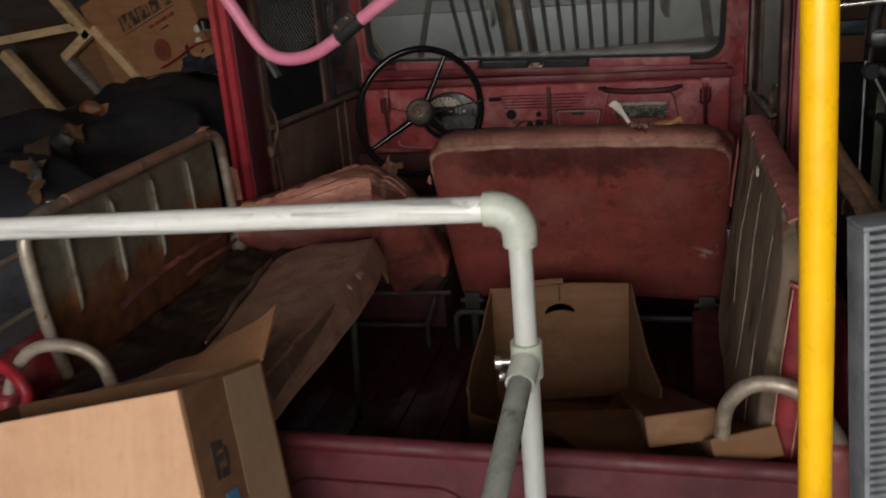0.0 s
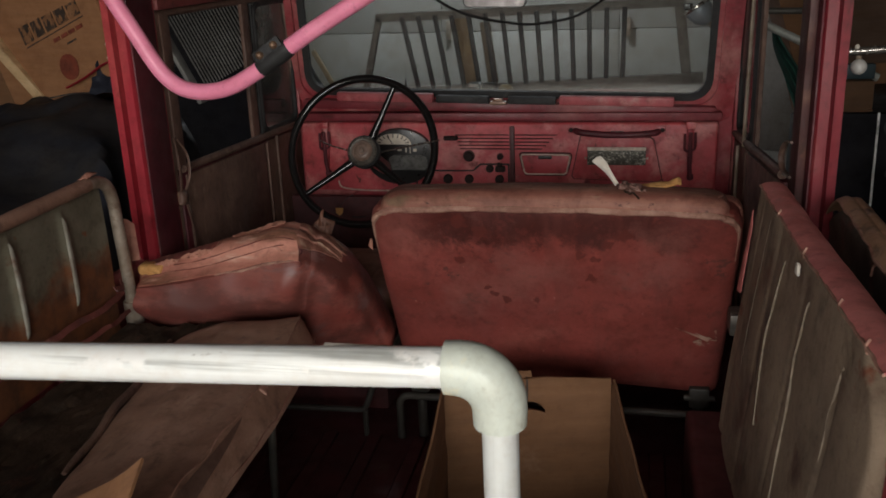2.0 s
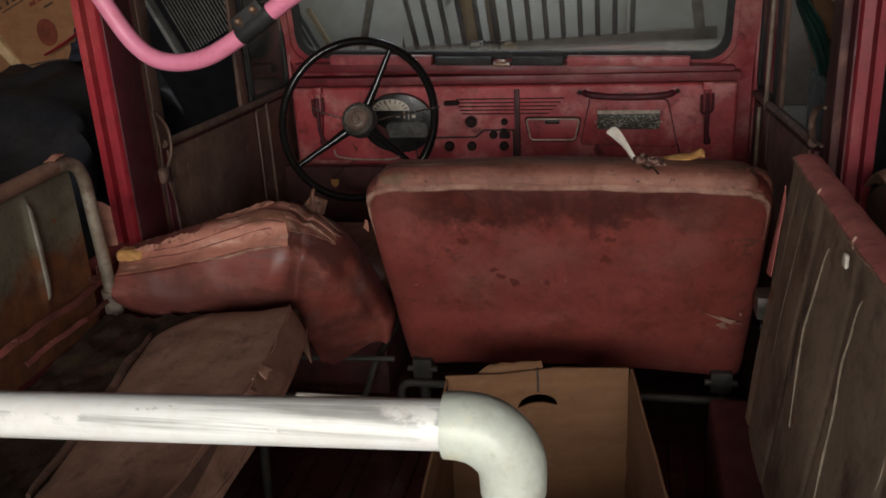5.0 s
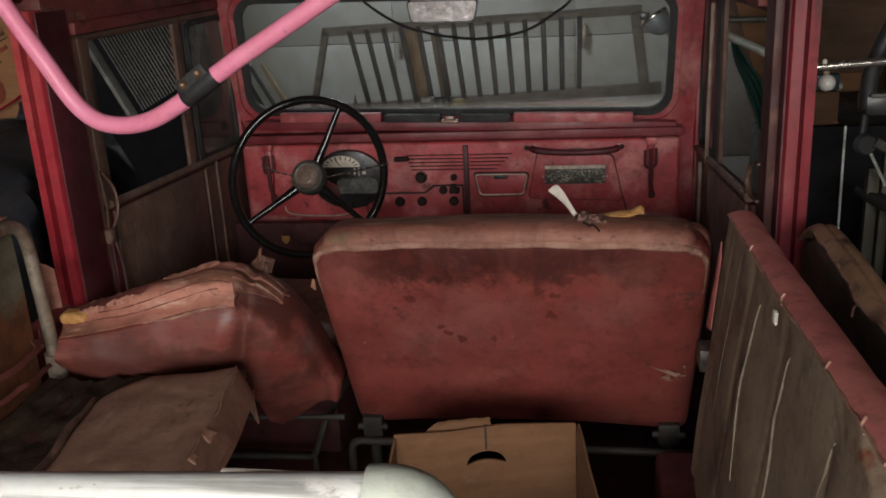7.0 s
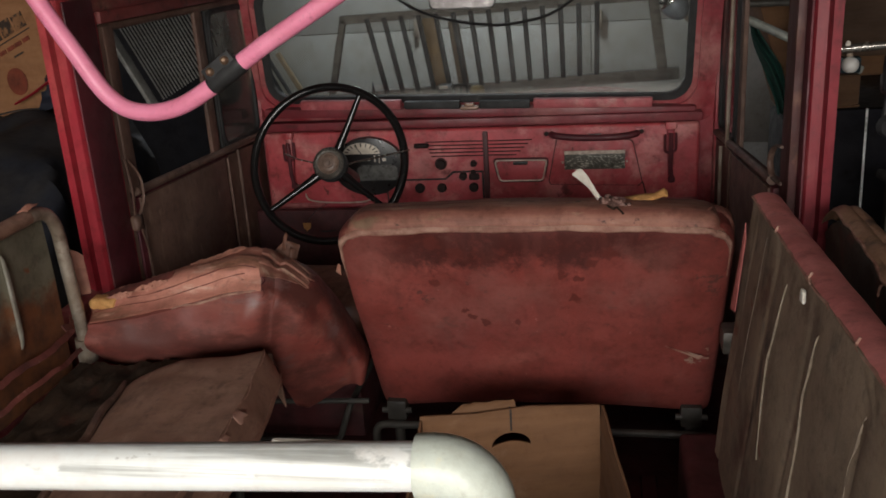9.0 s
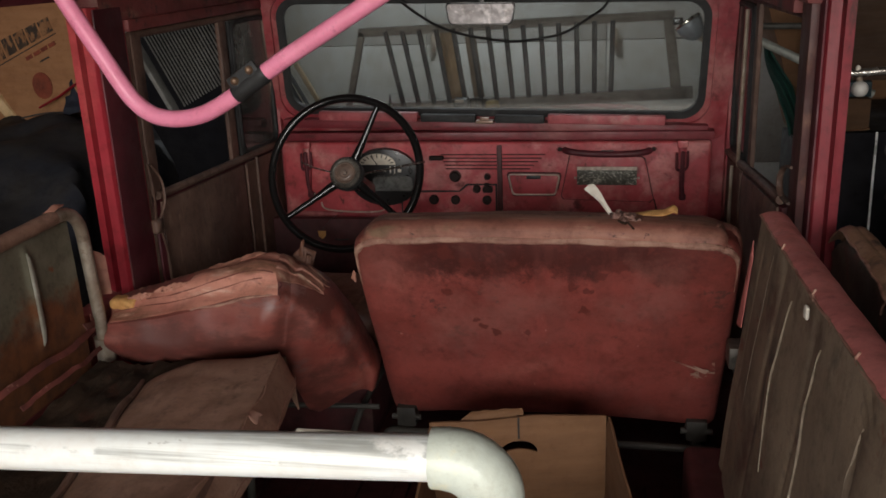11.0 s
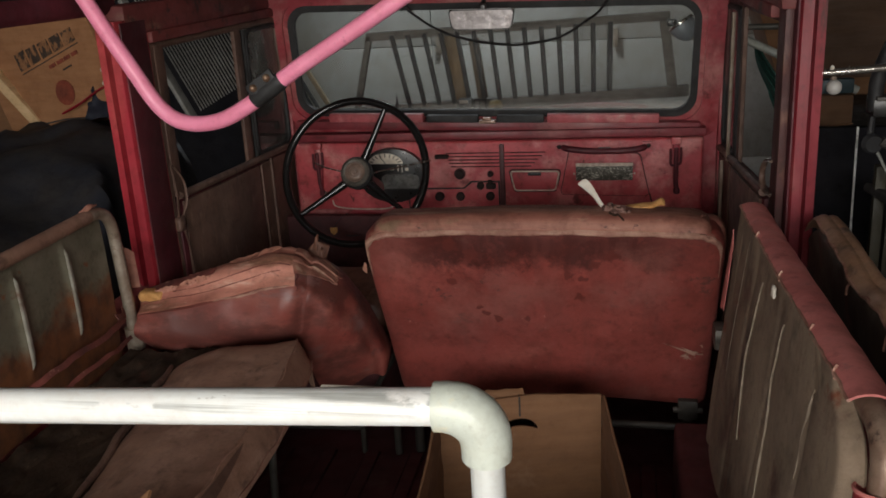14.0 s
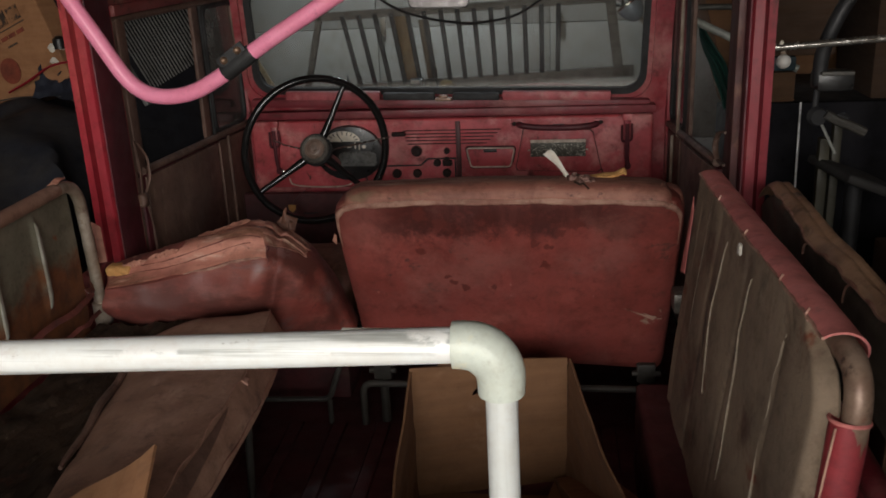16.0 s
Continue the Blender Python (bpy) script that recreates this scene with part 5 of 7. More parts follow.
scrap("torn_edge", bench, [(0.360, 2.535, 1.276), (0.385, 2.55, 1.280), (0.425, 2.53, 1.280), (0.405, 2.49, 1.280)], KNOT, "torn vinyl edge", seed=5, lift=0.014)
scrap("torn_edge", bench, [(0.380, 2.500, 1.284), (0.398, 2.505, 1.285), (0.420, 2.450, 1.282), (0.406, 2.445, 1.280)], GRIME, "dark split in the vinyl", seed=6, lift=0.003)
for i, (x, y, z, r) in enumerate(((0.382, 2.490, 1.294, 0.012), (0.396, 2.476, 1.291, 0.010), (0.408, 2.488, 1.294, 0.013), (0.400, 2.462, 1.287, 0.009), (0.420, 2.474, 1.289, 0.011), (0.391, 2.502, 1.295, 0.010))):
    part("torn_knot", pad((r, r * 0.9, r * 0.55), r * 0.5, 6, Matrix.Translation((x, y, z)), lambda p: p + V(lumps(p, 120, 0.007, i), lumps(p, 110, 0.007, i + 3), lumps(p, 130, 0.006, i + 5))), KNOT, bench, "curled grey-pink vinyl edge")
part("split", tube(curve([(0.386, 2.462, 1.294), (0.398, 2.450, 1.291), (0.404, 2.454, 1.292), (0.416, 2.438, 1.284)], 5), 0.0022, 6), GRIME, bench, "dark split in the vinyl")
scrap("torn_edge", bench, [(0.402, 2.505, 1.285), (0.412, 2.508, 1.288), (0.428, 2.46, 1.285), (0.418, 2.455, 1.283)], PIPING, "pale curled edge of the split", seed=8, lift=0.006)
part("tape_strip", sheet(dangling, 20, 6, 0.0012), PAPER, bench, "dangling strip of white tape")
part("torn_foam", sheet(foam_slab, 24, 8, 0.005), FOAM, bench, "exposed yellow foam")
scrap("vinyl_flap", bench, [(-0.176, 2.49, 1.150), (-0.164, 2.475, 1.172), (-0.160, 2.475, 1.165), (-0.165, 2.49, 1.142)], TORN, "loose vinyl flap", seed=9)
rng = random.Random(5)
for i in range(26):
    x, z = 0.548 + 0.050 * rng.random(), 0.896 + 0.016 * rng.random()
    z += 0.05 * max(0.0, (x - 0.57) / 0.03) * rng.random()
    y = 2.432 + (1.262 - z) * 0.481 - 0.012
    k = 0.0012 + 0.0034 * rng.random() ** 2
    scrap("scuff", bench, [(x, y, z), (x + k * 1.6, y, z + 0.2 * k), (x + k * 1.3, y - 0.0005, z + k), (x + 0.3 * k, y, z + 0.7 * k)], PIPING, "pale scuff", seed=x * 30, lift=0.0005, k=3, thick=0.0006)

drv = thing("driver_seat", (-0.48, 2.75, 0.565), "slumped torn red vinyl driver's seat with exposed foam", "seat")


AT = (0.0, 0.16, 0.38, 0.62, 0.76, 0.88, 1.0)
CREST_X, CREST_Z = (-0.755, -0.683, -0.542, -0.368, -0.268, -0.209, -0.146), (1.062, 1.097, 1.142, 1.186, 1.138, 1.037, 0.815)
RIDGE_X, RIDGE_Z = (-0.725, -0.625, -0.494, -0.330, -0.266, -0.228, -0.186), (1.060, 1.072, 1.100, 1.138, 1.096, 1.010, 0.845)
HEM_X, HEM_Z = (-0.735, -0.661, -0.529, -0.345, -0.325, -0.320, -0.318), (0.990, 0.930, 0.933, 0.976, 0.955, 0.88, 0.770)


def slump(u, v, out=0.0):
    """The slumped back: v runs from the hem up over the ridge and the crest and down in front."""
    hem = V(knots(u, AT, HEM_X), 2.445 + 0.05 * max(0.0, u - 0.6), knots(u, AT, HEM_Z))
    ridge = V(knots(u, AT, RIDGE_X), 2.395 + 0.20 * max(0.0, u - 0.62), knots(u, AT, RIDGE_Z))
    crest = V(knots(u, AT, CREST_X), 2.525, knots(u, AT, CREST_Z))
    nose = hem.lerp(ridge, 0.52) + V(0, -0.042 + 0.034 * max(0.0, min(1.0, (u - 0.60) / 0.16)), 0)
    tuck = hem + V(0, 0.07, -0.015)
    keep = 1 - 0.9 * max(0.0, u - 0.6) / 0.4
    front = crest + V(-0.02 * (1 - keep), 0.10, -0.06 * keep)
    foot = crest + V(-0.05 * (1 - keep), 0.15, -0.24 * keep)
    mid = ridge.lerp(crest, 0.5) + V(0, -0.012, 0.016) * (1 - 0.7 * max(0.0, min(1.0, (u - 0.62) / 0.1)))
    rows = (tuck, hem, nose, ridge, mid, crest, front, foot)
    at = (0.0, 0.10, 0.26, 0.42, 0.56, 0.70, 0.84, 1.0)
    p = V(*[knots(v, at, [r[i] for r in rows]) for i in range(3)])
    p.y += 0.11 * max(0.0, (u - 0.82) / 0.18) ** 1.4          # the side curls under at its foot
    fold = lumps(V(u * 2.2, v * 9, 0), 1.3, 0.007, 12) + lumps(p, 11, 0.006, 14) + lumps(p, 34, 0.0022, 15) + 0.006 * math.sin(v * 34 + 2 * u) * (0.4 < v < 0.72)
    fold *= 1 - 0.55 * max(0.0, min(1.0, (u - 0.64) / 0.1))
    fold -= 0.012 * math.exp(-((u - 0.66 - 0.05 * v) / 0.018) ** 2) * (v > 0.2)
    d = V(0, -0.75, 0.65) if v < 0.6 else V(0, -0.1, 1.0)
    if u < 0.04:
        p = p.lerp(mid + V(0.02, 0.02, -0.03), (0.04 - u) / 0.04 * 0.6)
    if u > 0.96:
        p = p.lerp(hem.lerp(crest, 0.5) + V(-0.01, 0.05, 0), (u - 0.96) / 0.04 * 0.4)
    return p + d * (fold + out)


part("backrest", sheet(lambda u, v: slump(u * 0.985, v), 76, 50, 0.004), VINYL_GRIMY, drv, "wrinkled stained red vinyl back")


def top_dust(u, v):
    uu = 0.05 + 0.598 * u
    lo = 0.435 + lumps(V(uu * 9, 0, 0), 1, 0.02, 3)
    hi = 0.80 + lumps(V(uu * 12, 0, 0), 1, 0.04, 8)
    return slump(uu, lo + (hi - lo) * v, 0.003)


part("top_cover", sheet(top_dust, 60, 22, 0.0015), PEACH, drv, "dusty faded vinyl over the crest, its top light in the colour")
# the piping's pale tone also paints the highlight on the ridge
pts = [slump(0.36 + 0.29 * i / 40, 0.425 + 0.003 * math.sin(i * 0.35), 0.002) for i in range(41)]
part("piping", tube(pts, 0.0035, 6, radii=[0.0008 + 0.0024 * math.sin(math.pi * i / 40) ** 0.7 + 0.0006 * math.sin(i * 1.1) for i in range(41)]), PIPING, drv, "worn pale piping that carries the ridge highlight")
# thin dark lines draw the shade that lies in the cover's creases
for v0, u0, u1 in ((0.505, 0.06, 0.60), (0.545, 0.20, 0.64)):
    pts = [slump(u0 + (u1 - u0) * i / 40, v0 + 0.010 * math.sin(i * 0.16 + v0 * 40), 0.0042) for i in range(41)]
    part("crease", tube(pts, 0.0012, 5, radii=[0.0004 + 0.0010 * abs(math.sin(i * 0.23 + v0 * 9)) for i in range(41)]), STRIP, drv, "dark line drawn for a crease's shade in the cover")
pts = [slump(0.652 + 0.006 * math.sin(i * 0.8), 0.40 + 0.22 * i / 24, 0.001) for i in range(25)]
part("side_seam", tube(pts, 0.0022, 6, radii=[0.0006 + 0.0009 * math.sin(math.pi * i / 24) for i in range(25)]), RED_DARK, drv, "dark seam down the side")


def shoulder(u, v):
    """The cover's torn end, drawn over the shoulder in layers."""
    lo, hi = 0.50 + 0.12 * u, 0.76
    step = 0.004 * (1 - ((v * 3.2 + 0.5 * u) % 1.0))
    return slump(0.648 + 0.15 * u + lumps(V(v * 9, 0, 0), 1, 0.02, 6) * u, lo + (hi - lo) * v, 0.003 + step)


part("shoulder_cover", sheet(shoulder, 30, 40, 0.0015), VINYL_TOP, drv, "layered dusty vinyl over the shoulder")


def bared(u, v):
    w_ = math.sin(math.pi * u) ** 0.4
    return slump(0.08 + 0.30 * u, 0.605 + 0.070 * w_ * (v - 0.5) + lumps(V(u * 16, v, 0), 1, 0.016, 31), 0.0065)


part("bared_layer", sheet(bared, 40, 6, 0.001), STRIP, drv, "bared brown-red layer below the torn cover")
for u0, u1, v0 in ((0.08, 0.23, 0.566), (0.24, 0.36, 0.574), (0.12, 0.34, 0.665), (0.42, 0.60, 0.690)):
    def rip(u, v):
        w_ = math.sin(math.pi * u) ** 0.5
        return slump(u0 + (u1 - u0) * u, v0 + 0.032 * w_ * (v - 0.5) + lumps(V(u * 9, v, 0), 1, 0.016, v0 * 9), 0.005 + 0.005 * v + lumps(V(u * 14, v, 0), 1, 0.003, 2))
    part("torn_edge", sheet(rip, 30, 5, 0.002), TORN, drv, "torn curling vinyl along the crest")
part("seat_cushion", pad((0.235, 0.23, 0.07), 0.05, 10, Matrix.Translation((-0.47, 3.02, 0.83)), lambda p: p + V(0, 0, lumps(p, 6, 0.012, 8))), CUSHION, drv, "grimy brown cushion")
part("seat_base", box((-0.69, 2.80, 0.567), (-0.24, 3.20, 0.78), 0.01), RED_DARK, drv)
part("base_frame", tube(rounded([(-0.66, 2.66, 0.632), (-0.265, 2.66, 0.640), (-0.232, 2.66, 0.735), (-0.232, 3.10, 0.735)], 0.02), 0.008, 8), RIB, drv, "thin steel seat frame")
part("base_frame", tube([(-0.66, 2.66, 0.735), (-0.18, 2.66, 0.752)], 0.007, 8), RIB, drv)
for x in (-0.66, -0.265):
    part("leg", tube([(x, 2.66, 0.64), (x, 2.66, 0.566)], 0.008, 8), RIB, drv)
scrap("torn_tip", drv, [(-0.345, 2.565, 1.160), (-0.290, 2.575, 1.148), (-0.282, 2.585, 1.178), (-0.315, 2.58, 1.188)], TIP_VINYL, "curled torn brown vinyl tip", seed=12, lift=0.018)
scrap("torn_tip", drv, [(-0.322, 2.570, 1.168), (-0.306, 2.560, 1.172), (-0.304, 2.575, 1.204), (-0.309, 2.58, 1.208)], TIP_VINYL, "curled torn brown vinyl tip", seed=14, lift=0.010)
scrap("torn_tip", drv, [(-0.306, 2.556, 1.140), (-0.292, 2.556, 1.138), (-0.288, 2.566, 1.172), (-0.300, 2.570, 1.178)], TIP_VINYL, "curled torn brown vinyl tip", seed=17, lift=0.014)
part("torn_foam", pad((0.034, 0.024, 0.017), 0.015, 8, Matrix.Translation((-0.688, 2.455, 1.093)), lambda p: p + V(lumps(p, 40, 0.01, 2), lumps(p, 40, 0.01, 5), lumps(p, 40, 0.01, 9))), FOAM, drv, "lump of exposed yellow foam")

# fold-down side seat, let down: metal back with ribs in a tube frame
lj = thing("jump_seat", (-0.60, 1.95, 0.80), "let-down jump seat, rusting grey-green metal back and brown cushion", "seat", "jump seats")


def plate(u, v):
    y = 1.585 + 0.77 * u
    z = 0.975 + 0.350 * v
    rib = sum(math.exp(-((y - q) / 0.0105) ** 2) for q in (1.69, 1.862, 2.032, 2.203)) * min(1.0, max(0.0, (v - 0.34) / 0.06), max(0.0, (0.92 - v) / 0.06)) ** 0.5
    return V(-0.738 + 0.008 * rib + 0.004 * math.sin(math.pi * v), y, z)


part("back_plate", sheet(plate, 150, 20, 0.002), PLATE, lj, "pressed grey-green steel back, rusting below")
# pale bars paint the highlight that runs down each rib
for q in (1.69, 1.862, 2.032, 2.203):
    pts = [plate((q - 1.585) / 0.77, v) + V(0.001, 0, 0) for v in (0.35, 0.38, 0.45, 0.6, 0.8, 0.87, 0.90)]
    part("pressed_rib", tube(pts, 0.0062, 8, flat=0.6, radii=[0.002, 0.005, 0.0062, 0.0062, 0.0062, 0.005, 0.002]), LIT_RIB, lj, "pale pressed rib, its highlight in the colour")
pts = rounded([(-0.725, 1.60, 0.99), (-0.722, 1.565, 1.12), (-0.722, 1.553, 1.334), (-0.722, 2.375, 1.335), (-0.728, 2.40, 1.10), (-0.728, 2.405, 0.985)], 0.07, 8)
part("tube_frame", tube(pts, 0.0135, 12), BARE, lj, "worn bare tube frame")
part("tube_wrap", tube([(-0.722, 1.70, 1.335), (-0.722, 2.29, 1.336)], 0.0150, 10), CUSHION, lj, "grimy brown wrap along the tube")
part("frame_joint", tube([(-0.728, 2.403, 1.03), (-0.729, 2.406, 0.975)], 0.021, 10), BARE, lj)


def seat_pan(u, v):
    """The let-down cushion: a sunken grimy middle and a rolled brown inner edge."""
    x = -0.715 + 0.44 * u
    y = 1.50 + (0.87 - 0.03 * (1 - u)) * v
    z = 1.000 + 0.008 * max(0.0, (u - 0.42) / 0.58) ** 0.7
    z -= 0.03 * math.exp(-((u - 0.25) / 0.22) ** 2) * math.sin(math.pi * min(1, max(0, v)))
    z += lumps(V(x, y, 0), 9, 0.014, 21) + lumps(V(x, y * 0.5, 0), 34, 0.009, 3) + lumps(V(x * 1.5, y * 0.4, 0), 80, 0.004, 8)
    return V(x, y, z)


part("seat_pan", sheet(lambda u, v: seat_pan(0.02 + 0.60 * u, v), 60, 90, 0.02), GRIME, lj, "grimy sunken seat pan")


def inner_roll(u, v):
    """Brown cover from the fold over the inner edge and down."""
    xs = knots(v, (0.0, 0.4, 0.7, 1.0), (-0.243, -0.240, -0.252, -0.287))
    xf = -0.435 - 0.118 * v
    k = min(1.0, u / 0.7)
    y = 1.49 + (0.765 + 0.09 * k) * v
    if u < 0.7:
        x = xf + (xs - xf) * k
        z = 0.998 + 0.050 * min(1, k * 2.2) ** 0.6
    else:
        k = (u - 0.7) / 0.3
        x = xs + 0.032 * k ** 0.8
        z = 1.048 - 0.066 * k
    p = V(x, y, z)
    crease = 0.004 * math.exp(-((u - 0.52 - 0.12 * v) / 0.05) ** 2) * max(0.0, min(1.0, (0.8 - v) / 0.2))
    tail = max(0.0, (v - 0.93) / 0.07)               # the far end is drawn in and turned down
    if tail > 0:
        p += V(-0.012 * tail * tail, 0, -0.016 * tail ** 3)
    return p + V(0, 0, lumps(p, 7, 0.006, 31) + lumps(p, 24, 0.0022, 8) - crease)


part("cushion_cover", sheet(inner_roll, 50, 70, 0.006), CUSHION, lj, "brown vinyl cushion cover, dusty and creased")
# thin pale lines paint the highlight along the worn edges
for u, a, b in ((0.705, 0.10, 0.985), (0.96, 0.05, 0.99)):
    pts = [inner_roll(u + 0.012 * math.sin(i * 0.9), a + (b - a) * i / 40) + V(0.003, 0, 0.0035) for i in range(41)]
    part("edge_highlight", tube(pts, 0.0024, 6, radii=[0.0004 + 0.0011 * abs(math.sin(i * 0.37 + u * 9)) for i in range(41)]), PIPING, lj, "worn edge of the vinyl, its highlight in a pale line")
pts = [inner_roll(0.03, 0.30 + 0.68 * i / 24) + V(-0.008, 0, 0.004 + 0.003 * math.sin(i * 0.8)) for i in range(25)]
part("welt", tube(pts, 0.008, 8, radii=[0.0085 * (0.3 + 0.7 * math.sin(math.pi * (i + 0.5) / 25) ** 0.5) for i in range(25)]), TRIM, lj, "dark brown welt along the fold")
part("dark_patch", sheet(lambda u, v: inner_roll(0.715 + 0.17 * (u - 0.1) * (1 - v) ** 0.7 + 0.02, 0.02 + 0.44 * v) + V(0.0022, 0, 0.0022), 8, 24, 0.0008), TRIM, lj, "dark brown wedge on the inner edge")
part("cushion_body", box((-0.70, 1.52, 0.92), (-0.285, 2.24, 0.975), 0.02, seg=3), GRIME, lj)
part("cushion_end", sheet(lambda u, v: inner_roll(0.10 + 0.86 * u, 1.0) * (1 - v) + (inner_roll(0.10 + 0.86 * u, 1.0) + V(0, 0.012, -0.075)) * v, 24, 5, 0.004), CUSHION, lj, "brown vinyl end of the cushion")
for u, v, k in ((0.745, 0.672, 1.0), (0.745, 0.585, 0.7)):
    q = inner_roll(u, v) + V(0.002, 0, 0.003)
    part("pale_speck", pad((0.010 * k, 0.015 * k, 0.0015), 0.0015, 5, basis(q, (0.75, 0, -0.6), (0.6, 0, 0.75)), lambda p: p + V(lumps(p, 80, 0.005, 22 + u), lumps(p, 80, 0.006, 25), 0)), PIPING, lj, "pale speck of lifted vinyl")
for i, (path, w_) in enumerate((([(-0.712, 2.352, 1.075), (-0.705, 2.30, 1.072), (-0.700, 2.20, 1.078), (-0.702, 2.08, 1.082), (-0.708, 1.95, 1.078), (-0.712, 1.80, 1.06)], 0.013), ([(-0.70, 2.345, 1.035), (-0.690, 2.28, 1.032), (-0.685, 2.18, 1.044), (-0.69, 2.05, 1.040)], 0.010), ([(-0.718, 2.36, 1.095), (-0.705, 2.335, 1.088), (-0.70, 2.30, 1.098)], 0.014))):
    line = curve(path, 8)

    def strip(u, v):
        p = line[min(len(line) - 1, int(round(u * (len(line) - 1))))]
        return p + V(0.5, 0, -0.85) * w_ * (v - 0.5) + V(lumps(p, 30, 0.006, i), 0, lumps(p, 24, 0.006, i + 5))
    part("loose_strip", sheet(strip, len(line) - 1, 4, 0.002), STRIP, lj, "torn red vinyl strip")
for y in (1.62, 2.20):
    part("leg", tube([(-0.32, y, 0.93), (-0.34, y, 0.567)], 0.009, 10), RIB, lj)
    part("stay", tube([(-0.70, y, 0.93), (-0.70, y, 0.795)], 0.009, 10), RIB, lj)
part("strap_ring", tube([V(-0.252 + 0.027 * math.cos(a), 1.585 + 0.010 * math.sin(a), 0.992 + 0.030 * math.sin(a)) for a in (2 * math.pi * i / 24 for i in range(24))], 0.0042, 8, closed=True), CHROME, lj, "dull steel strap ring")
scrap("torn_paper", lj, [(-0.756, 2.44, 1.11), (-0.72, 2.45, 1.115), (-0.725, 2.455, 1.20), (-0.752, 2.44, 1.225)], TORN, "torn pink vinyl scrap", seed=24)
scrap("torn_paper", lj, [(-0.735, 2.28, 1.350), (-0.71, 2.28, 1.353), (-0.712, 2.32, 1.356), (-0.735, 2.32, 1.352)], TORN, "torn pink vinyl scrap", seed=26)

# side seat folded up against the other side: canvas panel with seams, red edging
rj = thing("jump_seat", (0.66, 1.95, 0.80), "folded-up jump seat, grey-brown canvas panel edged in red vinyl", "seat", "jump seats")


def panel(u, v):
    rim = knots(1.50 + 0.90 * u, (1.53, 1.70, 2.10, 2.45), (1.347, 1.342, 1.328, 1.318))
    z = 0.80 + (rim - 0.80) * v
    y0 = 1.482 if z < 1.245 else 1.565 - math.sqrt(max(0.0, 0.0069 - (z - 1.245) ** 2))    # the near end follows the bent tube
    y = max(y0, 1.50 + 0.90 * u - (1.50 - y0) * (1 - u))
    x = (0.612 - 0.012 * u) * (1 - v) + (0.664 - 0.014 * u) * v + 0.018 * max(0.0, 1 - (y - y0) / 0.03)
    seam = sum(math.exp(-((y - q - 0.03 * (1 - v)) / 0.006) ** 2) for q in (1.665, 1.915, 2.145, 2.335))
    puff = abs(math.sin(math.pi * (y - 1.665) / 0.235)) ** 0.6
    return V(x - 0.0035 * puff + 0.003 * seam + lumps(V(0, y, z), 5, 0.004, 41), y, z)


part("canvas_panel", sheet(panel, 130, 30, 0.004), CANVAS, rj, "grey-brown canvas panel")
for seam_line in ([(1.664, 1.296), (1.677, 1.251), (1.684, 1.188), (1.689, 1.094), (1.684, 0.96), (1.68, 0.86)], [(1.866, 1.296), (1.884, 1.235), (1.890, 1.160), (1.880, 1.043), (1.868, 0.93)],
                  [(2.064, 1.288), (2.085, 1.20), (2.085, 1.11), (2.062, 0.99)], [(2.226, 1.307), (2.242, 1.175), (2.258, 1.013)]):
    line = curve([(0, y, z) for y, z in seam_line], 7)
    pts = []
    for i, q in enumerate(line):
        v = max(0.0, min(1.0, (q.z - 0.80) / 0.535))
        k = panel(max(0.0, min(1.0, (q.y - 1.50) / 0.90)), v)
        pts.append(V(k.x - 0.0058, q.y + 0.003 * math.sin(i * 0.7), q.z))
    n_ = len(pts)
    part("seam", tube(pts, 0.004, 6, flat=0.45, radii=[0.0005 + 0.0013 * math.sin(math.pi * (i + 0.5) / n_) ** 0.5 + 0.0003 * math.sin(i * 1.3) for i in range(n_)]), THREAD, rj, "pale worn seam")


def edging(u, v):
    """Red vinyl wrapped over the top tube."""
    y = 1.532 + 0.883 * u
    a = math.pi * (0.75 - 0.85 * v)
    puff = lumps(V(y, 0, 0), 14, 0.002, 50)
    x = 0.682 - 0.014 * u + (0.030 + puff) * math.cos(a)
    z = knots(y, (1.53, 1.70, 2.10, 2.45), (1.331, 1.326, 1.311, 1.304)) + (0.022 + puff) * math.sin(a)
    return V(x, y, z)


part("red_edging", sheet(edging, 60, 14, 0.003), VINYL_BAND, rj, "red vinyl edging with pale torn tape marks")
pts = [edging(i / 60, 0.02) + V(-0.0028, 0, lumps(V(i, 0, 0), 0.5, 0.004, 9)) for i in range(61)]
part("hem", tube(pts, 0.0024, 6), PIPING, rj, "pale torn hem")
pts = rounded([(0.660, 2.40, 0.86), (0.667, 2.415, 1.304), (0.690, 1.470, 1.334), (0.684, 1.480, 1.20), (0.660, 1.50, 0.86)], 0.085, 9)
part("tube_frame", tube(pts, 0.0165, 14), BROWN_TUBE, rj, "worn bare brown tube frame")
part("red_wrap", tube(curve([(0.682, 1.480, 1.268), (0.679, 1.482, 1.20), (0.667, 1.492, 1.02), (0.661, 1.50, 0.90)], 5), 0.0225, 16, radii=[0.0200, 0.0205] + [0.0212] * 14, flat=1.1), RED_WRAP, rj, "red vinyl wrap laced round the tube")
for dx_, ang in ((-0.020, 0.0), (0.014, 0.6)):
    part("wrap_seam", tube(curve([(0.682 + dx_, 1.464 + 0.004 * ang, 1.266), (0.672 + dx_, 1.468, 1.16), (0.662 + dx_, 1.473, 1.02), (0.655 + dx_, 1.480, 0.92)], 5), 0.0016, 6), PIPING, rj, "pale stitched edge")
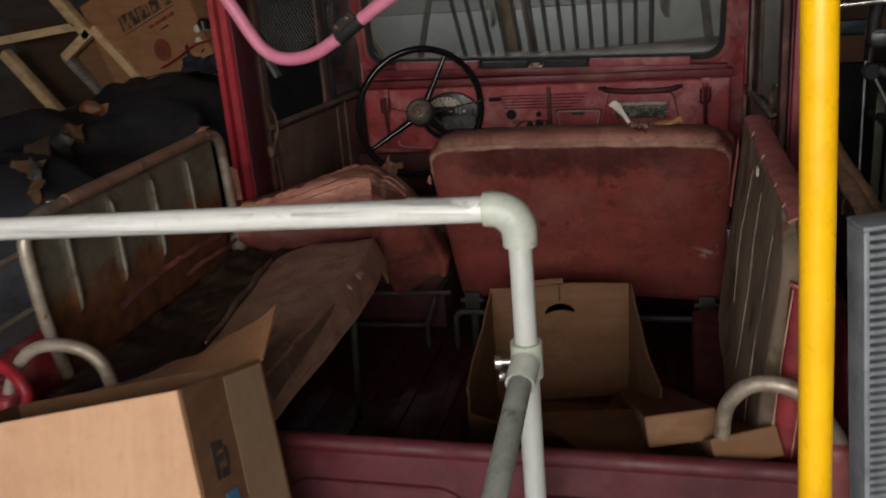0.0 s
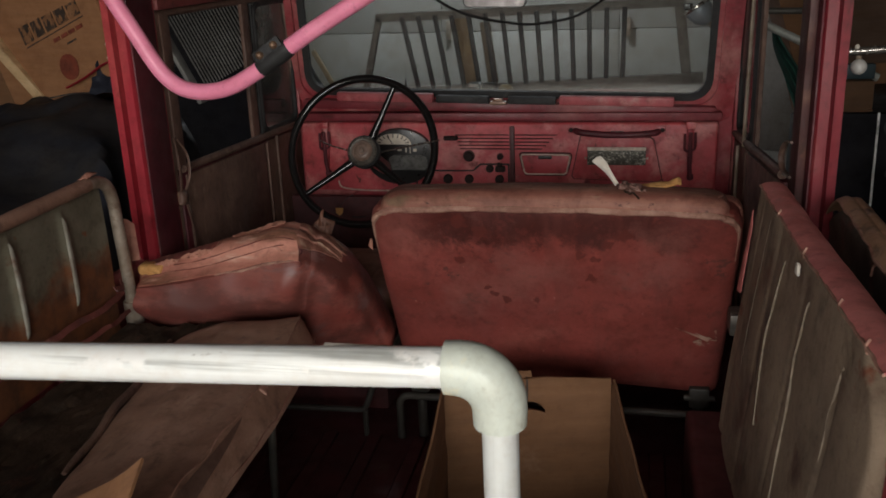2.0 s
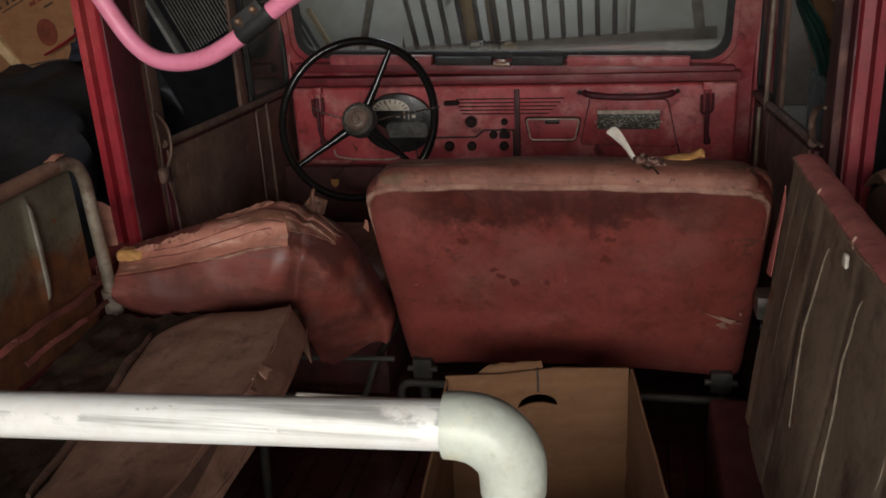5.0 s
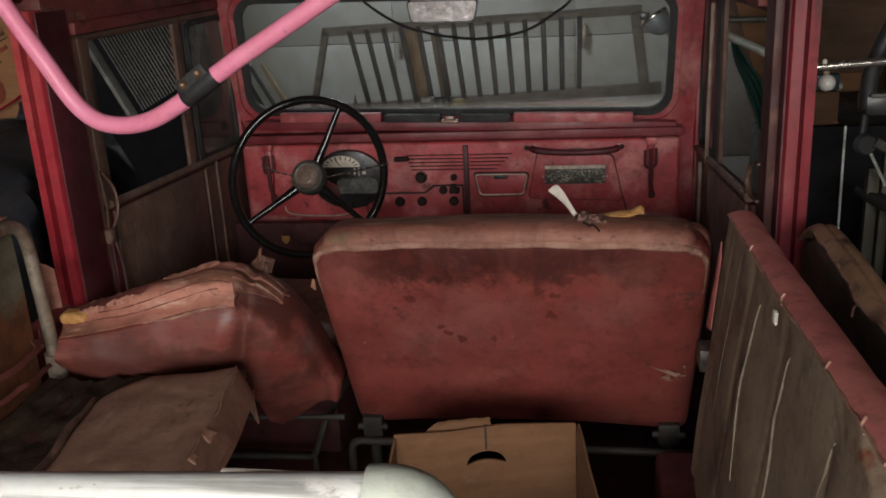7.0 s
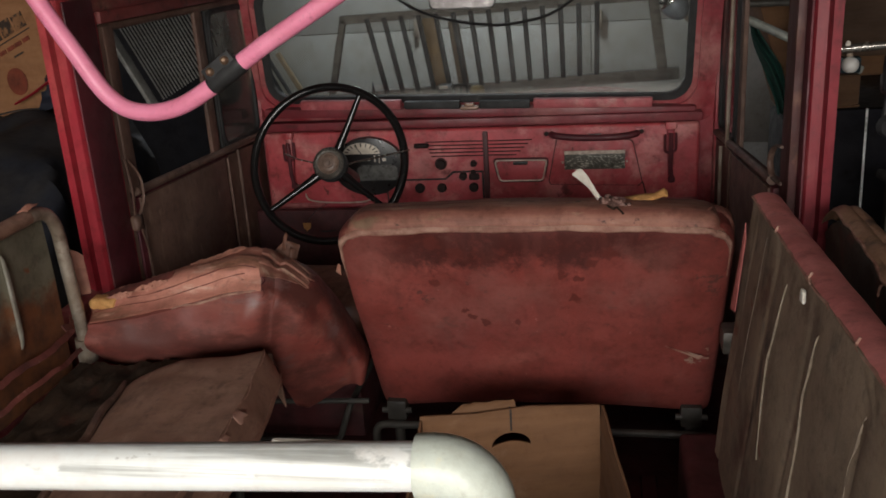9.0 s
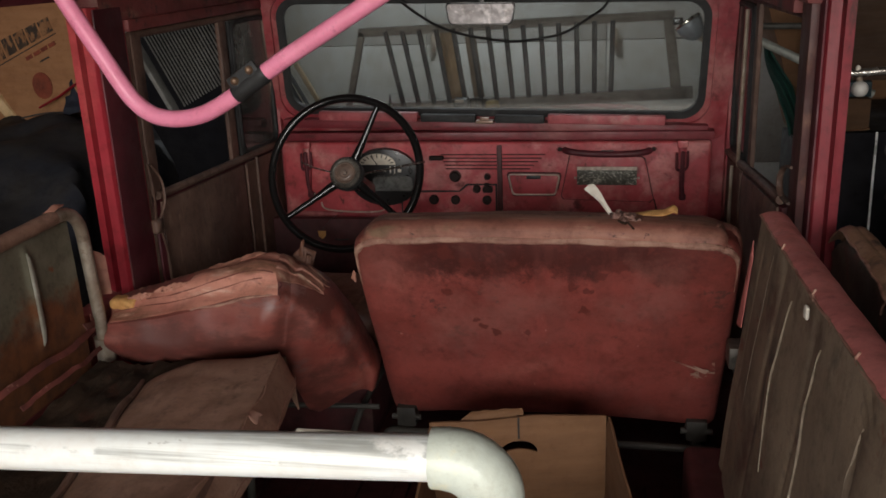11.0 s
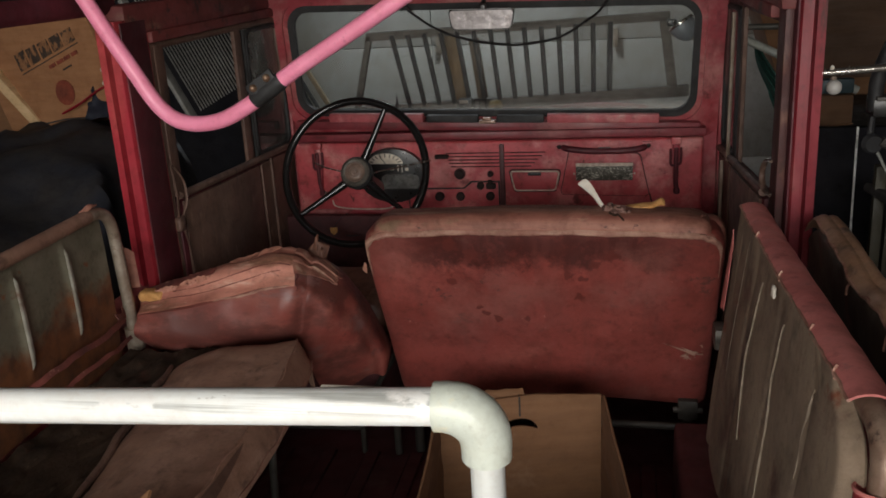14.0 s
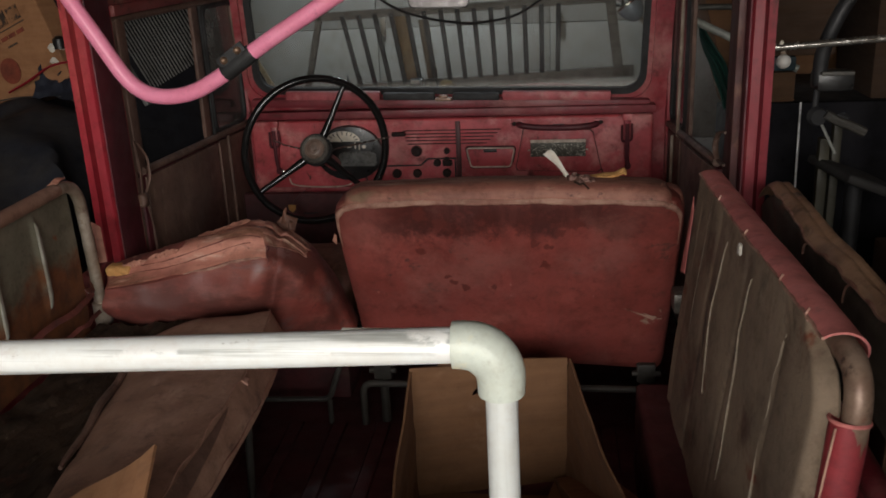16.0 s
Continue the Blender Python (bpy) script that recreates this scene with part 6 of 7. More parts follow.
part("wrap_rim", tube([V(0.682 + 0.0228 * math.cos(a), 1.480 + 0.0235 * math.sin(a), 1.268 + 0.004 * math.cos(a + 2)) for a in (2 * math.pi * i / 20 for i in range(20))], 0.0026, 6, closed=True), VINYL_BAND, rj)
part("paint_fleck", pad((0.003, 0.0085, 0.0095), 0.003, 6, Matrix.Translation((0.644, 1.960, 1.312)), lambda p: p + V(0, lumps(p, 90, 0.004, 3), lumps(p, 90, 0.004, 6))), PAPER, rj, "white fleck")
for i, y in enumerate((2.195, 1.965, 1.735, 1.60)):
    q = edging((y - 1.532) / 0.883, 0.0)
    hook = [q + V(-0.003, -0.010, 0), q + V(-0.003, -0.002, 0.001), q + V(-0.002, 0.004, 0.004), q + V(0.002, 0.005, 0.011)]
    part("torn_thread", tube(curve(hook, 4), 0.0019, 6), PIPING, rj, "pale torn thread")
scrap("torn_front_edge", rj, [(0.631, 2.388, 1.280), (0.614, 2.410, 1.105), (0.617, 2.375, 1.112), (0.631, 2.378, 1.250)], VINYL_BAND, "torn red vinyl at the front edge", seed=29)
for y in (1.62, 2.30):
    part("stay", box((0.60, y, 0.797), (0.64, y + 0.02, 0.86), 0.004), BARE, rj)

# cushion folded up behind the panel, on top of the body side
fc = thing("folded_cushion", (0.816, 1.97, 1.112), "folded-up seat cushion, dark face edged in worn brown vinyl", "cushion", "jump seats")


def slab(p):
    """The slab's far upper corner is rounded off."""
    k = max(0.0, (p.y - 0.42) / 0.14)
    return V(p.x + lumps(p, 7, 0.008, 77), p.y, p.z - (0.065 * k * k * (p.z / 0.082) if p.z > 0 else 0.0) + lumps(p, 5, 0.006, 71))


part("slab", pad((0.020, 0.56, 0.082), 0.018, 22, Matrix.Translation((0.818, 1.97, 1.194)), slab), SLAB, fc, "grimy grey-brown cushion face")


def band(u, v):
    """Brown vinyl over the top edge, sagging here and there, turned down at the far end."""
    y = 1.42 + 1.10 * u
    z = 1.289 - 0.016 * math.exp(-((y - 2.08) / 0.10) ** 2) * (1 - v) + lumps(V(y, 0, 0), 7, 0.004, 5)
    z -= 0.065 * max(0.0, (y - 2.41) / 0.12) ** 2
    puff = 0.011 * math.sin(math.pi * min(1.0, v * 1.15)) * (1 - 0.55 * math.exp(-((v - 0.48) / 0.10) ** 2))
    return V(0.793 + 0.055 * v + lumps(V(y, v, 0), 12, 0.003, 9), y, z + puff - 0.022 * max(0.0, v - 0.8) / 0.2)


part("edge_band", sheet(band, 80, 16, 0.003), CURTAIN, fc, "worn shiny brown vinyl edge")
part("band_seam", tube([band(i / 60, 0.48) + V(0, 0, 0.001) for i in range(60)], 0.0018, 5), GRIME, fc, "dark stitched seam")
pts = [band(0.02 + 0.88 * i / 60, 0.03) + V(-0.002, 0, 0.002 * math.sin(i * 1.3)) for i in range(61)]
part("edge_cord", tube(pts, 0.003, 6, radii=[0.0022 + 0.0014 * abs(math.sin(i * 0.41)) for i in range(61)]), PIPING, fc, "frayed pale edge cord")
for y, k in ((2.10, 0.030), (1.86, 0.042)):
    q = band((y - 1.42) / 1.10, 0.03)
    part("torn_thread", tube(curve([q, q + V(-0.004, 0.018, -0.3 * k), q + V(-0.003, 0.030, -k)], 4), 0.0022, 6), PIPING, fc, "pale torn thread")


# ---- things in and behind the vehicle ----
def carton(name, m, w, d, h, material, label, t=0.005, group=""):
    """An open carton in the frame m: x to its right, y to its back, z up, its floor's front left corner at the origin."""
    c = thing(name, m.translation, label, "box", group)
    part("bottom", box((0, 0, 0), (w, d, t), 0.001, m, seg=1), material, c, "", 0)
    part("front_wall", box((0, 0, t), (w, t, h), 0.001, m, seg=1), material, c, "", 0)
    part("back_wall", box((0, d - t, t), (w, d, h), 0.001, m, seg=1), material, c, "", 0)
    part("side_wall", box((0, t, t), (t, d - t, h), 0.001, m, seg=1), material, c, "", 0)
    part("side_wall", box((w - t, t, t), (w, d - t, h), 0.001, m, seg=1), material, c, "", 0)
    return c


# open carton behind the bench with a hand hole in its far wall
bx = thing("open_carton", (0.2, 2.1, 0.573), "open brown cardboard carton with a hand hole in its wall", "box")


def far_wall(bm=None):
    """The far wall with a crescent hole; built round the hole."""
    w, h = 0.362, 0.335
    m = basis((0.018, 2.318, 0.573), (0.965, 0.25, 0), (0, 0, 1))
    hole = [(0.180 + 0.040 * math.cos(a), 0.250 + 0.030 * math.sin(a)) for a in (math.pi * i / 10 for i in range(11))]
    hole += [(0.180 - 0.040 + 0.080 * i / 8, 0.250 + 0.010 * math.sin(math.pi * i / 8)) for i in range(1, 8)]
    t = bmesh.new()
    for ring_ in (hole, [(0, 0), (w, 0), (w, h * 0.96), (w * 0.6, h), (w * 0.3, h * 0.985), (0, h)]):
        vs = [t.verts.new((x, 0, z)) for x, z in ring_]
        for i in range(len(vs)):
            t.edges.new((vs[i], vs[(i + 1) % len(vs)]))
    bmesh.ops.triangle_fill(t, use_beauty=True, use_dissolve=False, edges=t.edges[:])
    bmesh.ops.solidify(t, geom=t.faces[:], thickness=0.005)
    return join(bmesh.new(), t, m)


part("far_wall", far_wall(), CARD, bx, "cardboard wall with a crescent hand hole", 0)
part("slit", box((0.179, -0.0062, 0.285), (0.183, 0.0062, 0.333), 0, basis((0.018, 2.317, 0.573), (0.965, 0.25, 0), (0, 0, 1))), INK, bx, "", 0)
part("floor_flap", box((0.02, 1.86, 0.572), (0.36, 2.33, 0.578), 0.001, seg=1), CARD, bx, "", 0)


def side(a, b, za, zb, sag=0.0):
    a, b = V(*a), V(*b)

    def f(u, v):
        p = a.lerp(b, u)
        top = za + (zb - za) * u - sag * math.sin(math.pi * u)
        return V(p.x, p.y, 0.574 + (top - 0.574) * v) + V(lumps(V(p.y, v, 0), 6, 0.008, 5), 0, 0)
    return sheet(f, 14, 8, 0.005)


part("side_wall", side((0.370, 2.405, 0), (0.462, 1.86, 0), 0.893, 0.885, 0.012), CARD, bx, "", 0)
part("side_wall", side((0.018, 2.312, 0), (0.045, 1.90, 0), 0.902, 0.84, 0.01), CARD, bx, "", 0)
part("near_wall", side((0.045, 1.90, 0), (0.462, 1.86, 0), 0.78, 0.80, 0.05), CARD, bx, "", 0)


def flap(pts, material, parent, label="", seed=0, name="flap"):
    return scrap(name, parent, pts, material, label, 8, 0.004, seed, 0.004)


flap([(0.075, 2.340, 0.900), (0.205, 2.372, 0.902), (0.200, 2.38, 0.918), (0.10, 2.36, 0.914)], CARD, bx, "", 2, "torn_rim")
flap([(0.34, 2.36, 0.60), (0.31, 2.20, 0.62), (0.42, 1.93, 0.70), (0.45, 2.05, 0.66)], CARD, bx, "", 4)
flap([(0.10, 2.20, 0.60), (0.32, 2.25, 0.595), (0.36, 1.95, 0.62), (0.12, 1.95, 0.62)], CARD, bx, "", 6)

# long flat carton that sticks up out of the open one, and scraps by the tailgate
tr = thing("flat_carton", (0.4, 2.0, 0.58), "long flat tan cardboard carton sticking out of the open one", "box", "flat cartons")
fa, fn = V(0.340, 2.36, 0.605), V(0.446, 1.490, 1.027)
part("body", box((0, 0, -0.050), ((fn - fa).length, 0.115, 0.0), 0.003, basis(fa, fn - fa, (fn - fa).cross(V(0.103, 0, 0.020)))), CARD, tr, "", 0)
tr2 = thing("flat_carton", (0.6, 1.6, 0.58), "short flat tan cardboard carton leaning on the tailgate", "box", "flat cartons")
fa, fn = V(0.46, 1.90, 0.76), V(0.548, 1.440, 1.022)
part("body", box((0, 0, -0.048), ((fn - fa).length, 0.105, 0.0), 0.003, basis(fa, fn - fa, (fn - fa).cross(V(0.085, 0, 0.026)))), CARD, tr2, "", 0)
tr3 = thing("cardboard_sheet", (0.4, 1.6, 0.58), "crumpled brown cardboard sheet leaning inside the tailgate", "cardboard")
flap([(0.18, 1.80, 0.84), (0.42, 1.80, 0.86), (0.56, 1.47, 0.965), (0.40, 1.45, 0.945)], CARD, tr3, "", 8, "sheet")
flap([(0.40, 1.45, 0.945), (0.56, 1.47, 0.965), (0.55, 1.50, 0.574), (0.40, 1.48, 0.574)], CARD, tr3, "", 9, "sheet")

# tall carton that leans by the tailgate, its top open
e1 = V(-0.972, 0.02, -0.232)
e2 = V(0.03, 0.955, -0.27)
e3 = e1.cross(e2).normalized() * -1
K0 = V(-0.147, 1.105, 1.250)
Mk = Matrix((e1 * -1, e2, e3)).transposed().to_4x4()
Mk.translation = K0
tc = thing("tall_carton", (-0.35, 1.2, 0.02), "tall tan cardboard carton leaning by the tailgate, its flaps open", "box")
HB = 1.16
# one carton in three cardboards: lit front, mid flap, shaded walls
part("front_wall", box((-0.50, 0, -HB), (0, 0.005, 0), 0.001, Mk, seg=1), CARD_PALE, tc, "tan front, the daylight put into its colour", 0)
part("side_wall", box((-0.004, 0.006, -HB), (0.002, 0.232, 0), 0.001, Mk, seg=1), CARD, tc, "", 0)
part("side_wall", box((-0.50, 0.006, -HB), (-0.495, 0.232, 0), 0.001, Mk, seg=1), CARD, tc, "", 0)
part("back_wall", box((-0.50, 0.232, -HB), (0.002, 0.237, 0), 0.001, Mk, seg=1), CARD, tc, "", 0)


def back_flap(u, v):
    p = Mk @ V(-0.50 + 0.505 * u, 0.237, 0)
    return p + V(-0.012 - 0.024 * u, 0.05 + 0.096 * u, 0.050 * u * u + 0.022 * u ** 8 - 0.040) * v + V(0, 0, lumps(p, 14, 0.010, 4) * v)


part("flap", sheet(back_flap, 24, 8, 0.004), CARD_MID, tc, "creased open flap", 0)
part("printed_smear", sheet(lambda u, v: back_flap(0.30 + 0.30 * u, 0.30 + 0.16 * v + 0.10 * u) + V(0, -0.001, 0.0035), 10, 3, 0.0006), INK_GREY, tc, "faded blue-grey print on the flap")
bm = bmesh.new()
for lo, hi in (((0.0025, 0.044, -0.138), (0.0035, 0.056, -0.085)), ((0.0025, 0.056, -0.099), (0.0035, 0.076, -0.087)), ((0.0025, 0.056, -0.116), (0.0035, 0.072, -0.106)), ((0.0025, 0.060, -0.139), (0.0035, 0.080, -0.126)), ((0.0025, 0.074, -0.126), (0.0035, 0.084, -0.098))):
    box(lo, hi, 0, Mk, bm)
part("printed_mark", bm, INK, tc, "dark printed block mark", 0)
part("printed_mark", box((0.0025, 0.058, -0.205), (0.0035, 0.090, -0.160), 0, Mk), INK_BLUE, tc, "blue printed block", 0)
part("tape", box((0.0025, 0.115, -0.50), (0.0032, 0.228, -0.006), 0, Mk), TAPE, tc, "strip of brown tape", 0)

# pipe frame across the rear
pf = thing("pipe_frame", (0.0, 1.317, 0), "grey aluminium pipe frame with a cast elbow and a clamped brace", "frame")
PZ = 1.4365
A, Bq = V(0.244, 1.317, PZ), V(-1.45, 1.317, PZ - 0.068)
part("top_pipe", tube([A + (Bq - A) * (i / 24) for i in range(25)], 0.0185, 20), ZINC, pf, "pale weathered pipe")
arc = [V(0.241, 1.317, PZ), V(0.2535, 1.317, PZ + 0.0003)] + [V(0.2535 + 0.035 * math.sin(a), 1.317, PZ - 0.035 + 0.035 * math.cos(a)) for a in (math.pi / 2 * i / 10 for i in range(11))] + [V(0.2885, 1.317, PZ - 0.052)]
part("elbow", tube(arc, 0.0245, 20, radii=[0.0240, 0.0246] + [0.0246 + 0.0012 * math.sin(math.pi * i / 10) for i in range(11)] + [0.0238]), CAST, pf, "cast grey elbow")
part("leg", tube([(0.2885, 1.317, PZ - 0.05), (0.300, 1.317, 0.0)], 0.0165, 18), ZINC_LEG, pf, "pale weathered pipe")
part("leg", tube([(-1.44, 1.317, PZ - 0.07), (-1.44, 1.317, 0.0)], 0.0165, 18), ZINC_LEG, pf)
part("tape_end", box((0.127, 1.3235, PZ + 0.0105), (0.238, 1.3290, PZ + 0.0131), 0.001, basis((0, 0, 0), (1, 0, 0.0), (0, 0, 1)), seg=1), PAPER, pf, "thin pale strip lying on the pipe", 0)
cz = 1.214
clamp = part("clamp", tube([(0.2895, 1.317, cz + 0.024), (0.2898, 1.317, cz - 0.030)], 0.023, 18), CAST, pf, "cast grey clamp")
part("clamp_socket", tube([(0.2895, 1.30, cz - 0.002), (0.288, 1.262, cz - 0.016)], 0.0215, 16), CAST, clamp)
part("clamp_bolt", lathe([(0.005, 0), (0.005, 0.012), (0.010, 0.013), (0.010, 0.021), (0.004, 0.022)], basis((0.268, 1.30, cz), (0, 0, 1), (-1, -0.2, 0)), 12), CHROME, clamp, "bright bolt")
part("clamp_bolt", lathe([(0.005, 0), (0.005, 0.010), (0.008, 0.011), (0.008, 0.018), (0.004, 0.019)], basis((0.268, 1.306, cz - 0.024), (0, 0, 1), (-1, -0.3, 0)), 12), CHROME, clamp)
part("brace", tube([(0.2885, 1.28, cz - 0.008), (0.290, 0.95, 1.132), (0.292, 0.72, 1.072), (0.27, 0.30, 0.0)], 0.0165, 18), TUBE_GREY, pf, "dull grey brace pipe")

# yellow pole
solo("yellow_pole", tube([(0.681, 1.027, 0.0), (0.642, 1.027, 1.20), (0.621, 1.027, 1.68), (0.601, 1.027, 2.1)], 0.0168, 20), YELLOW, (0.681, 1.027, 0), "upright glossy yellow painted steel pole", "pole")

# grey louvred panel behind the rear corner
lv = thing("louvred_panel", (0.95, 1.27, 0), "grey louvred metal panel leaning at the rear corner", "grille")
m = basis((0.811, 1.25, 0.0), (1.0, 0.25, 0.07), (-0.07, 0, 1))
part("edge_frame", box((0, 0, 0), (0.008, 0.05, 1.43), 0.003, m), FIN, lv)
part("edge_frame", box((0.40, 0, 0), (0.408, 0.05, 1.43), 0.003, m), FIN, lv)
part("top_edge", box((0, 0, 1.43), (0.408, 0.05, 1.436), 0.002, m), FIN, lv)
part("backing", box((0.008, 0.030, 0.0), (0.40, 0.040, 1.43), 0, m), BLACK, lv, "", 0)
sl = part("slat", box((0.008, 0.004, 0.60), (0.40, 0.024, 0.6055), 0, m @ pose(0, 0, 0, 0, 0, 0)), FIN, lv, "", 0)
for i in range(1, 74):
    o = sl.copy()
    scene.collection.objects.link(o)
    o.location = sl.location + (m.to_3x3() @ V(0, 0, 0.0112 * i))

# pink tube with a black clamp
pink = thing("pink_tube", (-0.45, 2.43, 1.52), "bent pink painted steel tube with a black bolted clamp", "tube")
ctr = [(-0.800, 2.43, 1.91), (-0.742, 2.43, 1.812), (-0.690, 2.43, 1.717), (-0.647, 2.43, 1.643), (-0.604, 2.43, 1.568), (-0.578, 2.43, 1.536), (-0.552, 2.43, 1.518), (-0.525, 2.43, 1.510), (-0.497, 2.43, 1.508), (-0.466, 2.43, 1.511), (-0.436, 2.43, 1.519), (-0.405, 2.43, 1.533), (-0.362, 2.43, 1.557)]
pts = curve(ctr, 5)
part("bend", tube(pts, 0.0175, 20), PINK, pink)
part("arm", tube([(-0.305, 2.43, 1.595), (-0.250, 2.43, 1.629), (-0.134, 2.43, 1.694), (0.10, 2.43, 1.828)], 0.0175, 20), PINK, pink)
c0, c1 = V(-0.366, 2.43, 1.555), V(-0.299, 2.43, 1.599)
cd = (c1 - c0).normalized()
up_ = V(-cd.z, 0, cd.x)
ck = part("clamp", tube([c0, c0 + cd * 0.004, c1 - cd * 0.004, c1], 0.0195, 20, radii=[0.0180, 0.0198, 0.0198, 0.0180]), RUBBER, pink, "black clamp sleeve")
part("clamp_flange", box((0.004, -0.004, 0.0), (0.074, 0.004, 0.030), 0.003, basis(c0 + V(0, -0.012, 0.004), cd, up_)), RUBBER, ck)
for k in (0.022, 0.060):
    q = c0 + cd * k + up_ * 0.021 + V(0, -0.016, 0)
    bolt = part("bolt", lathe([(0.0085, -0.004), (0.0085, 0.001), (0.0070, 0.005), (0.0040, 0.008), (0.0015, 0.009)], basis(q, (1, 0, 0.5), (-0.2, -1, 0.35)), 16), BRASS, ck, "rusty round bolt head")
    part("washer", lathe([(0.0125, -0.006), (0.0125, -0.003), (0.009, -0.002)], basis(q, (1, 0, 0.5), (-0.2, -1, 0.35)), 16), RUBBER, bolt)

# ---- ahead of the windscreen ----
gt = thing("slatted_gate", (0, 4.5, 1.14), "old slatted wooden gate leaning over the bonnet", "gate")


def beam(a, b, w, d, material, parent, name, label=""):
    a, b = V(*a), V(*b)
    m = basis(a, b - a, (0, -1, 0))
    return part(name, box((0, -w / 2, -d / 2), ((b - a).length, w / 2, d / 2), 0.003, m), material, parent, label)


beam((-0.68, 4.5, 1.497), (0.60, 4.5, 1.535), 0.036, 0.03, OLD_WOOD, gt, "top_rail", "weathered top rail")
beam((-0.76, 4.5, 1.172), (0.68, 4.5, 1.232), 0.046, 0.035, OLD_WOOD, gt, "bottom_rail", "weathered bottom rail")
beam((-0.668, 4.5, 1.50), (-0.745, 4.5, 1.19), 0.026, 0.03, OLD_WOOD, gt, "end_post")
beam((0.575, 4.5, 1.53), (0.615, 4.5, 1.24), 0.040, 0.03, OLD_WOOD, gt, "end_post")
for i in range(14):
    k = i / 13
    beam((-0.566 + 0.928 * k, 4.488, 1.500 + 0.022 * k), (-0.503 + 0.861 * k, 4.488, 1.190 + 0.048 * k), 0.020, 0.014, SLAT, gt, "slat")
solo("board", box((-0.030, 0, 0), (0.030, 0.03, 0.38), 0.003, Matrix.Translation((-0.283, 4.60, 1.13)) @ pose(0, 0, 0, 0, -7.5, 0)), TAN_WOOD, (-0.31, 4.6, 1.13), "upright tan board behind the gate", "board")
solo("board", box((-0.022, 0, 0), (0.022, 0.02, 0.335), 0.003, Matrix.Translation((-0.192, 4.62, 1.13)) @ pose(0, 0, 0, 0, -7, 0)), DULL_BOARD, (-0.2, 4.6, 1.13), "narrow dull board behind the gate", "board")
tl = thing("tool_box", (-0.22, 4.40, 1.183), "small black box with a wire frame on the bonnet", "box")
part("body", box((-0.268, 4.36, 1.183), (-0.210, 4.42, 1.238), 0.006), BLACK, tl)
part("wire_frame", tube(rounded([(-0.200, 4.37, 1.185), (-0.200, 4.37, 1.236), (-0.150, 4.37, 1.236), (-0.150, 4.37, 1.185)], 0.008), 0.004, 6), RUBBER, tl)
part("wire_frame", tube([(-0.175, 4.37, 1.185), (-0.175, 4.37, 1.236)], 0.003, 6), RUBBER, tl)
part("label", box((-0.262, 4.357, 1.222), (-0.225, 4.3605, 1.236), 0.001, seg=1), PAPER, tl, "pale paper label", 0)
solo("ball", pad((0.030, 0.024, 0.024), 0.023, 8, Matrix.Translation((-0.112, 4.38, 1.207))), YELLOW_DULL, (-0.112, 4.38, 1.183), "dull yellow ball on the bonnet", "ball")
for x in (-0.545, -0.487):
    solo("spike", lathe([(0.009, 0.0), (0.008, 0.03), (0.001, 0.075)], Matrix.Translation((x, 4.42, 1.18)), 8), RUBBER, (x, 4.42, 1.18), "small dark pointed fitting on the bonnet", "fitting", "bonnet fittings")
for a, b, w_, mt in ((V(-0.86, 6.02, 0.0), V(-1.545, 6.13, 1.19), 0.030, TAN_WOOD), (V(-0.93, 6.00, 0.0), V(-1.615, 6.12, 1.18), 0.022, SLAT)):
    solo("board", box((0, -w_ / 2, 0), ((b - a).length, w_ / 2, 0.02), 0.003, basis(a, b - a, (0, -1, 0.1))), mt, a, "narrow board leaning on the end wall", "board")

# ---- along the left side ----
def mound(p):
    q = V(p.x, p.y, p.z)
    q += V(lumps(p, 1.7, 0.16, 1), lumps(p, 1.9, 0.16, 5), lumps(p, 2.1, 0.12, 9))
    if p.z > 0:                                    # the heap is lower on its far side
        q.z -= 0.42 * max(0.0, -p.x - 0.05)
    q += V(0, 0, lumps(p, 6, 0.05, 13)) + V(lumps(p, 9, 0.03, 17), 0, 0)
    q += V(0.6, -0.3, 0.7) * 0.022 * abs(math.sin(3.2 * p.x + 5.5 * p.y + 4 * lumps(p, 2.5, 1.0, 23))) ** 0.6   # drawn folds
    return q


tp = thing("tarpaulin", (-1.78, 3.25, 0), "large heap under a dusty black tarpaulin", "tarpaulin")
part("cover", pad((0.68, 1.25, 0.62), 0.30, 40, Matrix.Translation((-1.78, 3.25, 0.62)), mound), TARP, tp)
part("hem", tube(curve([(-1.72, 3.66, 1.300), (-1.64, 3.665, 1.313), (-1.55, 3.66, 1.318), (-1.46, 3.65, 1.322), (-1.36, 3.63, 1.30)], 6), 0.006, 6, flat=0.5), TARP_HEM, tp, "pale worn hem of the tarpaulin")


def tilted(origin, deg, yaw=0):
    return Matrix.Translation(origin) @ pose(0, 0, 0, 0, -deg, yaw)


# produce carton with a worn print, tipped
Mx = tilted((-1.72, 3.74, 1.515), 21, -14)
ex = thing("printed_carton", (-1.72, 3.9, 1.25), "tipped brown cardboard carton with faded dark and red print", "box")
part("body", box((-0.34, 0, -0.24), (0.27, 0.40, 0.22), 0.006, Mx), CARD_MID, ex, "", 0)
for i in range(5):
    x, k = -0.148 + i * 0.068, 0.066 - 0.004 * i
    part("print_bar", box((x, -0.003, 0.022), (x + 0.056, -0.001, 0.022 + k), 0, Mx), INK_WORN, ex, "worn dark printed block", 0)
part("print_bar", box((-0.145, -0.003, 0.008), (0.185, -0.001, 0.0115), 0, Mx), INK, ex, "thin printed rule", 0)
for x in (0.0, 0.045, 0.085, 0.13):
    part("print_bar", box((x, -0.003, -0.024), (x + 0.035, -0.001, -0.010), 0, Mx), INK_RED, ex, "faded small print", 0)
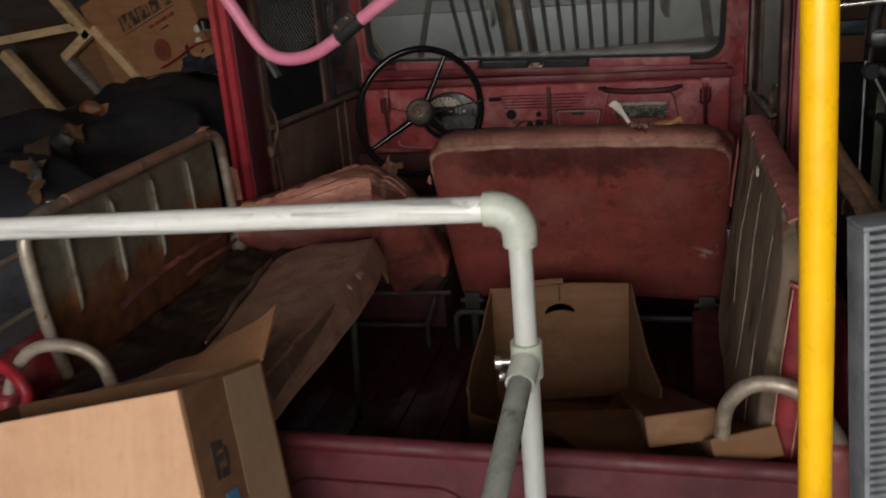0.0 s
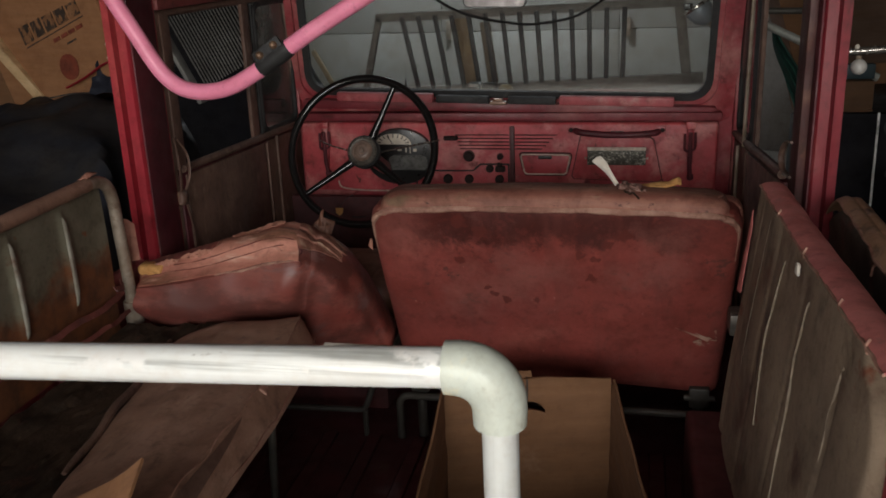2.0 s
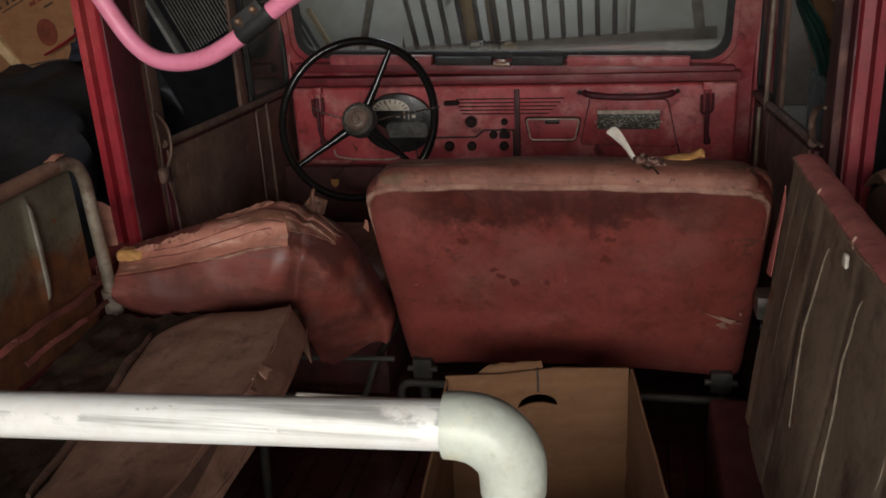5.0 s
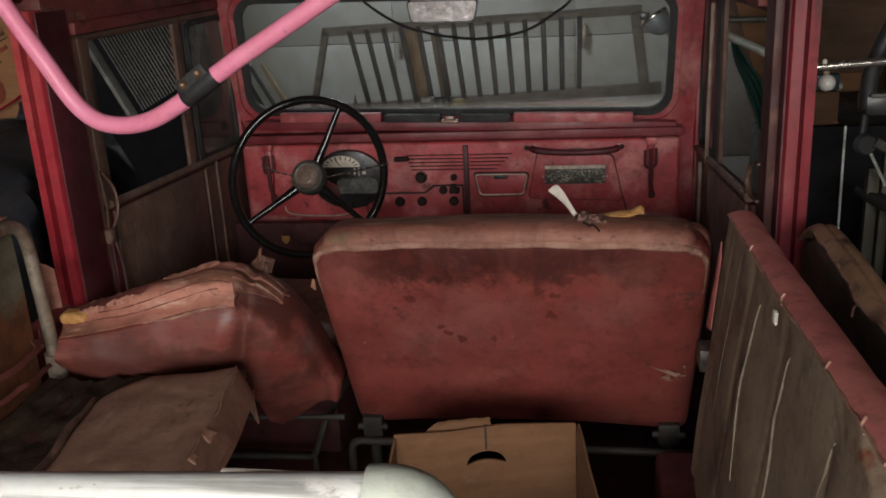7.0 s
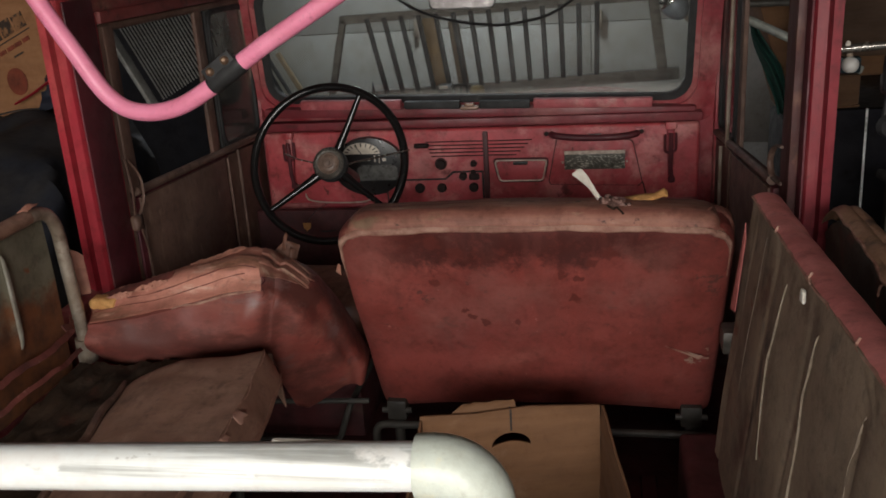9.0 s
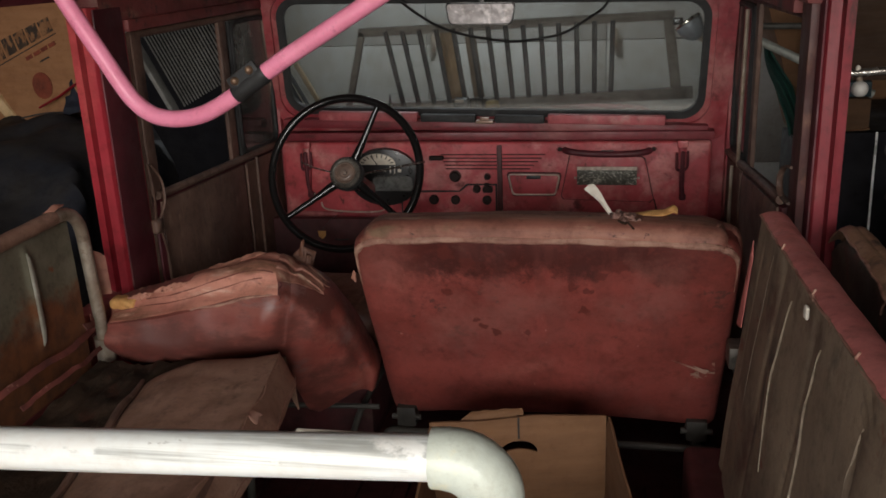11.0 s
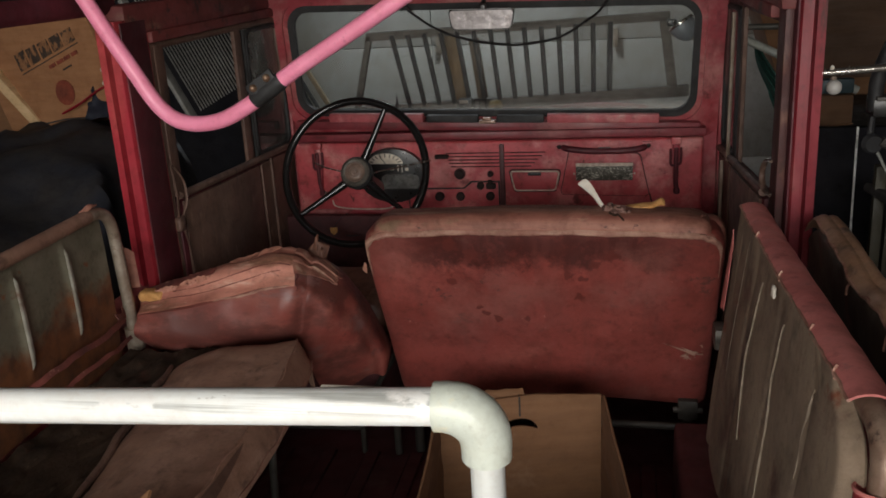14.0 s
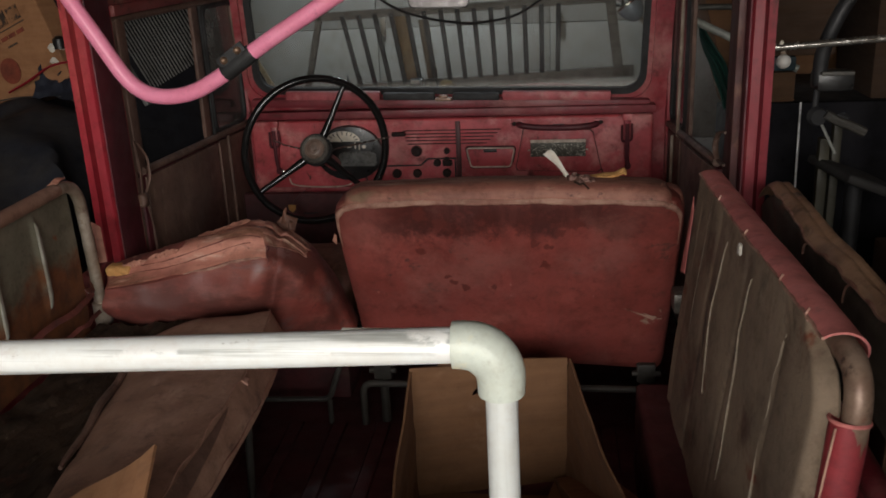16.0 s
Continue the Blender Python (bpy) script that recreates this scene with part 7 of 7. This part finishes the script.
part("print_bar", box((0.06, -0.003, -0.052), (0.11, -0.001, -0.046), 0, Mx), INK, ex, "", 0)
part("print_round", lathe([(0.048, 0.0), (0.048, 0.002), (0.001, 0.0021)], Mx @ basis((0.02, -0.001, -0.125), (1, 0, 0), (0, -1, 0)), 24), INK_RED, ex, "faded red round print", 0)
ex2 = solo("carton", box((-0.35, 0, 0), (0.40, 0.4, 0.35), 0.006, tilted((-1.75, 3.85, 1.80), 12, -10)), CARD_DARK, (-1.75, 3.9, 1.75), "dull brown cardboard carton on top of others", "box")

# pine crate frames, tipped, with brown panels
cr = thing("pine_crate", (-2.1, 3.8, 1.15), "tipped pale pine crate with brown panels", "crate")
for (xa, za), (xb, zb), w_ in (((-2.20, 1.69), (-2.035, 1.470), 0.046), ((-2.50, 1.478), (-2.09, 1.522), 0.036), ((-2.020, 1.500), (-2.180, 1.388), 0.040), ((-2.010, 1.510), (-1.826, 1.280), 0.038), ((-2.50, 1.425), (-2.225, 1.078), 0.044), ((-2.185, 1.400), (-2.065, 1.200), 0.030), ((-2.26, 1.125), (-2.00, 1.186), 0.028)):
    beam((xa, 3.78, za), (xb, 3.78 + 0.06 * (w_ < 0.035), zb), w_, 0.05, PINE if w_ > 0.033 else OLD_WOOD, cr, "batten", "pale pine batten" if w_ > 0.033 else "dull grey batten")
part("panel", prism([(-2.030, 1.475), (-1.890, 1.280), (-1.945, 1.230), (-2.065, 1.205), (-2.185, 1.378), (-2.090, 1.445)][::-1], 0.008, basis((0, 3.85, 0), (1, 0, 0), (0, -1, 0))), CARD, cr, "brown fibre panel", 0)
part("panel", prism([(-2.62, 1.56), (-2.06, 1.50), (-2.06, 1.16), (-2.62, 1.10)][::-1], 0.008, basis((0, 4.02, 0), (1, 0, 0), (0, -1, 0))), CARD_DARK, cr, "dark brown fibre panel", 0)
solo("red_strap", tube(curve([(-1.64, 3.66, 1.338), (-1.56, 3.66, 1.375), (-1.47, 3.66, 1.425), (-1.40, 3.67, 1.44)]), 0.011, 8, flat=0.4), REDPLASTIC, (-1.55, 3.66, 1.34), "red webbing strap lying over the carton", "strap")
iv = thing("insulator", (-1.448, 3.70, 1.42), "small white ceramic insulator with a black top", "fitting")
part("body", lathe([(0.02, 0), (0.035, 0.02), (0.024, 0.045), (0.034, 0.07), (0.022, 0.10)], Matrix.Translation((-1.448, 3.70, 1.42)), 16), PAPER, iv)
part("cap", lathe([(0.025, 0.0), (0.025, 0.035), (0.012, 0.045)], Matrix.Translation((-1.430, 3.69, 1.485)), 14), BLACK, iv)
# low clutter at the far left rear
def crumple(q, w, h, seed):
    """A crumpled scrap of sheet metal or film round the place q."""
    def f(u, v):
        p = V((u - 0.5) * w, (v - 0.5) * h * 0.6, (v - 0.5) * h)
        return q + p + V(lumps(p, 22, 0.03, seed), lumps(p, 26, 0.03, seed + 3), lumps(p, 18, 0.03, seed + 6))
    return sheet(f, 12, 10, 0.003)


for i, (x, y, z, w_, h_, mt) in enumerate(((-1.53, 2.84, 1.235, 0.09, 0.06, CARD_DULL), (-1.55, 2.77, 1.20, 0.12, 0.08, RIB), (-1.36, 2.43, 1.27, 0.10, 0.06, GRIME), (-1.25, 2.27, 1.235, 0.05, 0.08, RIB), (-1.20, 2.19, 1.21, 0.05, 0.07, CARD_DULL), (-1.61, 3.11, 1.275, 0.11, 0.04, PLATE), (-1.30, 2.30, 1.25, 0.10, 0.05, CARD_DULL))):
    solo("scrap_part", crumple(V(x, y, z), w_, h_, i * 5.0), mt, (x, y, z - 0.03), "crumpled dull scrap lying on the dark heap", "scrap", "scrap parts")
solo("red_hose", tube(curve([(-0.95, 1.50, 1.08), (-0.80, 1.42, 1.118), (-0.70, 1.40, 1.116), (-0.648, 1.385, 1.085), (-0.642, 1.38, 1.05), (-0.67, 1.37, 1.01), (-0.74, 1.36, 0.90), (-0.77, 1.34, 0.5), (-0.77, 1.32, 0.01)], 8), 0.012, 10), REDPLASTIC, (-0.8, 1.4, 0), "red hose hanging over the rear corner", "hose")
rk = thing("metal_rack", (-0.95, 1.7, 0), "thin grey metal rack standing beside the vehicle", "rack")
for y in (1.5, 2.0):
    part("upright", tube([(-1.0, y, 0), (-1.0, y, 1.25)], 0.010, 8), BARE, rk)
for z in (1.02, 1.16):
    part("bar", tube([(-1.0, 1.45, z), (-1.0, 2.05, z)], 0.008, 8), BARE, rk)

# ribbed radiator panel seen through the side window
rd = thing("ribbed_radiator", (-1.1, 3.75, 0), "dark ribbed radiator panel leaning beside the vehicle", "radiator")
m = Matrix.Translation((-1.10, 3.72, 1.20)) @ pose(0, 0, 0, 0, -27, -4)
# the black core reaches past the ribs to paint the dark round them
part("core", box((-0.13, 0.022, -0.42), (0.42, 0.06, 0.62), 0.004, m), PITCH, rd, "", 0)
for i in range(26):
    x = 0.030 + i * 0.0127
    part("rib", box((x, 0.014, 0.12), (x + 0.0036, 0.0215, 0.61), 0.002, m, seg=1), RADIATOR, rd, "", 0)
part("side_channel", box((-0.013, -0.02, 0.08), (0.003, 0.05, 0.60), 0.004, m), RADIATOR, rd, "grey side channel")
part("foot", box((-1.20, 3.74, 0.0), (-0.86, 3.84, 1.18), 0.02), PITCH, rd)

# ---- along the right side ----
cb = thing("chrome_bar", (1.2, 2.715, 1.55), "bright chrome bar with a pale ball end", "bar")
part("rod", tube([(0.815, 2.715, 1.537), (1.9, 2.715, 1.60)], 0.0085, 14), CHROME, cb)
part("ball_end", pad((0.0165, 0.0165, 0.0165), 0.0165, 6, Matrix.Translation((0.866, 2.700, 1.509))), BALL, cb, "pale ball")
part("ball_stem", tube([(0.866, 2.71, 1.53), (0.866, 2.704, 1.515)], 0.006, 8), BARE, cb)
# white colour paints the bright spark on the nut
part("wing_nut", lathe([(0.004, 0), (0.005, 0.005), (0.002, 0.009)], Matrix.Translation((0.862, 2.712, 1.546)), 10), PAPER, cb)
gy = thing("exercise_machine", (1.45, 2.85, 0), "black steel exercise machine in the dark", "machine")
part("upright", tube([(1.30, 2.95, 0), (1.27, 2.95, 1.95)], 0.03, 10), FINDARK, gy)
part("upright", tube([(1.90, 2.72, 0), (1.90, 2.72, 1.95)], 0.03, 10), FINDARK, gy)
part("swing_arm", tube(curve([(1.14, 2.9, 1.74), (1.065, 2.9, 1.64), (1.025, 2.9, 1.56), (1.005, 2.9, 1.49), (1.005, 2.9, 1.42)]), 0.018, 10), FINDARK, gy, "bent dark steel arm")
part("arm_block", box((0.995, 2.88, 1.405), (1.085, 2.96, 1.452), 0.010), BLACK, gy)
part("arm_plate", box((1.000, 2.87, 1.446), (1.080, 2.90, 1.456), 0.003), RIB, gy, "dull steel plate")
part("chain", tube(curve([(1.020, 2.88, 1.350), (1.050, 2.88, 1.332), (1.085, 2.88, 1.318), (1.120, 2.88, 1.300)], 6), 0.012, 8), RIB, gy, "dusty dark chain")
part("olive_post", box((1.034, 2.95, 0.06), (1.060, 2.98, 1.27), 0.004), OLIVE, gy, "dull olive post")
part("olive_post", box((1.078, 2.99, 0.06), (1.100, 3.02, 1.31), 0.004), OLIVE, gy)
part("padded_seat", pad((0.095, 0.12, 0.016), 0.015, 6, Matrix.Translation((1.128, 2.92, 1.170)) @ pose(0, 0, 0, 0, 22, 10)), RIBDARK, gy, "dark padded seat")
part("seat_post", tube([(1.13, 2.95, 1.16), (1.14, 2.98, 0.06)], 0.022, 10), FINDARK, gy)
part("pulley", lathe([(0.020, 0), (0.024, 0.006), (0.019, 0.012), (0.024, 0.018), (0.020, 0.024)], basis((1.0, 2.9, 1.342), (0, 0, 1), (0.2, -1, 0)), 20), FINDARK, gy)
part("pulley", lathe([(0.016, 0), (0.018, 0.008), (0.010, 0.016)], basis((1.065, 2.9, 1.332), (0, 0, 1), (0.2, -1, 0)), 16), FINDARK, gy)
part("hanger", tube([(1.0, 2.91, 1.34), (1.005, 2.91, 1.43)], 0.008, 8), FINDARK, gy)
part("link", tube([(1.013, 2.89, 1.327), (1.055, 2.89, 1.245)], 0.0036, 8), TUBE_GREY, gy, "bright thin link")
part("base", box((1.3, 2.6, 0.0), (2.0, 3.2, 0.06), 0.01), BLACK, gy)
part("weight_stack", box((1.55, 2.8, 0.06), (1.85, 3.05, 1.0), 0.01), RUBBER, gy)
part("guide_rod", tube([(1.062, 3.22, 0.0), (1.046, 3.22, 1.318)], 0.0032, 8), ZINC, gy, "thin bright guide rod")
# added black sheet stands in for the darkness behind the machine
part("gloom_sheet", box((0.94, 3.30, 0), (1.50, 3.33, 1.30), 0.004), PITCH, gy)
sc = thing("storage_shelf", (1.6, 3.8, 0), "dark wooden shelf stacked with cartons", "shelf")
for x in (1.0, 2.3):
    part("post", box((x, 3.45, 0), (x + 0.05, 3.5, 2.4), 0.004), SLAT, sc)
for z in (0.6, 1.255, 1.78):
    part("shelf_board", box((0.98, 3.40, z), (2.4, 3.95, z + 0.03), 0.004), SLAT, sc)
part("paper_lining", sheet(lambda u, v: V(0.945 + 0.125 * u, 3.385 + 0.02 * v, 1.284 + 0.012 * u - 0.020 * v * (1 - u)), 8, 4, 0.003), CARD, sc, "pale paper edge under a carton")
# the shelf's dimness is painted by the darkened cardboards
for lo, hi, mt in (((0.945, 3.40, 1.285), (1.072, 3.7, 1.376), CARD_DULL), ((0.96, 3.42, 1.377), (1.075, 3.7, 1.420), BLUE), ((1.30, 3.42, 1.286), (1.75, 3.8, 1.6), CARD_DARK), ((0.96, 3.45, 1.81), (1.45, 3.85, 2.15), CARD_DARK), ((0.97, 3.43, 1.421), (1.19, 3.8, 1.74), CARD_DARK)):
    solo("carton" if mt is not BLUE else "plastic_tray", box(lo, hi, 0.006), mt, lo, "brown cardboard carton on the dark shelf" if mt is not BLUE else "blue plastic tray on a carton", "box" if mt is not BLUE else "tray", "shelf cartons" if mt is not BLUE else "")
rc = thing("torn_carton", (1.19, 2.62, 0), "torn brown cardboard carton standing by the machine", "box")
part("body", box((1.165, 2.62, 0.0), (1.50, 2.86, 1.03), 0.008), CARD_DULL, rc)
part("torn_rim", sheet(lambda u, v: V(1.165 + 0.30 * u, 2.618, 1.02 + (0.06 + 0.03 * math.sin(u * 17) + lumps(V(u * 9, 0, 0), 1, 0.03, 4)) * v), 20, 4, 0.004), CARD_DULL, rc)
# green cloth, carton and pipe seen through the side window
def cloth(u, v):
    lo = knots(v, (0, 0.25, 0.55, 0.8, 1), (0.966, 0.946, 0.905, 0.872, 0.860))
    hi = knots(v, (0, 0.25, 0.55, 0.8, 1), (0.990, 0.982, 0.955, 0.905, 0.872))
    return V(lo + (hi - lo) * u, 3.95 + 0.025 * math.sin(u * 8 + v * 3), 1.163 + 0.30 * v)


solo("green_cloth", sheet(cloth, 20, 20, 0.006), GREEN, (0.95, 3.95, 1.16), "dark green cloth hanging beside the vehicle", "cloth")
solo("carton", box((0.0, 0, -0.46), (0.5, 0.38, 0.12), 0.006, Matrix.Translation((0.885, 4.03, 1.56)) @ pose(0, 0, 0, 0, -17, 0)), CARD, (1.2, 4.1, 1.1), "brown cardboard carton stacked against the wall", "box")
solo("stand", box((1.02, 3.98, 0.0), (1.5, 4.45, 1.10), 0.01), SLAT, (1.2, 4.1, 0), "plain dark wooden stand under a carton", "stand")
solo("grey_pipe", tube([(0.77, 3.70, 1.528), (0.795, 3.70, 1.515), (0.937, 3.70, 1.445), (1.15, 3.70, 1.34)], 0.013, 12), TUBE_GREY, (0.9, 3.5, 1.5), "dull grey pipe crossing behind the side window", "pipe")

solo("dark_bar", tube([(0.77, 3.70, 1.553), (0.86, 3.70, 1.551), (1.05, 3.70, 1.547)], 0.010, 12), RIB, (0.9, 3.7, 1.55), "dark steel bar above the grey pipe", "bar")
solo("navy_cloth", crumple(V(-1.455, 3.665, 1.365), 0.17, 0.10, 31.0), NAVY, (-1.455, 3.665, 1.32), "crumpled dark navy cloth under the red strap", "cloth")
